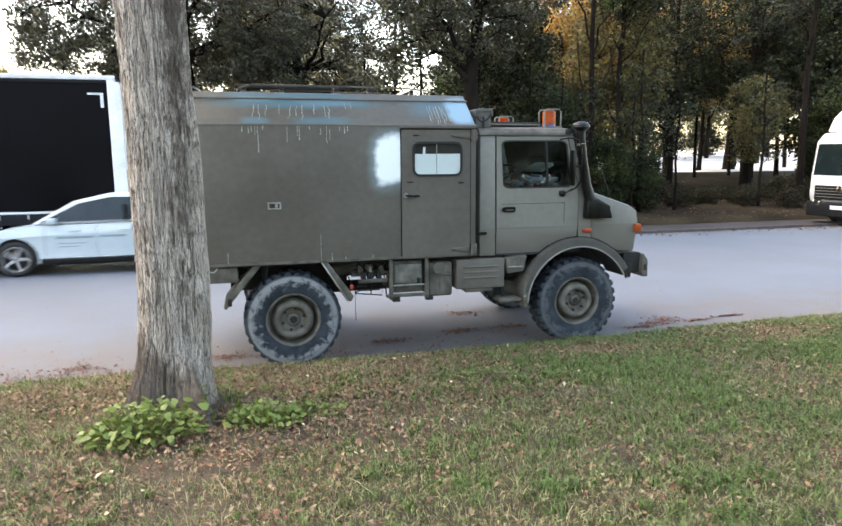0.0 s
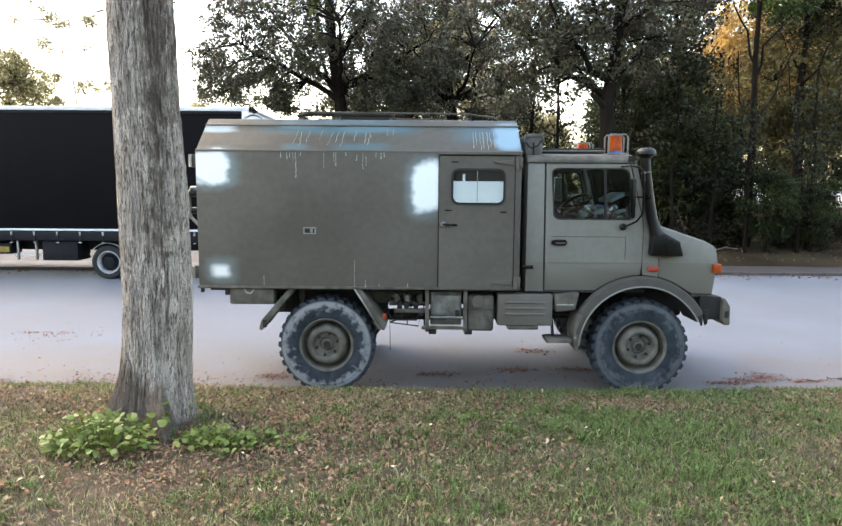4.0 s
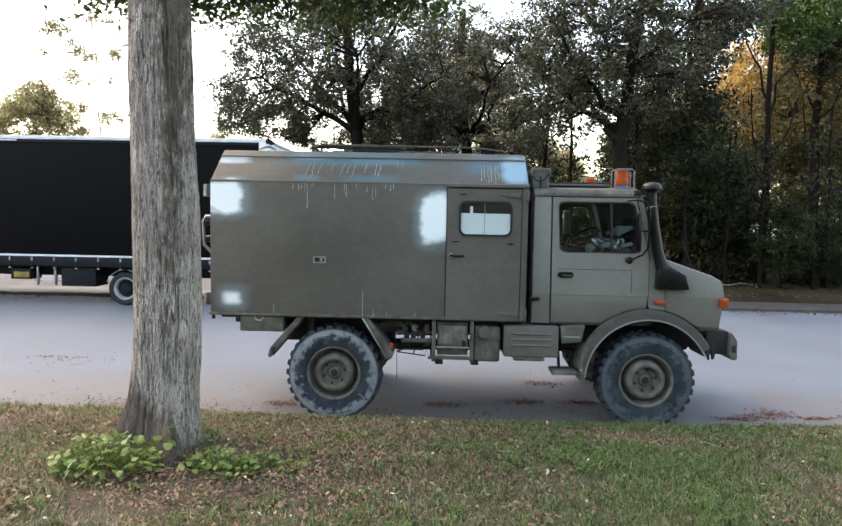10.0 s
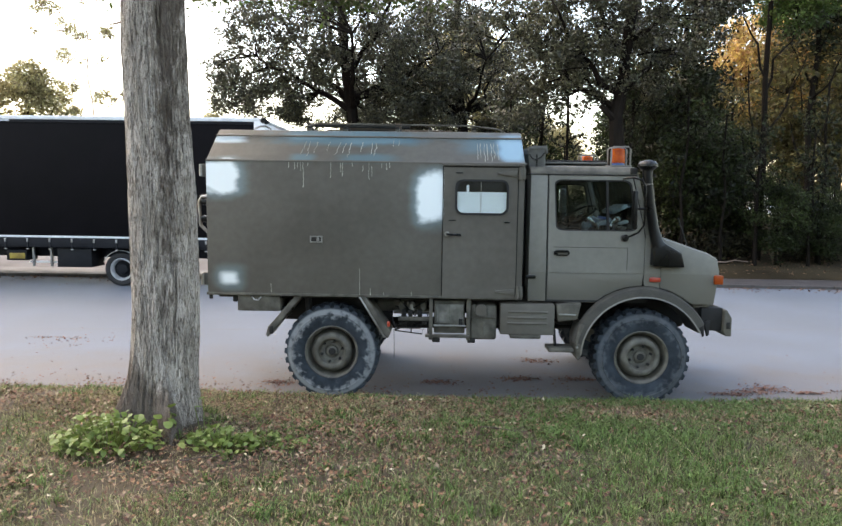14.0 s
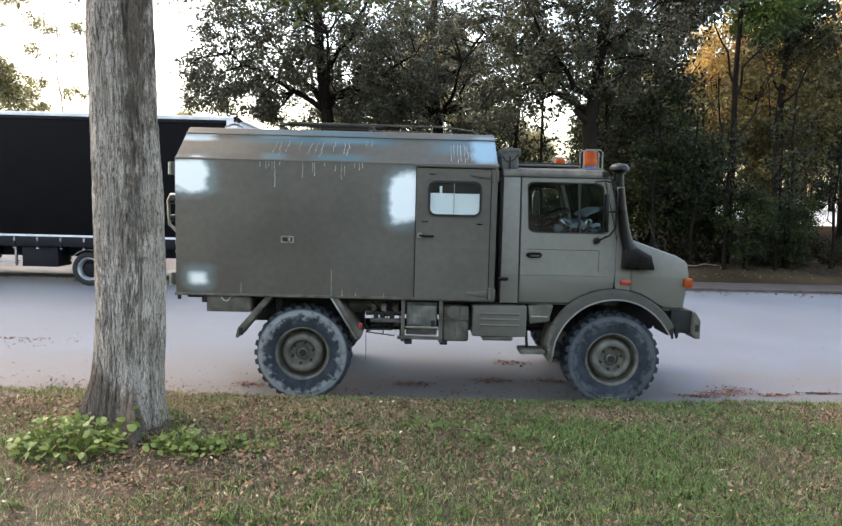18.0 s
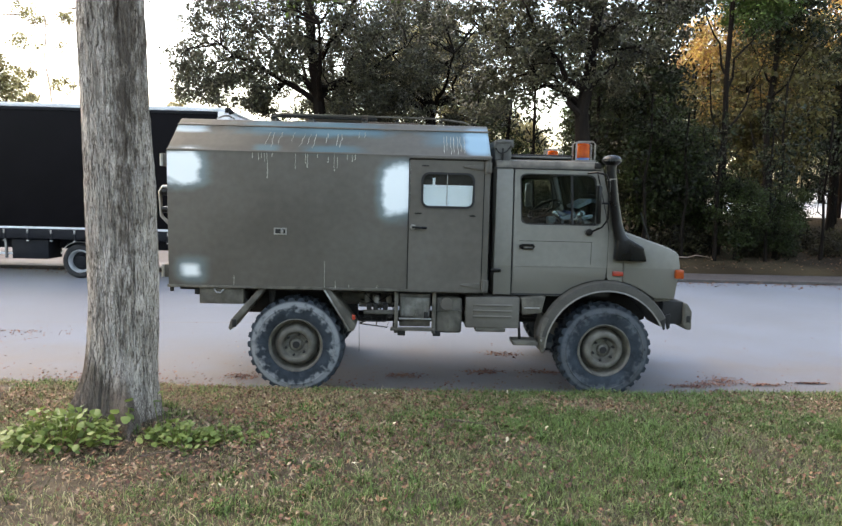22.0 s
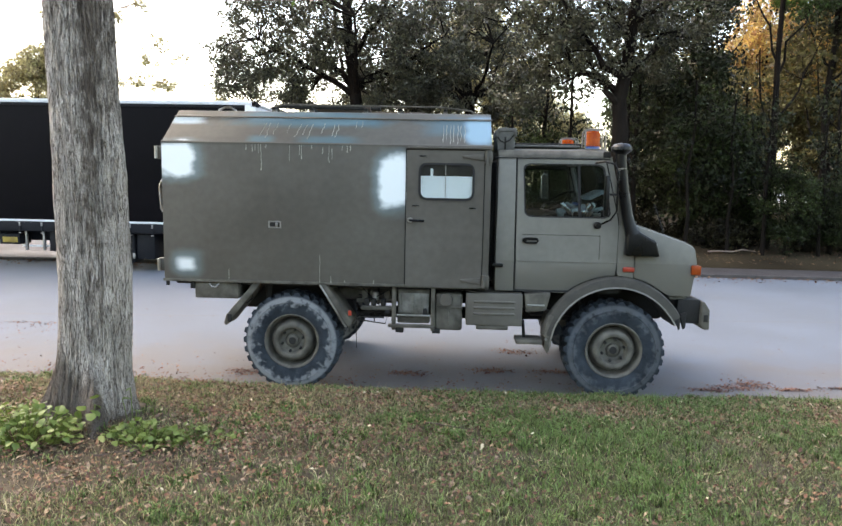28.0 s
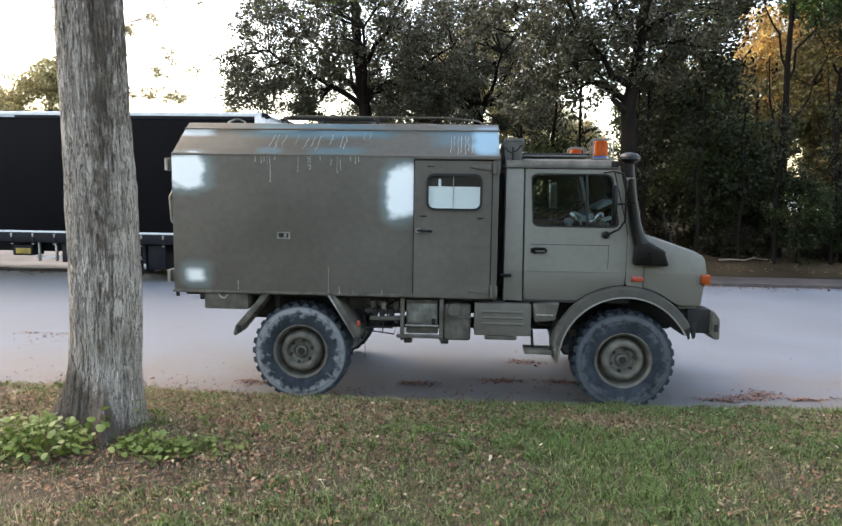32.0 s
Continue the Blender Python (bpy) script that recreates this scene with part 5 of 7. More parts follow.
def tread_tyre(profile, c, s, lugs=30, step=10):
    """A tyre turned from its profile, whose tread rows are cut into slanted lugs on either side."""
    rows = [q for q in profile if q[0] < 0.44 and q[1] < 0.1]
    rows += [(0.455, 0.016), (0.472, 0.020), (0.5, 0.028), (0.504, 0.05), (0.504, 0.10), (0.504, 0.15), (0.504, 0.17), (0.504, 0.22), (0.504, 0.27), (0.5, 0.292), (0.472, 0.30), (0.455, 0.304)]
    rows += [q for q in profile if q[0] < 0.44 and q[1] > 0.2]
    n = lugs * step
    bm = bmesh.new()
    loops = []
    for r, d in rows:
        lp = []
        for j in range(n):
            half = 0 if d < 0.16 else 0.5
            ph = (j / step + half + (abs(d - 0.16) * 2.6)) % 1.0
            rr = r if r < 0.46 or ph < 0.58 else (0.474 if r > 0.48 else r - 0.012)
            a = 2 * math.pi * j / n
            lp.append(bm.verts.new((c[0] + rr * math.cos(a), c[1] + d * s, c[2] + rr * math.sin(a))))
        loops.append(lp)
    for a, b in zip(loops, loops[1:] + loops[:1]):
        for j in range(n):
            bm.faces.new((a[j], a[(j + 1) % n], b[(j + 1) % n], b[j]))
    return bm


def truck():
    p = lambda name, bm, m, label="", up=UNI, smooth=True: part(name, bm, m, up, label, smooth)
    # box body: side, sloped roof shoulder, flat roof
    prof = [(0, 1.13), (0, 2.49), (0.45, 2.845), (1.85, 2.845), (2.3, 2.49), (2.3, 1.13)]
    body = p("box_body", prism(prof, -1.285, 1.975, 0.012, 2, axis="x"), M_box, "box body with white and blue paint patches")
    bm = box(-1.295, 1.980, -0.006, 2.306, 1.105, 1.133, 0.004)
    p("lower_trim", bm, M_olive_dirty)
    bm = prism([(-0.004, 2.482), (-0.004, 2.496), (0.012, 2.508), (0.012, 2.49)], -1.283, 1.984, 0.0, axis="x")
    p("roof_seam", bm, M_olive)
    bm = prism([(0.338, 2.766), (0.334, 2.774), (0.352, 2.786), (0.354, 2.776)], -1.283, 1.984, 0.0, axis="x")
    p("roof_seam", bm, M_olive)
    # side door: dark gap, panel with window
    for x0, x1, z0, z1 in ((1.144, 1.152, 1.135, 2.462), (1.906, 1.914, 1.135, 2.462), (1.144, 1.914, 2.454, 2.462)):
        p("door_gap", box(x0, x1, -0.006, 0.004, z0, z1, 0.0), M_gap)
    wo, wi = rounded(1.270, 1.815, 1.970, 2.332, 0.08), rounded(1.290, 1.795, 1.990, 2.312, 0.062)
    door = p("side_door", ring(rounded(1.154, 1.904, 1.12, 2.452, 0.006), rounded(1.280, 1.805, 1.980, 2.322, 0.07), -0.012, -0.001), M_olive, "flush side door with a rounded window")
    p("drip_rail", box(1.15, 1.96, -0.03, 0.0, 2.468, 2.480, 0.003), M_olive, up=body)
    p("window_seal", ring(wo, wi, -0.024, -0.008), M_rubber, "black rubber window seal", door)
    p("window_trim", ring(rounded(1.287, 1.798, 1.987, 2.315, 0.064), rounded(1.293, 1.792, 1.993, 2.309, 0.060), -0.027, -0.020), M_rubber, "", door)
    p("pane", box(1.286, 1.799, -0.013, -0.010, 1.986, 2.316, 0.0), M_clear, "", door).visible_shadow = False
    p("window_board", box(1.292, 1.793, -0.0085, -0.0045, 1.992, 2.205, 0.0), M_curtain, "white board behind the lower window glass", door)
    p("window_board", box(1.385, 1.412, -0.0085, -0.0045, 2.20, 2.275, 0.0), M_curtain, "", door)
    # flat dark sheet put in for the unlit inside of the box
    p("window_board", box(1.286, 1.799, -0.0035, -0.0025, 1.986, 2.316, 0.0), M_inside, "flat dark sheet behind the glass, for the unlit inside", door)
    p("glazing_bar", box(1.530, 1.536, -0.016, -0.009, 1.99, 2.315, 0.0), M_metal, "", door)
    h = p("handle", tube([(1.195, -0.012, 1.775), (1.195, -0.05, 1.775), (1.22, -0.055, 1.774), (1.335, -0.05, 1.768)], 0.011, 8), M_black, "black lever handle", door)
    p("handle_rose", lathe([(0.024, -0.028), (0.026, -0.012), (0.026, 0)], (1.195, -0.01, 1.775), "y", 16), M_metal, "", door)
    for z in (2.39, 1.185):
        bm = prism([(1.70, z - 0.003), (1.86, z - 0.028), (1.895, z - 0.028), (1.895, z + 0.028), (1.86, z + 0.028), (1.70, z + 0.014)], -0.03, -0.008, 0.004)
        hg = p("hinge", bm, M_olive, "", door)
        p("hinge_knuckle", tube([(1.925, -0.03, z - 0.06), (1.925, -0.03, z + 0.06)], 0.018, 10), M_olive, "", hg)
        p("hinge_plate", box(1.935, 1.982, -0.022, 0.0, z - 0.055, z + 0.055, 0.004), M_olive, "", hg)
    for x, z in ((1.31, 2.395), (1.73, 2.395), (1.245, 1.915), (1.80, 1.90)):
        p("clip", box(x - 0.035, x + 0.035, -0.02, -0.006, z - 0.006, z + 0.006, 0.002), M_black, "", door)
    # latch in the side
    lt = p("side_latch", ring(quadpts([(-0.215, 1.665), (-0.085, 1.665), (-0.085, 1.735), (-0.215, 1.735)], 1), quadpts([(-0.2, 1.678), (-0.1, 1.678), (-0.1, 1.722), (-0.2, 1.722)], 1), -0.008, 0.0), M_metal, "small recessed metal latch")
    p("latch_plate", box(-0.2, -0.1, -0.004, 0.0, 1.678, 1.722, 0.0), M_under, "", lt)
    p("latch_lever", box(-0.145, -0.118, -0.014, -0.003, 1.682, 1.718, 0.003), M_metal, "", lt)
    # hinges of the rear doors and the rear light
    for z in (2.40, 1.28):
        p("rear_hinge", box(-1.345, -1.285, 0.02, 0.10, z - 0.075, z + 0.055, 0.008), M_olive)
        p("hinge_pin", tube([(-1.335, 0.0, z - 0.07), (-1.335, 0.0, z + 0.05)], 0.016, 8), M_metal)
    p("corner_bolt", tube([(-1.26, 0.03, 1.12), (-1.26, 0.03, 1.06)], 0.02, 8), M_under)
    rack = p("rear_carrier", tube([(-1.29, 0.6, 1.62), (-1.44, 0.6, 1.68), (-1.56, 0.6, 1.80), (-1.572, 0.6, 2.06), (-1.545, 0.6, 2.12), (-1.29, 0.6, 2.125)], 0.018, 8), M_metal, "grey tubular carrier on the rear wall")
    for z in (1.87, 2.06):
        p("carrier_clamp", box(-1.55, -1.40, 0.57, 0.66, z - 0.035, z + 0.035, 0.015), M_black, "", rack)
    p("carrier_post", tube([(-1.46, 0.66, 1.70), (-1.45, 0.66, 2.08)], 0.03, 8), M_black, "", rack)
    p("roof_hoop", tube([(-1.05, 1.0, 2.845), (-1.05, 1.0, 2.91), (-0.98, 1.0, 2.94), (-0.92, 1.0, 2.94), (-0.86, 1.0, 2.91), (-0.86, 1.0, 2.845)], 0.012, 6), M_metal)
    # paint runs
    rng = np.random.default_rng(77)
    for x, z, ln in [(-0.43, 2.487, .06), (-0.37, 2.487, .075), (-0.34, 2.487, .06), (-0.31, 2.487, .09), (-0.285, 2.487, .075), (-0.23, 2.487, .04), (-0.28, 2.41, .18), (0.0, 2.487, .16), (0.10, 2.487, .1), (0.12, 2.487, .14), (0.22, 2.487, .04),
                     (0.33, 2.46, .06), (0.39, 2.487, .17), (0.42, 2.45, .1), (0.52, 2.487, .05), (0.57, 2.487, .07), (0.60, 2.487, .05), (0.30, 1.40, .27), (0.41, 1.20, .07), (-0.62, 1.24, .10), (0.55, 1.16, .03), (0.84, 1.17, .04)]:
        w = rng.uniform(0.0032, 0.006)
        n = max(3, int(ln / 0.02))
        p("paint_run", tube([(x + 0.0035 * noise.noise((x * 50, k * 0.7, 1)) * min(k, 3), -0.001, z - ln * k / n) for k in range(n + 1)], [w * (0.6 + 0.5 * noise.noise((x * 31, k * 0.9, 4)) + (0.5 if k == n else 0)) for k in range(n + 1)], 5), M_drip, "", body)
    for x, t0, ln in [(-0.30, .62, .4), (-0.26, .62, .45), (-0.18, .62, .35), (-0.05, .62, .3), (0.06, .60, .4), (0.12, .58, .3), (0.18, .60, .45), (0.30, .62, .3), (0.40, .60, .35), (0.44, .6, .4), (0.62, .7, .2), (0.68, .7, .18),
                      (1.50, .62, .5), (1.53, .62, .42), (1.57, .62, .55), (1.60, .62, .5), (1.64, .62, .55), (1.67, .62, .45), (1.71, .62, .5)]:
        w, dx = rng.uniform(0.003, 0.005), rng.uniform(-0.03, 0.0) if x < 0.4 else 0
        t1 = t0 - ln
        a, b = Vector((x, 0.45 * t0, 2.49 + 0.355 * t0)), Vector((x + dx, 0.45 * t1, 2.49 + 0.355 * t1))
        nrm = Vector((0, -0.62, 0.785)) * 0.0008
        p("paint_run", tube([a.lerp(b, k / 8) + nrm + Vector((0.009 * noise.noise((x * 40, k * 0.6, 2)) * min(k, 2), 0, 0)) for k in range(9)], [w * (0.7 + 0.5 * noise.noise((x * 27, k * 0.8, 6))) for k in range(9)], 5), M_drip, "", body)
    # roof rack with planks and tubes
    for y in (0.95, 1.75):
        p("rack_rail", tube([(-0.45, y, 2.93), (-0.3, y, 2.975), (1.45, y, 2.965), (1.78, y, 2.93), (1.90, y, 2.86)], 0.010, 6), M_olive_dirty, "bent roof rack tube")
    for x in (-0.4, 0.02, 0.62, 1.0, 1.5):
        p("rack_bar", box(x - 0.02, x + 0.02, 0.9, 1.8, 2.915, 2.94, 0.004), M_under)
        p("rack_foot", box(x - 0.025, x + 0.025, 0.92, 0.97, 2.845, 2.92, 0.004), M_olive)
    p("rack_tube", tube([(-0.48, 1.25, 2.985), (0.75, 1.22, 2.972)], 0.024, 8), M_under, "dark tube lashed to the rack")
    p("rack_plank", box(-0.10, 0.62, 1.3, 1.5, 2.942, 2.975, 0.006), M_wood, "reddish weathered plank")
    p("rack_plank", box(0.2, 1.25, 1.52, 1.7, 2.945, 2.968, 0.006), M_wood)
    p("rack_block", box(0.60, 0.66, 1.0, 1.06, 2.92, 2.99, 0.006), M_wood)
    # chassis and underbody
    for y in (0.72, 1.5):
        p("chassis_rail", box(-1.05, 3.85, y, y + 0.09, 0.86, 1.03, 0.01), M_under)
    for x in (-0.9, 0.55, 1.6, 2.6, 3.6):
        p("cross_member", box(x, x + 0.1, 0.8, 1.5, 0.88, 1.0, 0.01), M_under)
    for x in (0.0, WB):
        p("axle", tube([(x, 0.3, 0.5), (x, 0.7, 0.58), (x, 1.15, 0.62), (x, 1.6, 0.58), (x, 2.0, 0.5)], [0.10, 0.08, 0.15, 0.08, 0.10], 14), M_under)
        for y in (0.55, 1.7):
            p("coil_spring", tube([(x + 0.07 * math.cos(k * 0.8), y + 0.07 * math.sin(k * 0.8), 0.62 + k * 0.008) for k in range(46)], 0.014, 5), M_under)
            p("damper", tube([(x - 0.18, y, 0.55), (x - 0.28, y, 1.05)], 0.035, 8), M_under)
    p("drive_tube", tube([(0.1, 1.15, 0.62), (3.1, 1.15, 0.66)], 0.07, 10), M_under)
    p("gearbox", box(1.9, 2.9, 0.92, 1.38, 0.62, 1.05, 0.06), M_under)
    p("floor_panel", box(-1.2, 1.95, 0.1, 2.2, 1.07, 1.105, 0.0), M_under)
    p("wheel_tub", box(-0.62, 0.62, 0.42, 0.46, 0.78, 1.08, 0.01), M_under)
    p("tool_box", box(-0.985, -0.535, 0.03, 0.40, 0.935, 1.10, 0.012), M_olive_dirty, "dusty flat tool box")
    p("tool_box_end", box(-1.03, -0.98, 0.02, 0.34, 1.03, 1.105, 0.01), M_under)
    p("tool_box_catch", tube([(-0.83, 0.025, 1.09), (-0.80, 0.0, 1.06), (-0.76, 0.0, 1.055), (-0.73, 0.022, 1.09)], 0.008, 6), M_metal)
    # mudguard struts fore and aft of the rear wheel
    bm = prism([(-0.375, 1.105), (-0.30, 1.105), (-0.61, 0.73), (-0.665, 0.66), (-0.69, 0.68), (-0.665, 0.77)], 0.02, 0.36, 0.008)
    p("mudguard", bm, M_olive_dirty, "sloping mudguard flap")
    p("mudguard_stay", box(-0.645, -0.605, 0.0, 0.03, 0.70, 0.78, 0.006), M_under)
    bm = prism([(0.305, 1.105), (0.365, 1.105), (0.628, 0.735), (0.60, 0.675), (0.56, 0.70)], 0.0, 0.36, 0.008)
    p("mudguard", bm, M_olive_dirty)
    p("mudguard_lip", prism([(0.292, 1.105), (0.312, 1.105), (0.575, 0.685), (0.555, 0.68)], -0.01, 0.05, 0.004), M_metal)
    p("hose", tube([(-0.52, 0.1, 0.98), (-0.50, 0.08, 0.91), (-0.46, 0.08, 0.885), (-0.42, 0.1, 0.93), (-0.40, 0.1, 1.02)], 0.008, 6), M_black)
    p("spring_bracket", tube([(-0.27, 0.2, 1.08), (-0.27, 0.2, 0.84)], [0.04, 0.02], 8), M_under)
    # frames, air tank and pipes between the wheels
    p("air_tank", lathe([(0.02, 0.42), (0.09, 0.45), (0.11, 0.5), (0.11, 0.95), (0.09, 1.0), (0.02, 1.03)], (0.0, 0.45, 1.0), "x", 20), M_olive_dirty)
    p("under_beam", box(0.70, 1.02, 0.10, 0.16, 0.845, 0.885, 0.006), M_olive_dirty)
    for x in (0.73, 0.80, 0.90):
        p("valve", box(x, x + 0.05, 0.12, 0.2, 0.885, 0.955, 0.008), M_under)
    p("red_tag", box(0.588, 0.622, -0.006, 0.006, 0.80, 0.855, 0.004), M_red, "small red reflector")
    p("pipe", tube([(0.66, 0.14, 0.74), (0.72, 0.14, 0.765), (0.93, 0.14, 0.765), (0.97, 0.14, 0.86)], 0.010, 6), M_under)
    p("pipe", tube([(0.70, 0.2, 0.79), (0.98, 0.2, 0.85)], 0.022, 8), M_under)
    p("pipe", tube([(0.78, 0.12, 0.77), (0.78, 0.12, 0.90)], 0.006, 5), M_under)
    p("earth_wire", tube([(0.655, 0.1, 0.78), (0.66, 0.1, 0.45)], 0.003, 4), M_under)
    # added dark plate, blocks the bright road seen through the underbody
    p("dark_filler_plate", box(0.62, 2.40, 0.66, 0.69, 0.84, 1.09, 0.006), M_under)
    p("brake_rail", box(0.64, 1.05, 0.22, 0.27, 0.90, 0.945, 0.006), M_olive_dirty, "dusty brown rail")
    p("brake_rail", box(0.64, 1.05, 0.30, 0.34, 1.01, 1.05, 0.006), M_olive_dirty)
    for x in (0.70, 0.79, 0.93):
        p("rail_block", box(x, x + 0.06, 0.19, 0.25, 0.945, 1.03, 0.008), M_olive_dirty)
    p("pipe_loop", tube([(0.68, 0.14, 0.80), (0.66, 0.14, 0.735), (0.95, 0.14, 0.70), (0.975, 0.14, 0.80), (0.84, 0.14, 0.815), (0.835, 0.14, 0.72)], 0.007, 5), M_under, "thin bent pipe")
    for k, (xa, za, xb, zb) in enumerate(((0.70, 1.06, 1.02, 0.93), (0.66, 0.98, 0.98, 1.05), (0.60, 0.92, 0.72, 0.80), (0.86, 1.08, 0.90, 0.79), (1.0, 1.07, 1.03, 0.70))):
        p("cable", tube([(xa, 0.2 + 0.03 * k, za), ((xa + xb) / 2, 0.18, min(za, zb) - 0.03), (xb, 0.15, zb)], 0.007, 5), M_black)
    p("air_valve", lathe([(0.01, -0.05), (0.035, -0.04), (0.035, 0.03), (0.02, 0.05)], (0.84, 0.2, 0.98), "z", 12), M_metal, "dull metal air valve")
    # battery carrier
    p("battery_box", box(1.075, 1.40, 0.10, 0.5, 0.72, 1.07, 0.015), M_olive_dirty, "dusty battery box in its cradle")
    p("battery_cover", box(1.085, 1.39, 0.092, 0.102, 0.83, 1.03, 0.004), M_dull, "worn grey metal battery cover")
    for x in (1.10, 1.235, 1.36):
        p("cover_ridge", box(x, x + 0.014, 0.086, 0.094, 0.84, 1.02, 0.003), M_dull)
    for x in (1.022, 1.415):
        p("cradle_post", box(x, x + 0.04, 0.04, 0.09, 0.66, 1.10, 0.005), M_olive_dirty)
    p("cradle_rail", box(0.985, 1.455, 0.035, 0.10, 0.685, 0.715, 0.005), M_olive_dirty)
    p("cradle_rail", box(1.07, 1.41, 0.05, 0.075, 0.80, 0.818, 0.004), M_metal, "bright worn rail")
    p("cradle_bracket", box(0.955, 1.0, 0.06, 0.12, 0.82, 0.85, 0.004), M_under)
    for x in (1.06, 1.43):
        p("cradle_foot", box(x, x + 0.08, 0.06, 0.14, 0.63, 0.685, 0.005), M_under)
    p("battery_catch", box(1.335, 1.375, 0.075, 0.10, 0.80, 0.88, 0.005), M_under)
    tank = p("fuel_tank", box(1.455, 1.73, 0.06, 0.55, 0.665, 1.04, 0.03, 3), M_olive_dirty, "dusty fuel tank")
    p("tank_rib", box(1.58, 1.61, 0.05, 0.08, 0.72, 0.86, 0.008), M_olive_dirty, "", tank)
    p("tank_seam", box(1.455, 1.73, 0.048, 0.07, 0.895, 0.91, 0.005), M_olive_dirty, "", tank)
    p("filler_cap", lathe([(0.062, -0.05), (0.066, -0.03), (0.066, 0.03)], (1.565, 0.06, 0.985), "y", 20), M_olive, "round filler cap", tank)
    loc = p("locker_panel", box(1.765, 2.325, 0.02, 0.5, 0.735, 1.06, 0.012), M_olive, "pressed olive side locker")
    for z in (0.845, 0.905, 0.965):
        p("pressed_rib", box(1.84, 2.25, 0.008, 0.03, z, z + 0.022, 0.009, 3), M_olive, "", loc)
    p("lip", box(1.87, 2.19, 0.03, 0.2, 0.69, 0.735, 0.015), M_olive_dirty, "", loc)
    # cab step
    p("step_tread", box(2.27, 2.535, 0.02, 0.26, 0.555, 0.60, 0.01), M_olive_dirty, "hanging foot step")
    p("step_arm", tube([(2.36, 0.15, 0.6), (2.345, 0.15, 0.78)], 0.016, 6), M_under)
    p("step_housing", prism([(2.34, 1.06), (2.60, 1.08), (2.56, 0.90), (2.36, 0.875)], 0.03, 0.3, 0.015), M_olive_dirty)
    p("step_slot", box(2.37, 2.54, 0.018, 0.034, 0.945, 0.962, 0.003), M_metal)
    p("engine_block", box(2.45, 3.9, 0.65, 1.65, 0.72, 1.25, 0.05), M_under)

    def lean(bm, s):
        for v in bm.verts:
            if v.co.z < 1.38:
                v.co.y += s * 0.10 * (1.38 - v.co.z)
        return bm
    def rim(xa, xb):
        """Points along the outer edge of the wheel arch between two places along the truck."""
        return [(x, 0.515 + math.sqrt(0.747 ** 2 - (x - WB + 0.01) ** 2)) for x in np.linspace(xa, xb, 7)]
    # cab: near side at y=0.07, far side mirrored
    yn, yf = 0.07, 2.23
    for side, y0, y1 in (("near", yn, yn + 0.05), ("far", yf - 0.05, yf)):
        s = 1 if side == "near" else -1
        yo = y0 if side == "near" else y1
        # corner panel behind the door
        p("corner_panel", prism([(2.052, 1.09), (2.232, 1.085), (2.218, 2.392), (2.045, 2.41)], y0, y1, 0.008), M_cab, "rear cab corner")
        p("door_gap", prism([(2.230, 1.085), (2.242, 1.085), (2.228, 2.39), (2.216, 2.39)], y0 + 0.004, y1 - 0.004), M_gap)
        # door leaf with window opening
        outer = [(2.245 - 0.013 * b + a * (0.987 - 0.144 * b), 1.385 + 1.003 * b) for a, b in rounded(0, 1, 0, 1, 0.012)]
        hole = [(a, b) for a, b in rounded(0, 1, 0, 1, 0.10)]
        inner = [(2.285 + a * (0.785 + 0.060 * (1 - b)) + 0.03 * (1 - b), 1.822 + 0.525 * b) for a, b in hole]
        leaf = p("cab_door", ring(outer, inner, y0, y1), M_cab, "cab door with a large window")
        p("door_lower", lean(prism([(2.245, 1.085), (2.76, 1.072)] + rim(2.80, 3.226) + [(3.232, 1.385), (2.245, 1.385)], y0 + 0.002, y1, 0.004), s), M_cab, "", leaf)
        seal = [(2.678 + (a - 2.678) * 0.965, 2.085 + (b - 2.085) * 0.95) for a, b in inner]
        p("window_seal", ring(inner, seal, y0 + 0.006, y1 - 0.01), M_rubber, "", leaf)
        p("pane", prism(inner, yo + s * 0.022, yo + s * 0.025), M_glass, "", leaf).visible_shadow = False
        p("vent_post", prism([(2.845, 1.83), (2.865, 1.83), (2.835, 2.34), (2.815, 2.34)], y0 + 0.008, y1 - 0.008), M_rubber, "", leaf)
        p("belt_crease", box(2.245, 3.225, (y0 - 0.006 if s > 0 else y1 - 0.002), (y0 + 0.002 if s > 0 else y1 + 0.006), 1.388, 1.394, 0.0), M_cab, "", leaf)
        p("door_handle", box(2.30, 2.345, (y0 - 0.03 if s > 0 else y1), (y0 if s > 0 else y1 + 0.03), 1.575, 1.615, 0.01), M_black, "", leaf)
        p("handle_bow", tube([(2.31, yo - s * 0.01, 1.60), (2.33, yo - s * 0.035, 1.612), (2.44, yo - s * 0.035, 1.612), (2.455, yo - s * 0.01, 1.595)], 0.013, 6), M_black, "", leaf)
        p("handle_bow", tube([(2.31, yo - s * 0.01, 1.585), (2.33, yo - s * 0.02, 1.572), (2.44, yo - s * 0.02, 1.572), (2.455, yo - s * 0.01, 1.59)], 0.008, 6), M_black, "", leaf)
        # thin dark strips draw the shade line of the door's pressed panel
        p("crease", box(2.30, 3.06, (y0 - 0.002 if s > 0 else y1), (y0 if s > 0 else y1 + 0.002), 1.650, 1.655, 0.0), M_under, "", leaf, False)
        p("crease", box(3.056, 3.061, (y0 - 0.002 if s > 0 else y1), (y0 if s > 0 else y1 + 0.002), 1.42, 1.649, 0.0), M_under, "", leaf, False)
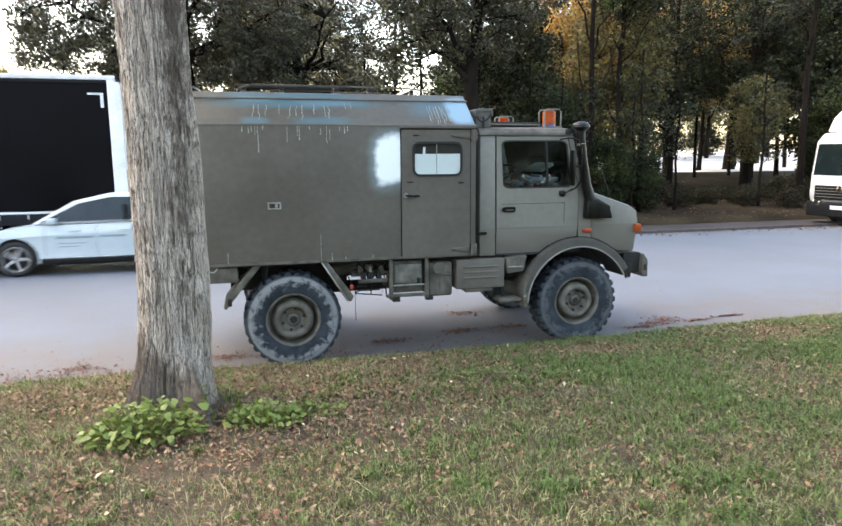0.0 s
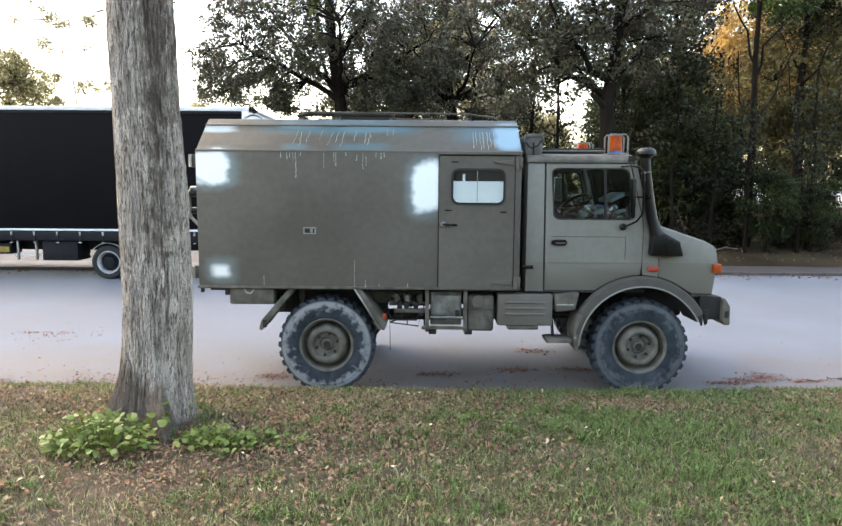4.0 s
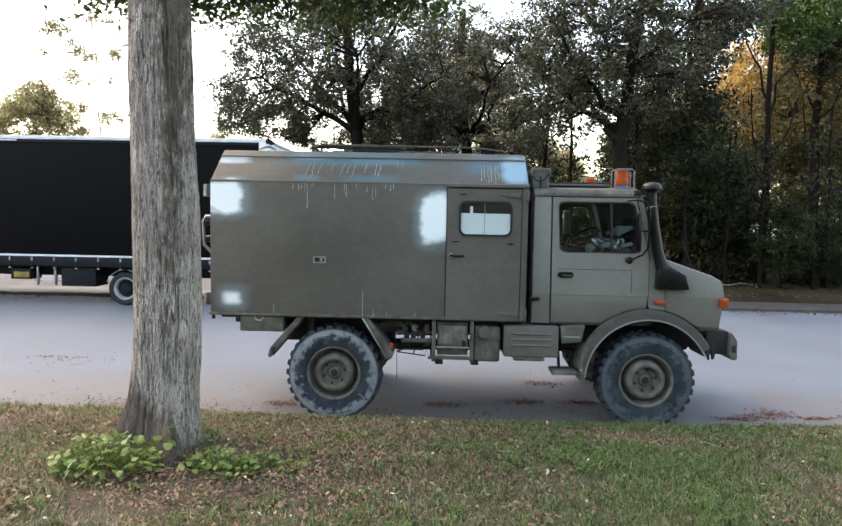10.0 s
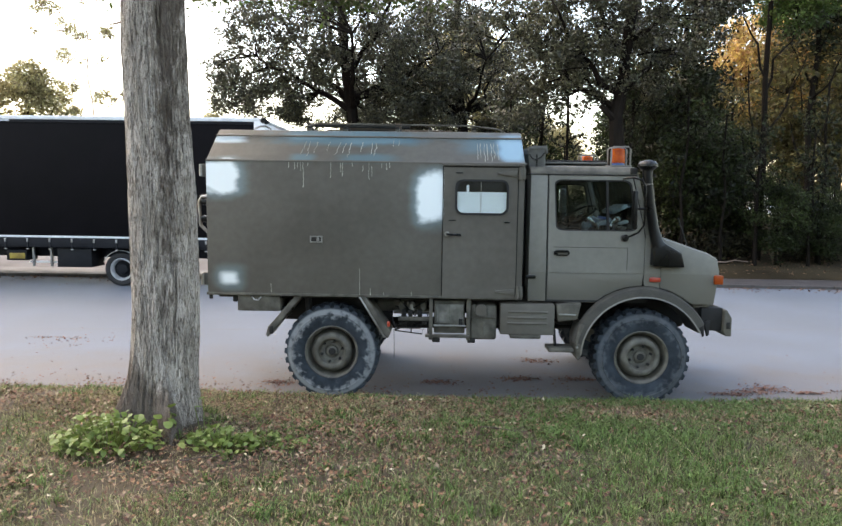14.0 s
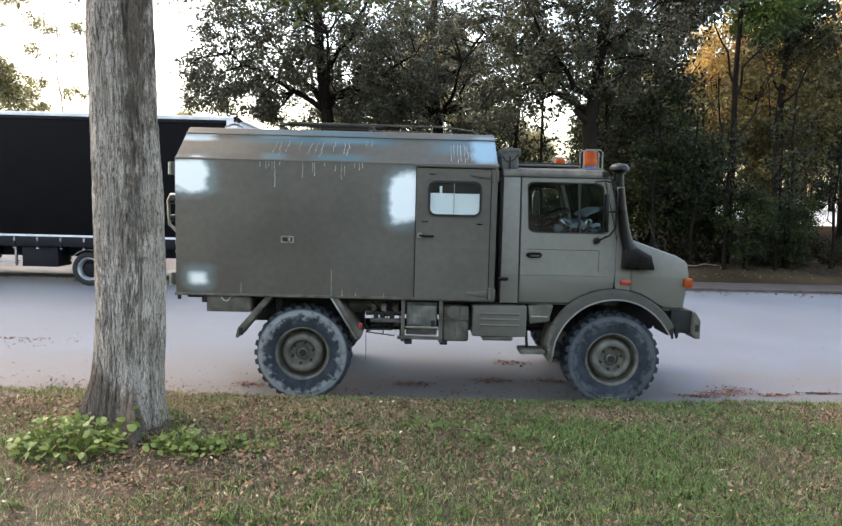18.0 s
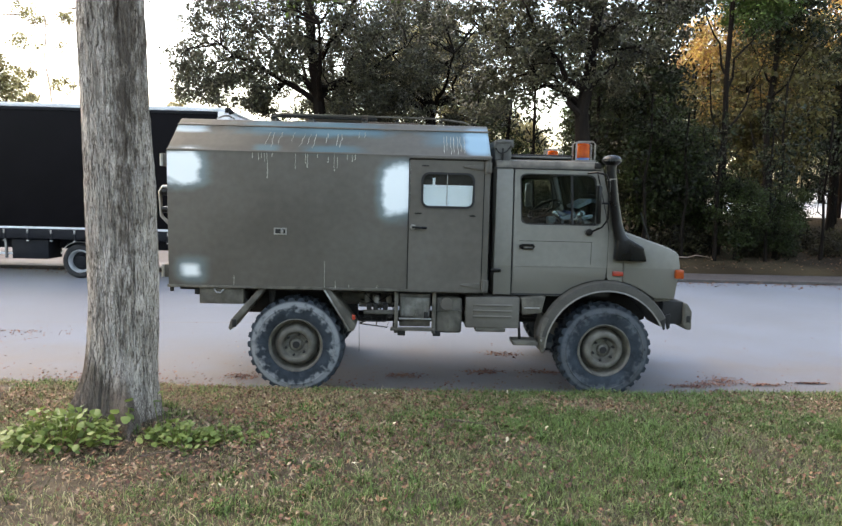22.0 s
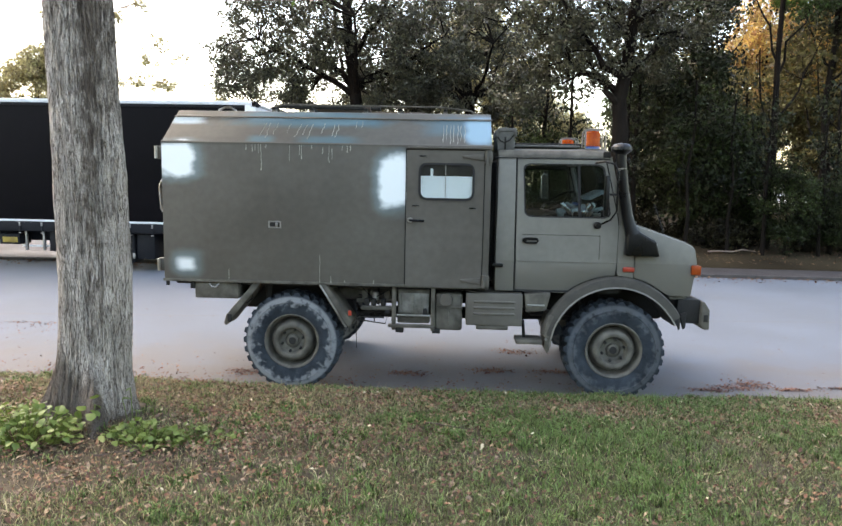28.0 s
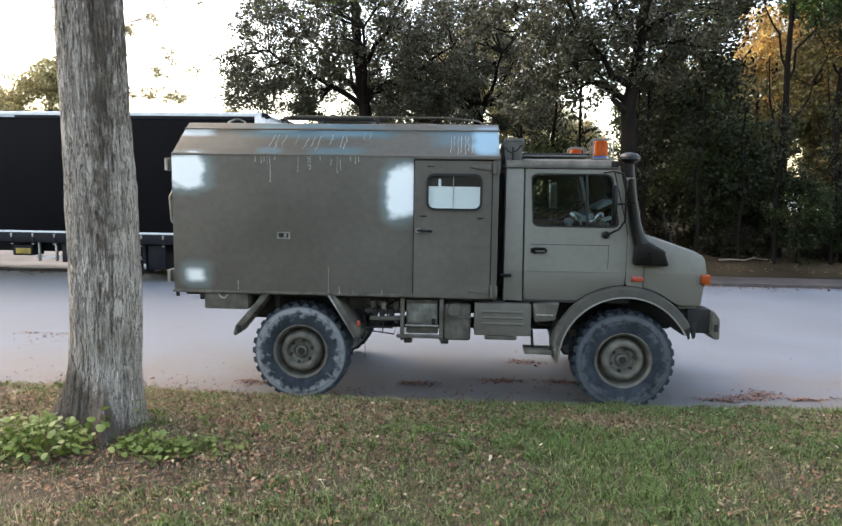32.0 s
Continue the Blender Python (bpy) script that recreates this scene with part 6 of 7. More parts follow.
        # windscreen pillar and front quarter
        p("door_edge", prism([(3.232, 1.386), (3.232, 1.75), (3.2155, 1.85), (3.0765, 2.375)], y0, y1), M_cab, "", leaf)
        p("windscreen_pillar", prism([(3.086, 2.40), (3.138, 2.40), (3.288, 1.806), (3.240, 1.770), (3.226, 1.853)], y0, y1 + (0.04 if s > 0 else 0)), M_cab)
        p("front_quarter", prism([(3.238, 1.764), (3.238, 1.300)] + rim(3.25, 3.40) + [(3.40, 1.80), (3.286, 1.80)], y0, y1), M_cab)
        p("door_gap", prism([(3.226, 1.28), (3.244, 1.28), (3.244, 1.775), (3.10, 2.39), (3.07, 2.39), (3.226, 1.76)], y0 + 0.008, y1 - 0.004), M_gap)
        p("hood_side", prism(rim(3.405, 3.70) + [(3.76, 1.075), (3.97, 1.07), (4.012, 1.41), (3.985, 1.545), (3.89, 1.60), (3.405, 1.76)], y0 + 0.004, y1, 0.012), M_cab, "olive bonnet side")
        # wheel arch
        arc = [(WB - 0.01 + 0.650 * math.cos(radians(a)), 0.515 + 0.650 * math.sin(radians(a))) for a in range(26, 186, 8)]
        arc_in = [(WB - 0.01 + 0.632 * math.cos(radians(a)), 0.515 + 0.632 * math.sin(radians(a))) for a in range(26, 186, 8)]
        fy0, fy1 = (-0.012, 0.40) if s > 0 else (1.90, 2.312)
        bm = bmesh.new()
        rows = [[bm.verts.new((q[0], y, q[1])) for q in lp] for lp, y in ((arc_in, fy0), (arc, fy0 + 0.012 * s), (arc, fy1), (arc_in, fy1))]
        for r0, r1 in zip(rows, rows[1:] + rows[:1]):
            for k in range(len(arc) - 1):
                bm.faces.new((r0[k], r0[k + 1], r1[k + 1], r1[k]))
        for k in (0, -1):
            bm.faces.new([r[k] for r in rows])
        p("wheel_arch", bm, M_cab, "rolled wheel arch lip")
        # near-black liner carries the arch's shade in its colour, besides the dirt
        liner = [(WB - 0.01 + 0.626 * math.cos(radians(a)), 0.515 + 0.626 * math.sin(radians(a))) for a in range(26, 186, 8)]
        bm = bmesh.new()
        ly0, ly1 = (fy0 + 0.03, fy1 - 0.01) if s > 0 else (fy0 + 0.01, fy1 - 0.03)
        rows = [[bm.verts.new((q[0], y, q[1])) for q in lp] for lp, y in ((liner, ly0), (arc_in, ly0), (arc_in, ly1), (liner, ly1))]
        for r0, r1 in zip(rows, rows[1:] + rows[:1]):
            for k in range(len(arc) - 1):
                bm.faces.new((r0[k], r0[k + 1], r1[k + 1], r1[k]))
        p("arch_liner", bm, M_under, "inside of the wheel arch, coloured black for dirt and shade")
        ys = yo + s * 0.012
        face = [(r, y) for r, y in ((0.648, fy0 + (0.008 if s > 0 else 0)), (0.69, fy0 + 0.010 * s), (0.722, fy0 + 0.016 * s), (0.736, fy0 + 0.035 * s), (0.742, ys), (0.70, ys + 0.02 * s), (0.66, fy0 + 0.05 * s))]
        if s < 0:
            face = [(r, y + 0.412) for r, y in face]
        bm = bmesh.new()
        rows = []
        for rr, y in face:
            rows.append([bm.verts.new((WB - 0.01 + rr * math.cos(radians(a)) * (1.0 if a > 60 else 0.985), y, 0.515 + rr * math.sin(radians(a)))) for a in range(30, 172, 6)])
        for r0, r1 in zip(rows, rows[1:] + rows[:1]):
            for k in range(len(r0) - 1):
                bm.faces.new((r0[k], r0[k + 1], r1[k + 1], r1[k]))
        for k in (0, -1):
            bm.faces.new([r[k] for r in rows])
        p("arch_flange", bm, M_flange, "dark olive pressed wheel arch flange")
        p("splash_guard", prism([(2.585, 0.86), (2.64, 0.86), (2.625, 0.70), (2.60, 0.50), (2.578, 0.475), (2.555, 0.51), (2.545, 0.70)], fy0 + 0.01 * (s > 0), fy0 + 0.35 if s > 0 else fy1, 0.008), M_olive_dirty, "rear splash guard of the wheel arch")
        p("guard_bolt", tube([(2.56, yo - 0.09 * s, 0.62), (2.56, yo - 0.06 * s, 0.62)], 0.012, 6), M_metal)
        p("arch_end", prism([(3.80, 0.87), (3.86, 0.87), (3.862, 0.76), (3.85, 0.75), (3.835, 0.80), (3.82, 0.79)], fy0 + 0.02, fy0 + 0.05, 0.002), M_under)
        p("rubber_flap", prism([(3.87, 0.90), (3.93, 0.92), (3.925, 0.77), (3.905, 0.75), (3.89, 0.80)], fy0 + 0.05, fy0 + 0.08, 0.003), M_under, "torn rubber flap")
        # lights
        p("side_marker", box(3.29, 3.405, (y0 - 0.03 if s > 0 else y1), (y0 if s > 0 else y1 + 0.03), 1.305, 1.355, 0.012), M_red, "dull red side marker lamp")
        p("indicator", box(3.955, 4.045, (y0 - 0.03 if s > 0 else y1 - 0.06), (y0 + 0.06 if s > 0 else y1 + 0.03), 1.29, 1.385, 0.014), M_amber, "amber corner indicator")
        p("headlamp", lathe([(0.02, -0.02), (0.08, -0.01), (0.09, 0.01), (0.09, 0.05)], (3.97, yo + s * 0.30, 1.25), "x", 20), M_chrome)
    # bonnet, front, windscreen, roof
    p("bonnet", prism([(3.29, 1.80), (3.40, 1.775), (3.89, 1.612), (3.985, 1.56), (3.975, 1.53), (3.40, 1.72), (3.28, 1.74)], yn + 0.045, yf - 0.045, 0.01), M_cab, "sloping bonnet")
    p("radiator_grille", box(3.93, 3.975, yn + 0.05, yf - 0.05, 1.08, 1.53, 0.01), M_under)
    for z in (1.15, 1.22, 1.29, 1.36, 1.43):
        p("grille_slat", box(3.965, 3.985, 0.55, 1.75, z, z + 0.03, 0.004), M_black)
    p("windscreen", prism([(3.125, 2.38), (3.13, 2.38), (3.285, 1.80), (3.28, 1.80)], yn + 0.09, yf - 0.09), M_glass).visible_shadow = False
    p("header_rail", box(3.06, 3.14, yn, yf, 2.375, 2.425, 0.012), M_cab)
    roof = p("cab_roof", prism([(yn, 2.395), (yn + 0.008, 2.43), (yn + 0.06, 2.475), (0.5, 2.515), (1.8, 2.515), (yf - 0.06, 2.475), (yf - 0.008, 2.43), (yf, 2.395)], 2.04, 3.12, 0.012, axis="x"), M_olive_dirty, "low dusty cab roof")
    p("gutter", box(2.015, 3.115, yn - 0.012, yn + 0.012, 2.392, 2.402, 0.003), M_rubber)
    p("roof_pad", box(2.22, 2.88, 0.35, 1.9, 2.515, 2.54, 0.012), M_canvas, "", roof)
    p("cab_back", box(2.046, 2.07, yn, yf, 1.08, 2.40, 0.01), M_cab)
    p("cab_floor", box(2.05, 3.28, yn + 0.03, yf - 0.03, 1.08, 1.13, 0.0), M_inside)
    p("firewall", box(3.26, 3.30, yn + 0.05, yf - 0.05, 1.1, 1.74, 0.0), M_inside)
    p("dashboard", prism([(3.0, 1.62), (3.0, 1.78), (3.08, 1.83), (3.27, 1.83), (3.27, 1.6)], yn + 0.06, yf - 0.06, 0.02), M_inside, "black dashboard")
    for y in (0.45, 1.55):
        p("seat", box(2.38, 2.85, y, y + 0.5, 1.33, 1.48, 0.05), M_inside, "dark seat cushion")
        p("seat_back", prism([(2.32, 1.45), (2.43, 1.45), (2.30, 2.02), (2.22, 2.02)], y, y + 0.5, 0.04), M_inside)
    # steering wheel on the far side of the cab
    c, a = Vector((2.88, 1.62, 1.95)), radians(28)
    ringp = [c + Vector((0.22 * math.cos(k) * math.cos(a), 0.22 * math.sin(k), 0.22 * math.cos(k) * math.sin(a) + 0.05 * math.sin(k))) for k in np.linspace(0, 2 * math.pi, 33)]
    sw = p("steering_wheel", tube(ringp, 0.017, 8), M_black, "thin black steering wheel")
    p("spoke", tube([ringp[4], c - Vector((-0.02, 0, 0.03)), ringp[12]], 0.009, 6), M_black, "", sw)
    p("spoke", tube([ringp[20], c - Vector((-0.02, 0, 0.03)), ringp[28]], 0.009, 6), M_black, "", sw)
    p("steering_column", tube([c, (3.05, 1.62, 1.6)], 0.03, 8), M_inside)
    # small things lying on the dashboard
    for x, y, z, w, h, m in ((2.86, 0.80, 1.86, 0.10, 0.06, M_blue), (2.79, 0.80, 1.84, 0.06, 0.10, M_primer), (2.93, 0.80, 1.90, 0.10, 0.035, M_blue), (3.00, 0.85, 1.87, 0.07, 0.08, M_metal), (3.10, 0.85, 1.89, 0.10, 0.05, M_primer),
                             (3.16, 0.80, 1.86, 0.10, 0.07, M_inside), (3.06, 0.6, 1.86, 0.06, 0.09, M_metal), (3.20, 0.5, 1.86, 0.07, 0.05, M_canvas), (2.95, 0.6, 1.83, 0.14, 0.04, M_primer), (2.99, 0.4, 1.85, 0.05, 0.07, M_canvas), (3.08, 0.35, 1.84, 0.08, 0.05, M_metal), (2.90, 0.35, 1.84, 0.09, 0.05, M_inside), (2.70, 0.95, 1.83, 0.16, 0.05, M_canvas)):
        bm = box(x - w / 2, x + w / 2, y, y + 0.14, z - h / 2, z + h / 2, 0.02)
        bmesh.ops.rotate(bm, verts=bm.verts, cent=(x, y, z), matrix=Matrix.Rotation(radians(x * 977 % 50 - 25), 3, "Y"))
        p("cab_clutter", bm, m)
    for x, y, z, w, h, turn, m in ((2.80, 0.55, 1.90, 0.05, 0.15, -40, M_chrome), (2.86, 0.60, 1.93, 0.12, 0.03, 25, M_primer), (2.92, 0.50, 1.90, 0.16, 0.05, -25, M_primer), (2.75, 0.60, 1.86, 0.09, 0.05, 15, M_primer), (2.89, 0.45, 1.95, 0.09, 0.03, 10, M_blue),
                                   (3.02, 0.45, 1.91, 0.06, 0.10, 30, M_chrome), (3.07, 0.50, 1.94, 0.04, 0.05, -20, M_primer), (2.96, 0.40, 1.865, 0.07, 0.05, 8, M_chrome), (3.12, 0.45, 1.90, 0.10, 0.035, -18, M_primer)):
        bm = box(x - w / 2, x + w / 2, y, y + 0.10, z - h / 2, z + h / 2, 0.012)
        bmesh.ops.rotate(bm, verts=bm.verts, cent=(x, y, z), matrix=Matrix.Rotation(radians(turn), 3, "Y"))
        p("cab_clutter", bm, m)
    p("console", box(2.62, 3.05, 0.75, 1.25, 1.48, 1.80, 0.03), M_inside)
    p("sun_visor", prism([(3.05, 2.02), (3.27, 2.13), (3.28, 2.09), (3.07, 1.985)], 0.7, 1.2, 0.006), M_primer, "pale folded visor")
    # mirrors
    mir = p("mirror_frame", tube([(2.98, 0.05, 2.36), (3.05, -0.05, 2.37), (3.13, -0.09, 2.345), (3.165, -0.10, 2.27), (3.165, -0.10, 1.90), (3.12, -0.06, 1.82), (3.05, 0.03, 1.77)], 0.010, 8), M_black, "black tubular mirror bracket")
    p("mirror_head", box(3.045, 3.085, -0.14, -0.04, 1.85, 2.24, 0.018), M_black, "", mir)
    p("mirror_clamp", tube([(3.06, -0.10, 2.06), (3.165, -0.10, 2.06)], 0.012, 6), M_black, "", mir)
    p("mirror_foot", lathe([(0.02, -0.04), (0.036, -0.025), (0.036, 0.03)], (3.02, 0.06, 1.758), "y", 14), M_black, "", mir)
    p("far_mirror", box(2.76, 2.87, 2.36, 2.42, 1.96, 2.29, 0.03), M_metal, "long mirror on the far side")
    p("far_mirror_arm", tube([(2.82, 2.2, 2.42), (2.82, 2.40, 2.40), (2.82, 2.40, 1.92), (2.84, 2.2, 1.9)], 0.012, 6), M_black)
    # snorkel
    sn = p("snorkel", tube([(3.208, 0.02, 2.44), (3.214, 0.02, 2.35), (3.250, 0.02, 2.1), (3.295, 0.015, 1.86), (3.33, 0.01, 1.74), (3.355, 0.01, 1.68)], [0.050, 0.050, 0.052, 0.054, 0.060, 0.072], 18), M_black, "black raised air intake")
    bm = prism([(3.285, 1.475), (3.615, 1.47), (3.605, 1.52), (3.575, 1.62), (3.40, 1.715), (3.375, 1.745), (3.30, 1.745)], -0.045, 0.075, 0.03, 3)
    p("snorkel_foot", bm, M_black, "", sn)
    for k in range(6):
        p("intake_slot", box(3.44 + k * 0.024, 3.452 + k * 0.024, -0.05, -0.03, 1.63 - k * 0.008, 1.665 - k * 0.010, 0.002), M_under, "", sn)
    p("snorkel_cap", lathe([(0.03, 0.075), (0.075, 0.062), (0.098, 0.035), (0.10, 0.01), (0.085, -0.005), (0.05, -0.03), (0.047, -0.08)], (3.21, 0.02, 2.475), "z", 24), M_black, "black mushroom cap", sn)
    p("clamp", lathe([(0.049, -0.012), (0.051, 0.012)], (3.22, 0.02, 2.30), "z", 20), M_metal, "", sn)
    p("clamp", tube([(3.25, 0.02, 2.40), (3.285, 0.02, 2.395), (3.285, 0.02, 2.37)], 0.012, 6), M_black, "", sn)
    p("aerial", tube([(3.70, 0.16, 1.66), (3.66, 0.18, 1.80), (3.60, 0.2, 1.97)], 0.005, 5), M_black)
    p("aerial_base", lathe([(0.02, 0.03), (0.024, 0)], (3.70, 0.16, 1.645), "z", 12), M_black)
    # bumper
    p("bumper", prism([(4.075, 1.02), (4.10, 1.035), (4.158, 0.945), (4.162, 0.75), (4.105, 0.75), (4.075, 0.80)], 0.05, 2.25, 0.012), M_olive_dirty, "dusty steel bumper")
    p("bumper_bracket", box(3.86, 4.08, 0.10, 0.22, 0.80, 1.04, 0.01), M_under)
    p("bumper_badge", box(4.10, 4.14, 0.043, 0.052, 0.83, 0.90, 0.003), M_under)
    p("valance", box(3.78, 3.95, 0.14, 2.16, 1.03, 1.075, 0.01), M_cab)
    # beacons
    for x, y, k in ((3.01, 0.42, 1.0), (2.978, 1.75, 1.0)):
        base = 2.485
        bc = p("beacon_base", lathe([(0.066, 0.0), (0.072, 0.008), (0.072, 0.045), (0.066, 0.05)], (x, y, base), "z", 24), M_blue, "blue round beacon base")
        p("beacon_lens", lathe([(0.076, 0.05), (0.076, 0.06), (0.074, 0.068), (0.072, 0.185), (0.064, 0.200), (0.03, 0.207)], (x, y, base), "z", 24), M_orange, "amber rotating beacon lens", bc)
        for z in (0.075, 0.18):
            p("lens_rib", lathe([(0.072, -0.003), (0.0755, 0), (0.072, 0.003)], (x, y, base + z), "z", 24), M_orange, "", bc)
        for s in (-1, 1):
            p("guard", tube([(x - 0.088, y + 0.075 * s, base - 0.01), (x - 0.088, y + 0.075 * s, base + 0.195), (x - 0.07, y + 0.075 * s, base + 0.218), (x + 0.095, y + 0.075 * s, base + 0.218), (x + 0.113, y + 0.075 * s, base + 0.195), (x + 0.113, y + 0.075 * s, base - 0.03)], 0.009, 6), M_cab, "", bc)
        p("guard_bar", tube([(x - 0.088, y - 0.075, base + 0.02), (x + 0.125, y - 0.075, base + 0.02), (x + 0.13, y - 0.075, base - 0.06)], 0.008, 6), M_cab, "", bc)
        p("beacon_foot", box(x - 0.12, x + 0.15, y - 0.10, y + 0.10, base - 0.02, base + 0.003, 0.005), M_cab, "", bc)
    p("roof_catch", box(3.05, 3.12, 0.055, 0.08, 2.41, 2.47, 0.006), M_under)
    p("roof_rail", tube([(2.22, 0.42, 2.55), (2.9, 0.42, 2.55)], 0.012, 6), M_under)
    # rolled cover between box and cab roof
    bm = box(2.025, 2.205, 0.16, 0.78, 2.46, 2.665, 0.022, 2)
    bmesh.ops.subdivide_edges(bm, edges=[e for e in bm.edges if e.calc_length() > 0.1], cuts=4, use_grid_fill=True)
    for v in bm.verts:
        v.co += Vector((noise.noise(v.co * 11) * 0.016, noise.noise(v.co * 8 + Vector((5, 5, 5))) * 0.012, noise.noise(v.co * 9 + Vector((3, 1, 2))) * 0.016))
    cover = p("rolled_cover", bm, M_canvas, "folded grey canvas pack on the cab roof")
    flap = prism([(2.015, 2.60), (2.02, 2.675), (2.09, 2.695), (2.15, 2.685), (2.215, 2.69), (2.222, 2.61), (2.20, 2.60), (2.19, 2.655), (2.04, 2.65), (2.035, 2.60)], 0.145, 0.80, 0.008)
    p("cover_flap", flap, M_canvas, "", cover)
    p("cover_strap", tube([(2.035, 0.15, 2.60), (2.06, 0.142, 2.56), (2.10, 0.140, 2.545), (2.15, 0.142, 2.57), (2.19, 0.15, 2.62)], 0.007, 6), M_under, "", cover)
    p("cover_strap", box(2.10, 2.118, 0.142, 0.152, 2.47, 2.60, 0.003), M_under, "", cover)
    # black block added in the gap to give its deep shade
    p("gap_filler", box(1.98, 2.04, 0.30, 2.0, 1.15, 2.36, 0.01), M_gap, "black block in the gap between box and cab, for its shade")
    p("gap_catch", box(2.015, 2.12, 0.035, 0.075, 1.325, 1.36, 0.008), M_black)

    # wheels
    for wx, wy, s in ((0.0, 0.035, 1), (WB, 0.045, 1), (0.0, 2.265, -1), (WB, 2.255, -1)):
        c = (wx, wy, RW)
        rim = [(0.279, 0.010), (0.284, 0.002), (0.276, -0.004), (0.266, 0.004), (0.258, 0.012), (0.252, 0.03), (0.246, 0.10), (0.236, 0.118), (0.224, 0.110), (0.214, 0.065), (0.20, 0.022), (0.182, 0.004), (0.160, 0.0), (0.142, 0.008), (0.128, 0.040), (0.118, 0.056), (0.082, 0.058), (0.074, 0.074), (0.02, 0.076)]
        wl = p("wheel", lathe([(0.270, 0.28)] + [(r, d + 0.022) for r, d in rim], c, "y", 48) if s > 0 else lathe([(0.270, -0.28)] + [(r, -d - 0.022) for r, d in rim], c, "y", 48), M_rim, "dusty olive steel wheel")
        tyre = [(0.268, 0.05), (0.285, 0.025), (0.33, 0.008), (0.385, 0.002), (0.43, 0.012), (0.452, 0.022), (0.478, 0.035), (0.484, 0.05), (0.484, 0.27), (0.478, 0.285), (0.43, 0.308), (0.385, 0.318), (0.33, 0.312), (0.285, 0.295), (0.268, 0.27)]
        bm = tread_tyre(tyre, c, s)
        p("tyre", bm, M_tyre, "dusty lugged tyre", wl)
        p("sidewall_ring", lathe([(0.402, 0.004 * s), (0.408, -0.004 * s), (0.414, 0.006 * s), (0.408, 0.02 * s)], c, "y", 60, closed=True), M_tyre, "", wl)
        hub = lathe([(0.02, 0.055 * s), (0.04, 0.058 * s), (0.055, 0.066 * s), (0.06, 0.10 * s)], c, "y", 24)
        p("hub", hub, M_olive_dirty, "", wl)
        # dark disc over the hub stands for the shade in its recess
        p("hub_recess", lathe([(0.036, 0.050 * s), (0.038, 0.054 * s), (0.02, 0.0535 * s), (0.004, 0.0535 * s)], c, "y", 20), M_under, "dark disc painted in for the shaded hub recess", wl)
        for k in range(6):
            a = 2 * math.pi * k / 6 + 0.3
            q = (wx + 0.112 * math.cos(a), wy, RW + 0.112 * math.sin(a))
            p("wheel_nut", lathe([(0.008, 0.042 * s), (0.013, 0.046 * s), (0.015, 0.075 * s)], q, "y", 6), M_under, "", wl)


truck()


# ---- black curtain-side trailer on the far side ----
M_curtain_black = mat("black_trailer_curtain", (0.006, 0.005, 0.006), (0.004, 0.0035, 0.004), scale=1.2, rough=0.6, fine=5, bump=0.1, dist=0.01, spec=0.07)
M_white_trim = mat("white_painted_steel", (0.78, 0.79, 0.80), (0.66, 0.67, 0.68), scale=4, rough=0.45, fine=30, bump=0.05)
M_frame_dark = mat("dark_blue_grey_frame", (0.012, 0.013, 0.016), (0.008, 0.0085, 0.011), scale=5, rough=0.6, fine=30, bump=0.1, spec=0.2)
M_alloy = mat("bright_wheel_alloy", (0.62, 0.63, 0.64), (0.48, 0.49, 0.50), scale=8, rough=0.4, metal=0.5, fine=40, bump=0.05)
M_yellow = mat("yellow_box", (0.40, 0.28, 0.04), (0.24, 0.16, 0.03), scale=5, rough=0.5, fine=30, bump=0.1)


def trailer():
    x1, x0, y0, y1 = -2.78, -16.4, 8.12, 10.62
    t = thing("curtain_trailer", (x1 - 6, 9.3, 0), "long black curtain-sided trailer with a white roof rail, parked", "trailer")
    p = lambda name, bm, m, label="", up=None: part(name, bm, m, up or t, label)
    cur = p("curtain", box(x0 + 0.1, x1 - 0.25, y0 + 0.03, y0 + 0.06, 1.15, 3.74, 0.01), M_curtain_black, "black tarpaulin side curtain")
    p("curtain", box(x0 + 0.1, x1 - 0.25, y1 - 0.06, y1 - 0.03, 1.15, 3.74, 0.01), M_curtain_black)
    p("roof", box(x0, x1, y0 + 0.02, y1 - 0.02, 3.78, 3.83, 0.01), M_white_trim)
    p("roof_rail", box(x0, x1, y0, y0 + 0.08, 3.765, 3.85, 0.012), M_white_trim, "white roof rail")
    p("roof_rail", box(x0, x1, y1 - 0.08, y1, 3.765, 3.85, 0.012), M_white_trim)
    p("rail_shadow_strip", box(x0, x1 - 0.1, y0 + 0.015, y0 + 0.05, 3.70, 3.765, 0.006), M_frame_dark)
    p("reflector_strip", box(x1 - 7.2, x1 - 5.8, y0 + 0.010, y0 + 0.03, 3.725, 3.755, 0.003), M_white_trim, "", cur)
    for y in (y0, y1 - 0.1):
        p("rear_post", box(x1 - 0.25, x1, y, y + 0.1, 0.75, 3.78, 0.012), M_white_trim, "white rear corner post")
    p("rear_wall", box(x1 - 0.07, x1 - 0.02, y0 + 0.1, y1 - 0.1, 1.0, 3.76, 0.01), M_white_trim, "white rear doors")
    p("front_wall", box(x0, x0 + 0.08, y0 + 0.05, y1 - 0.05, 1.0, 3.78, 0.01), M_white_trim)
    p("corner_mark", box(x1 - 0.62, x1 - 0.33, y0 + 0.018, y0 + 0.032, 3.47, 3.51, 0.002), M_white_trim, "", cur)
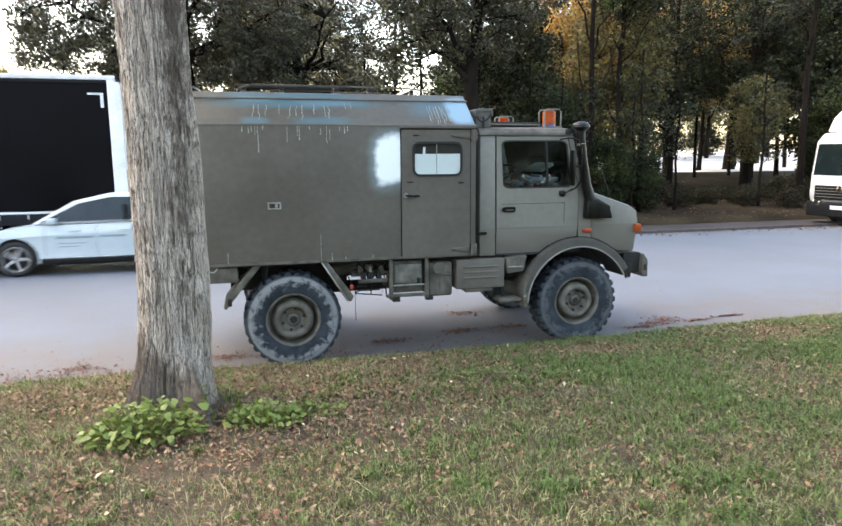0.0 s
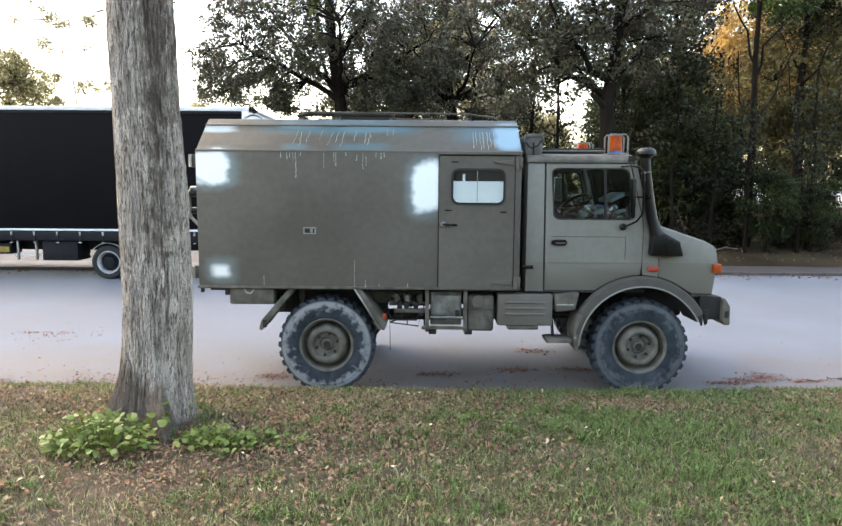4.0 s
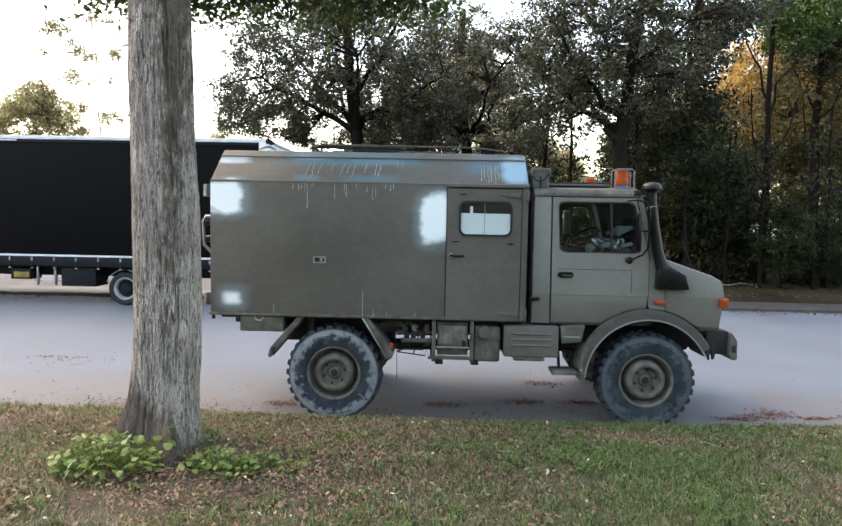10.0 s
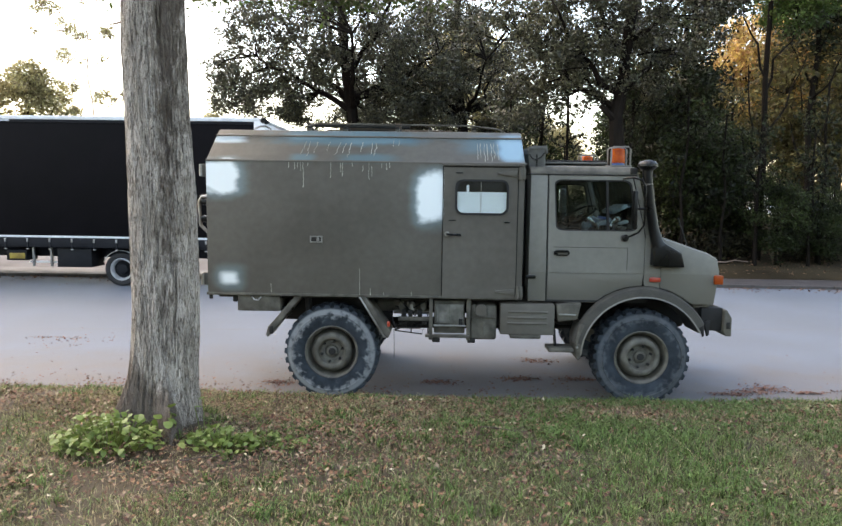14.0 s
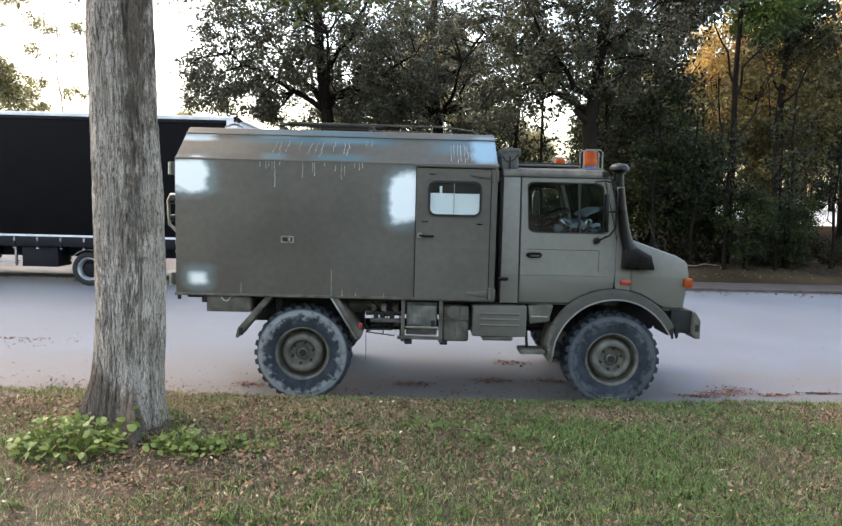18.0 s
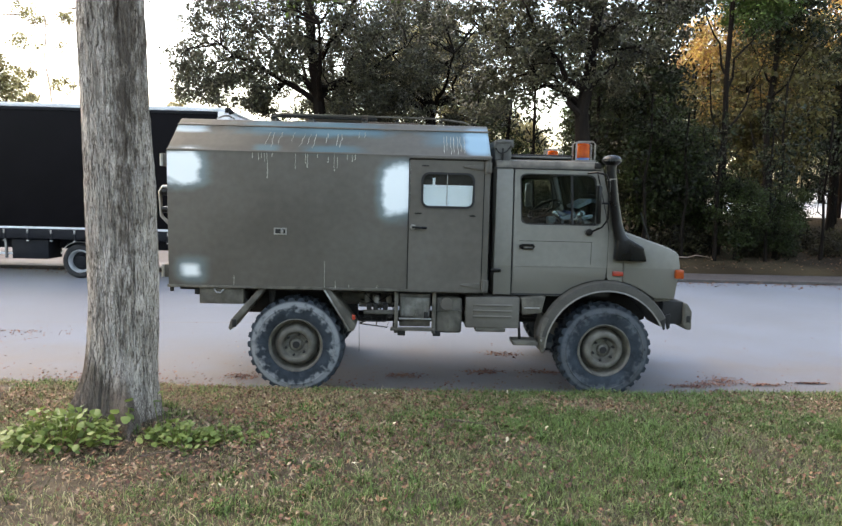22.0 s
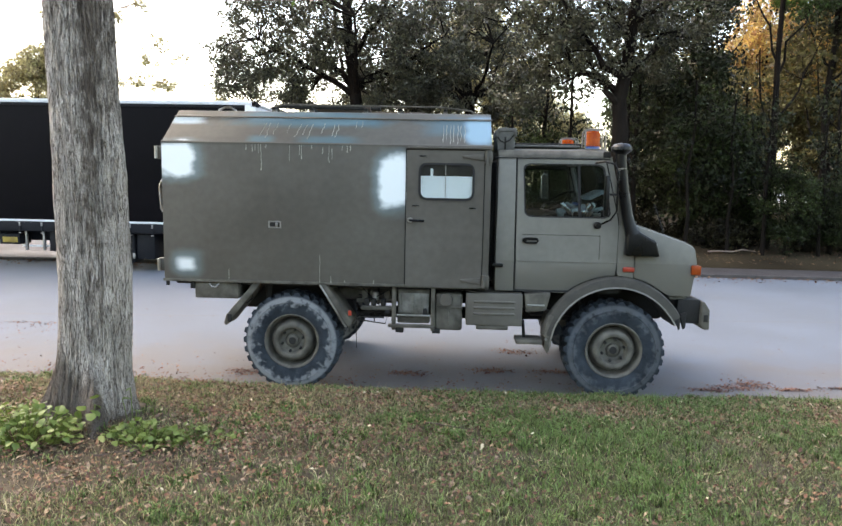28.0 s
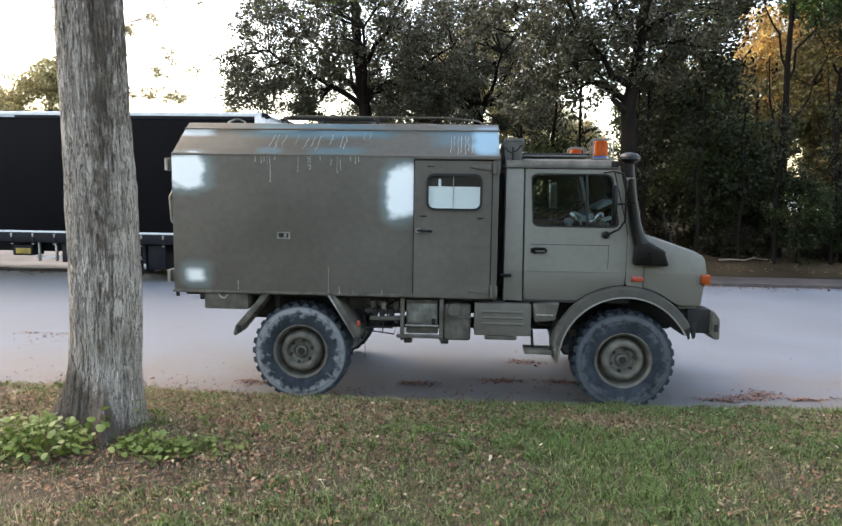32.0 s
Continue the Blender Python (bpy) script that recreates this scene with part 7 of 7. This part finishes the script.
    p("corner_mark", box(x1 - 0.39, x1 - 0.33, y0 + 0.018, y0 + 0.032, 3.22, 3.469, 0.002), M_white_trim, "", cur)
    p("side_rail", box(x0, x1, y0 + 0.01, y0 + 0.09, 0.88, 1.10, 0.012), M_frame_dark, "dark side rail")
    p("reflective_band", box(x0, x1, y0, y0 + 0.02, 1.105, 1.150, 0.003), M_white_trim, "white reflective band")
    p("deck", box(x0, x1, y0 + 0.09, y1 - 0.09, 0.98, 1.12, 0.01), M_frame_dark)
    p("far_side_rail", box(x0, x1, y1 - 0.09, y1 - 0.01, 0.80, 1.12, 0.012), M_frame_dark)
    for y in (y0 + 0.6, y1 - 0.75):
        p("chassis_beam", box(x0 + 1.5, x1 - 0.2, y, y + 0.15, 0.62, 0.98, 0.01), M_frame_dark)
    k = 0
    x = x0 + 0.4
    while x < x1 - 0.3:
        b = p("buckle", box(x - 0.02, x + 0.02, y0 - 0.010, y0 + 0.02, 1.0, 1.085, 0.006), M_metal, "curtain tension buckle")
        p("strap", box(x - 0.018, x + 0.018, y0 - 0.004, y0 + 0.012, 0.84, 0.98, 0.003), M_frame_dark, "", b)
        p("hook", box(x - 0.03, x + 0.03, y0 - 0.006, y0 + 0.03, 0.825, 0.85, 0.005), M_metal, "", b)
        x += 0.515
    for wx in (-6.17,):
        for wy, s in ((y0 + 0.10, 1), (y1 - 0.10, -1)):
            zb = 0.385 if s > 0 else 0.45
            w = p("wheel", lathe([(0.25, 0.05 * s), (0.262, 0.02 * s), (0.25, 0.012 * s), (0.232, 0.04 * s), (0.205, 0.10 * s), (0.21, 0.2 * s)], (wx, wy, zb), "y", 32, closed=True), M_alloy, "bright dished wheel")
            p("tyre", lathe([(0.25, 0.03 * s), (0.29, 0.0), (0.35, 0.0), (0.378, 0.02 * s), (0.385, 0.05 * s), (0.385, 0.34 * s), (0.36, 0.38 * s), (0.25, 0.38 * s)], (wx, wy, zb), "y", 36, closed=True), M_rubber, "", w)
            p("wheel_dish", lathe([(0.226, 0.13 * s), (0.16, 0.15 * s), (0.13, 0.10 * s), (0.12, 0.06 * s), (0.07, 0.05 * s), (0.02, 0.05 * s)], (wx, wy, zb), "y", 28), M_frame_dark, "", w)
            for q in range(8):
                a = q * math.pi / 4
                p("nut", lathe([(0.012, 0.03 * s), (0.014, 0.09 * s)], (wx + 0.10 * math.cos(a), wy + 0.012 * s, zb + 0.10 * math.sin(a)), "y", 6), M_frame_dark, "", w)
        arc = [(wx + 0.44 * math.cos(radians(a)), y0 + 0.12, 0.385 + 0.44 * math.sin(radians(a))) for a in range(15, 170, 12)]
        p("mudguard_edge", tube(arc, 0.012, 5), M_metal)
        p("axle", tube([(wx, y0 + 0.3, 0.4), (wx, y1 - 0.3, 0.4)], 0.07, 10), M_frame_dark)
    p("rear_mudguard", box(-5.72, -5.66, y0 + 0.10, y0 + 0.55, 0.20, 0.84, 0.01), M_frame_dark, "rubber mudguard")
    p("air_unit", box(-5.62, -5.20, y0 + 0.14, y0 + 0.8, 0.28, 0.86, 0.02), M_frame_dark, "dark unit behind the axle")
    p("mudflap_tag", box(-5.70, -5.64, y0 + 0.085, y0 + 0.1, 0.30, 0.42, 0.004), M_metal)
    p("tail_light", box(x1 - 0.10, x1 + 0.02, y0 + 0.1, y0 + 0.5, 0.66, 0.78, 0.01), M_red, "red tail light")
    p("pallet_box", box(-7.65, -6.85, y0 + 0.10, y0 + 0.7, 0.42, 0.86, 0.01), M_frame_dark, "dark storage box")
    p("tool_locker", box(-8.78, -8.42, y0 + 0.11, y0 + 0.5, 0.60, 0.73, 0.008), M_yellow, "yellow storage tray")
    p("tray_frame", box(-8.85, -8.38, y0 + 0.12, y0 + 0.55, 0.56, 0.80, 0.01), M_frame_dark)
    for xx in (-8.30, -7.88):
        p("landing_leg", box(xx, xx + 0.05, y0 + 0.2, y0 + 0.26, 0.42, 0.9, 0.008), M_metal, "grey landing leg")
    p("under_guard", box(-8.4, -7.7, y0 + 0.25, y0 + 0.29, 0.50, 0.54, 0.004), M_white_trim)
    p("tail_bumper", box(x1 - 0.15, x1 - 0.05, y0 + 0.2, y1 - 0.2, 0.42, 0.55, 0.01), M_frame_dark)
    p("roof_end_cap", prism([(x1 - 0.1, 3.85), (x1, 3.85), (x1 + 0.10, 3.76), (x1 + 0.02, 3.72), (x1 - 0.1, 3.72)], y0, y0 + 0.12, 0.01), M_frame_dark)


trailer()


# ---- passing cars and the parked lorry ----
M_white_car = mat("pale_blue_white_car_paint", (0.54, 0.61, 0.64), (0.49, 0.57, 0.60), scale=2, rough=0.22, fine=40, bump=0.0, coat=0.6)
M_dark_car = mat("dark_blue_black_car_paint", (0.006, 0.007, 0.011), (0.005, 0.006, 0.009), scale=2, rough=0.10, fine=40, bump=0.0, coat=0.3, spec=0.4)
M_tint = mat("tinted_car_glass", (0.014, 0.024, 0.025), (0.009, 0.014, 0.015), scale=2, rough=0.06, fine=40, bump=0.0, spec=0.5)
M_letter = mat("faded_grey_lettering", (0.28, 0.36, 0.39), (0.22, 0.29, 0.32), scale=6, rough=0.5, fine=40, bump=0.0)
M_streak = mat("bright_highlight_strip", (0.30, 0.31, 0.33), (0.24, 0.25, 0.27), scale=3, rough=0.12, metal=0.9, fine=40, bump=0.0)
M_lamp_white = bpy.data.materials.new("lit_headlamp")
M_lamp_white.use_nodes = True
M_lamp_white.node_tree.nodes["Principled BSDF"].inputs["Emission Color"].default_value = (1, 0.97, 0.92, 1)
M_lamp_white.node_tree.nodes["Principled BSDF"].inputs["Emission Strength"].default_value = 0.9
M_lamp_red = bpy.data.materials.new("lit_tail_lamp")
M_lamp_red.use_nodes = True
M_lamp_red.node_tree.nodes["Principled BSDF"].inputs["Base Color"].default_value = (0.6, 0.02, 0.02, 1)
M_lamp_red.node_tree.nodes["Principled BSDF"].inputs["Emission Color"].default_value = (1, 0.06, 0.05, 1)
M_lamp_red.node_tree.nodes["Principled BSDF"].inputs["Emission Strength"].default_value = 0.25


def shell(outline, y_in, y_out, width, bm=None):
    """A cabin: an outline of (x, z, inset) on both sides with skin between; the inset leans it inwards."""
    out = bm or bmesh.new()
    a = [out.verts.new((x, y_in + i, z)) for x, z, i in outline]
    b = [out.verts.new((x, width - y_in - i, z)) for x, z, i in outline]
    out.faces.new(a), out.faces.new(b[::-1])
    n = len(a)
    for k in range(n):
        out.faces.new((a[k], b[k], b[(k + 1) % n], a[(k + 1) % n]))
    soft(out, out.edges[:], 0.035, 3)
    return out


def car(name, label, paint, wb, front, rear, roof, sills, wheel_r, cabin, belt, lit, trims):
    """A car heading towards -x; the origin lies on the ground below the front axle, near side at y=0."""
    t = thing(name, (0, 0, 0), label, "car", "cars passing on the road")
    W = 1.84
    ra = wheel_r + 0.055

    def arch(cx):
        return [(cx + ra * math.cos(radians(a)), wheel_r + ra * math.sin(radians(a))) for a in range(205, -30, -17)]
    prof = [(-front + 0.05, 0.24)] + [q for q in arch(0.0) if q[1] > 0.2] + [(0.5, sills), (wb - 0.5, sills)] + [q for q in arch(wb) if q[1] > 0.2]
    prof += [(wb + rear - 0.10, 0.28), (wb + rear, 0.55), (wb + rear - 0.02, belt - 0.12), (wb + rear - 0.12, belt + 0.02), (cabin[-1][0], belt), (cabin[0][0], belt - 0.02), (-front + 0.55, belt - 0.12), (-front + 0.18, belt - 0.24), (-front + 0.03, belt - 0.40), (-front, 0.5)]
    body = part("body", prism(prof, 0.02, W - 0.02, 0.028, 2), paint, t)
    for cx in (0.0, wb):
        part("wheel_well", prism([(cx + (ra - 0.01) * math.cos(radians(a)), wheel_r + (ra - 0.01) * math.sin(radians(a))) for a in range(200, -21, -20)], 0.06, W - 0.06), M_gap, t)
    part("sill", box(0.42, wb - 0.42, 0.008, W - 0.008, sills - 0.06, sills + 0.06, 0.015), M_black, t, "black plastic sill")
    part("sill_strip", box(0.45, wb - 0.45, 0.0, 0.02, sills + 0.062, sills + 0.080, 0.003), M_chrome, t)
    part("cabin", shell([(x, z, 0.22 * max(0, z - belt) / max(0.01, roof - belt)) for x, z in cabin], 0.06, 0, W), paint, t)
    side = [(x * 0.90 + 0.10 * (cabin[0][0] + cabin[-1][0]) / 2, belt + 0.035 + (z - belt) * 0.80) for x, z in cabin]
    for y, s in ((0.045, 1), (W - 0.045, -1)):
        bm = bmesh.new()
        fa = [bm.verts.new((x, y + s * (0.22 * (z - belt) / (roof - belt) - 0.004), z)) for x, z in side]
        fb = [bm.verts.new((x, y + s * (0.22 * (z - belt) / (roof - belt) + 0.03), z)) for x, z in side]
        bm.faces.new(fa), bm.faces.new(fb[::-1])
        for k in range(len(fa)):
            bm.faces.new((fa[k], fb[k], fb[(k + 1) % len(fa)], fa[(k + 1) % len(fa)]))
        win = part("side_window", bm, M_tint, t)
        px = (side[0][0] + side[-1][0]) / 2 + 0.1
        part("door_pillar", prism([(px - 0.03, belt + 0.05), (px + 0.03, belt + 0.05), (px + 0.02, belt + 0.35), (px - 0.03, belt + 0.35)], y + s * 0.05 - 0.07, y + s * 0.05 + 0.02) if s > 0 else box(px - 0.03, px + 0.03, y - 0.06, y + 0.0, belt + 0.05, belt + 0.3, 0), M_black, win)
        part("waist_strip", box(cabin[0][0] + 0.1, cabin[-1][0] - 0.1, y - 0.03 if s > 0 else y + 0.0, y if s > 0 else y + 0.03, belt + 0.005, belt + 0.02, 0.002), M_chrome, t)
        for hx in (0.95, 1.85):
            part("door_handle", box(hx, hx + 0.2, y - 0.055 if s > 0 else y + 0.03, y - 0.03 if s > 0 else y + 0.055, belt - 0.14, belt - 0.11, 0.008), trims[0], t)
        for gx in (0.52, 1.42, 2.3):
            part("door_seam", box(gx, gx + 0.006, y - 0.027 if s > 0 else y + 0.02, y if s > 0 else y + 0.027, sills + 0.1, belt - 0.02, 0), M_gap, t)
        part("mirror", box(cabin[0][0] + 0.28, cabin[0][0] + 0.46, (y - 0.17) if s > 0 else y - 0.01, (y + 0.01) if s > 0 else y + 0.17, belt, belt + 0.12, 0.03), trims[0], t)
        part("headlamp", prism([(-front + 0.06, belt - 0.30), (-front + 0.42, belt - 0.20), (-front + 0.40, belt - 0.27), (-front + 0.08, belt - 0.38)], y - 0.036 if s > 0 else y - 0.2, y + 0.2 if s > 0 else y + 0.036, 0.006), M_lamp_white if lit else M_chrome, t)
        part("tail_lamp", box(wb + rear - 0.30, wb + rear - 0.005, y - 0.034 if s > 0 else y - 0.15, y + 0.15 if s > 0 else y + 0.034, belt - 0.16, belt - 0.08, 0.01), M_lamp_red, t)
    part("windscreen", prism([(cabin[0][0] + 0.06, belt + 0.04), (cabin[1][0] - 0.02, cabin[1][1] - 0.03), (cabin[1][0] - 0.04, cabin[1][1] - 0.03), (cabin[0][0] + 0.02, belt + 0.04)], 0.28, W - 0.28), M_tint, t)
    part("grille", box(-front - 0.005, -front + 0.04, 0.4, W - 0.4, 0.36, 0.62, 0.01), M_black, t)
    part("front_skirt", box(-front + 0.02, -front + 0.5, 0.05, W - 0.05, 0.20, 0.30, 0.02), M_black, t)
    part("rear_skirt", box(wb + rear - 0.5, wb + rear - 0.02, 0.05, W - 0.05, 0.22, 0.38, 0.02), M_black, t)
    part("number_plate", box(wb + rear - 0.005, wb + rear + 0.008, 0.66, 1.18, 0.62, 0.73, 0.002), M_white_trim, t, "plain white plate")
    part("roof_fin", prism([(cabin[-3][0] - 0.1, cabin[-3][1] - 0.03), (cabin[-3][0] + 0.06, cabin[-3][1] - 0.04), (cabin[-3][0] + 0.05, cabin[-3][1] + 0.05)], 0.90, 0.94), trims[0], t)
    wheels = []
    for cx in (0.0, wb):
        for y, s in ((0.03, 1), (W - 0.03, -1)):
            w = new("wheel", finish(lathe([(wheel_r * 0.66, 0.0), (wheel_r * 0.69, -0.008 * s), (wheel_r * 0.72, 0.0), (wheel_r * 0.72, 0.2 * s), (wheel_r * 0.64, 0.2 * s), (wheel_r * 0.63, 0.05 * s)], (0, 0, 0), "y", 32, closed=True), M_metal, True))
            w.parent, w.location = t, (cx, y, wheel_r)
            tyre = new("tyre", finish(lathe([(wheel_r * 0.70, 0.0), (wheel_r * 0.85, -0.012 * s), (wheel_r * 0.97, 0.01 * s), (wheel_r, 0.05 * s), (wheel_r, 0.18 * s), (wheel_r * 0.97, 0.21 * s), (wheel_r * 0.7, 0.21 * s)], (0, 0, 0), "y", 36, closed=True), M_rubber, True))
            tyre.parent = w
            disc = new("brake_disc", finish(lathe([(wheel_r * 0.6, 0.07 * s), (wheel_r * 0.6, 0.09 * s)], (0, 0, 0), "y", 24), M_under))
            disc.parent = w
            for k in range(5):
                bm = prism([(0.02, -0.035), (wheel_r * 0.66, -0.022), (wheel_r * 0.66, 0.022), (0.02, 0.035)], 0.0 if s > 0 else -0.03, 0.03 if s > 0 else 0.0, 0.004)
                bmesh.ops.rotate(bm, verts=bm.verts, cent=(0, 0, 0), matrix=Matrix.Rotation(k * 2 * math.pi / 5, 3, "Y"))
                sp = new("spoke", finish(bm, M_chrome))
                sp.parent = w
            wheels.append(w)
    return t, wheels


white_car, white_wheels = car("white_car", "pale blue-white crossover car with dark lettering on its doors", M_white_car, 2.72, 0.88, 0.82, 1.53, 0.27, 0.335,
                              [(0.30, 0.98), (1.02, 1.40), (1.65, 1.54), (2.55, 1.54), (3.12, 1.44), (3.42, 1.04)], 0.98, False, (M_white_car,))
for x0, x1, z0, z1, m in ((0.72, 1.38, 0.70, 0.745, M_letter), (1.46, 1.95, 0.71, 0.755, M_letter), (0.74, 1.22, 0.60, 0.62, M_letter), (0.74, 1.10, 0.54, 0.56, M_letter), (2.10, 2.22, 0.52, 0.80, M_blue), (2.06, 2.16, 0.82, 0.94, M_blue)):
    part("lettering_bar", box(x0, x1, 0.016, 0.021, z0, z1, 0.0), m, white_car, "dark lettering as a plain bar")
dark_car, dark_wheels = car("dark_car", "dark blue-black compact car with lit headlamps, driving past", M_dark_car, 2.62, 0.86, 0.62, 1.50, 0.30, 0.33,
                            [(0.25, 1.0), (0.98, 1.38), (1.5, 1.48), (2.40, 1.50), (2.88, 1.42), (3.16, 1.06)], 1.0, True, (M_dark_car,))

# bright metal strips imitate the sky highlights along the dark body
for y, s in ((0.018, -1), (1.822, 1)):
    part("shoulder_highlight", prism([(y, 0.90), (y + 0.016 * s, 0.872), (y, 0.850)], 0.15, 2.75, axis="x"), M_streak, dark_car, "bright strip imitating the sky highlight on the shoulder")
    part("door_highlight", prism([(y, 0.50), (y + 0.014 * s, 0.478), (y, 0.460)], 0.60, 2.05, axis="x"), M_streak, dark_car)


def lorry():
    x0, y0 = 17.1, 8.3
    t = thing("white_lorry", (x0 + 3, y0 + 1.2, 0.0), "white lorry cab with a dark grille, parked at the far kerb", "lorry")
    g = 0.0
    p = lambda name, bm, m, label="": part(name, bm, m, t, label)
    p("cab", prism([(x0 + 0.06, 0.72), (x0, 1.0), (x0 + 0.02, 1.5), (x0 + 0.16, 2.6), (x0 + 0.40, 2.86), (x0 + 2.1, 2.9), (x0 + 2.1, 0.7), (x0 + 0.2, 0.7)], y0, y0 + 2.4, 0.06, 3), M_white_trim, "white cab")
    p("roof_spoiler", prism([(x0 + 0.40, 2.88), (x0 + 0.62, 3.35), (x0 + 1.1, 3.75), (x0 + 2.1, 3.9), (x0 + 2.1, 2.88)], y0 + 0.1, y0 + 2.3, 0.08, 3), M_white_trim)
    p("windscreen", prism([(x0 + 0.05, 1.56), (x0 + 0.17, 2.50), (x0 + 0.125, 2.52), (x0 + 0.005, 1.56)], y0 + 0.12, y0 + 2.28), M_tint)
    p("grille", box(x0 - 0.04, x0 + 0.06, y0 + 0.25, y0 + 2.15, 0.80, 1.24, 0.02), M_frame_dark, "dark slatted grille")
    for z in (0.88, 0.97, 1.06, 1.15):
        p("grille_slat", box(x0 - 0.055, x0 - 0.03, y0 + 0.3, y0 + 2.1, z, z + 0.02, 0.004), M_metal)
    p("badge_disc", lathe([(0.10, -0.02), (0.12, -0.01), (0.12, 0.0)], (x0 - 0.05, y0 + 1.2, 1.14), "x", 20), M_chrome, "plain round badge")
    p("bumper", box(x0 - 0.08, x0 + 0.5, y0 + 0.0, y0 + 2.4, g + 0.28, 0.74, 0.05, 3), M_frame_dark, "dark bumper")
    p("number_plate", box(x0 - 0.095, x0 - 0.078, y0 + 0.94, y0 + 1.46, 0.52, 0.64, 0.003), M_white_trim)
    for y in (y0 + 0.12, y0 + 1.88):
        p("headlamp", box(x0 - 0.10, x0 + 0.1, y, y + 0.3, 0.60, 0.80, 0.03), M_chrome)
    p("side_window", box(x0 + 0.5, x0 + 1.5, y0 - 0.006, y0 + 0.05, 1.75, 2.5, 0.04), M_tint)
    p("mirror", box(x0 + 0.15, x0 + 0.3, y0 - 0.30, y0 - 0.1, 1.9, 2.5, 0.04), M_frame_dark)
    p("mirror_arm", tube([(x0 + 0.3, y0, 2.5), (x0 + 0.22, y0 - 0.2, 2.45)], 0.02, 6), M_frame_dark)
    p("load_body", box(x0 + 2.3, x0 + 8.5, y0 - 0.05, y0 + 2.45, 1.0, 3.7, 0.04), M_white_trim, "white load box")
    p("chassis", box(x0 + 0.5, x0 + 8.4, y0 + 0.7, y0 + 1.7, 0.6, 1.0, 0.02), M_frame_dark)
    for wx in (x0 + 1.15, x0 + 5.9):
        for y, s in ((y0 + 0.05, 1), (y0 + 2.35, -1)):
            w = p("wheel", lathe([(0.26, 0.02 * s), (0.28, 0.0), (0.25, 0.06 * s), (0.12, 0.05 * s), (0.1, 0.0), (0.02, 0.0)], (wx, y, g + 0.5), "y", 28), M_metal)
            part("tyre", lathe([(0.27, 0.02 * s), (0.4, 0.0), (0.48, 0.02 * s), (0.5, 0.05 * s), (0.5, 0.27 * s), (0.27, 0.3 * s)], (wx, y, g + 0.5), "y", 32, closed=True), M_rubber, w)


lorry()


def drive(car_ob, wheels, r, rows, t0, t1):
    """A car along the road by rows of (seconds, x, near side's y), its wheels turning from t0 to t1."""
    walk(car_ob, [(t, pose(x, y, 0)) for t, x, y in rows])
    ts = [k / FPS for k in range(round(t0 * FPS), round(t1 * FPS) + 1)]
    xs = np.interp(ts, [q[0] for q in rows], [q[1] for q in rows])
    for w in wheels:
        at = w.location.copy()
        turn = [(t, pose(*at, 0, math.degrees((x - xs[0]) / r), 0)) for t, x in zip(ts, xs)]
        held = ([(0.0, turn[0][1])] if t0 > 0 else []) + turn + [(32.0, turn[-1][1])]
        walk(w, held)


def motions():
    drive(white_car, white_wheels, 0.335, [(0.0, -4.64, 7.0), (0.5, -7.99, 7.0), (1.0, -11.34, 7.0), (3.0, -24.7, 7.0), (9.0, -65.0, 7.0), (32.0, -90.0, 7.0)], 0.0, 1.0)
    drive(dark_car, dark_wheels, 0.33, [(0.0, 120.0, 6.0), (12.0, 105.0, 6.0), (17.0, 55.8, 6.0), (20.4, 18.44, 6.0), (21.4, 7.44, 6.0), (22.0, 0.84, 6.0), (22.7, -6.80, 6.0), (23.0, -10.6, 6.0), (24.0, -22.5, 6.0), (28.0, -60.0, 6.0), (32.0, -90.0, 6.0)], 20.8, 23.3)


motions()
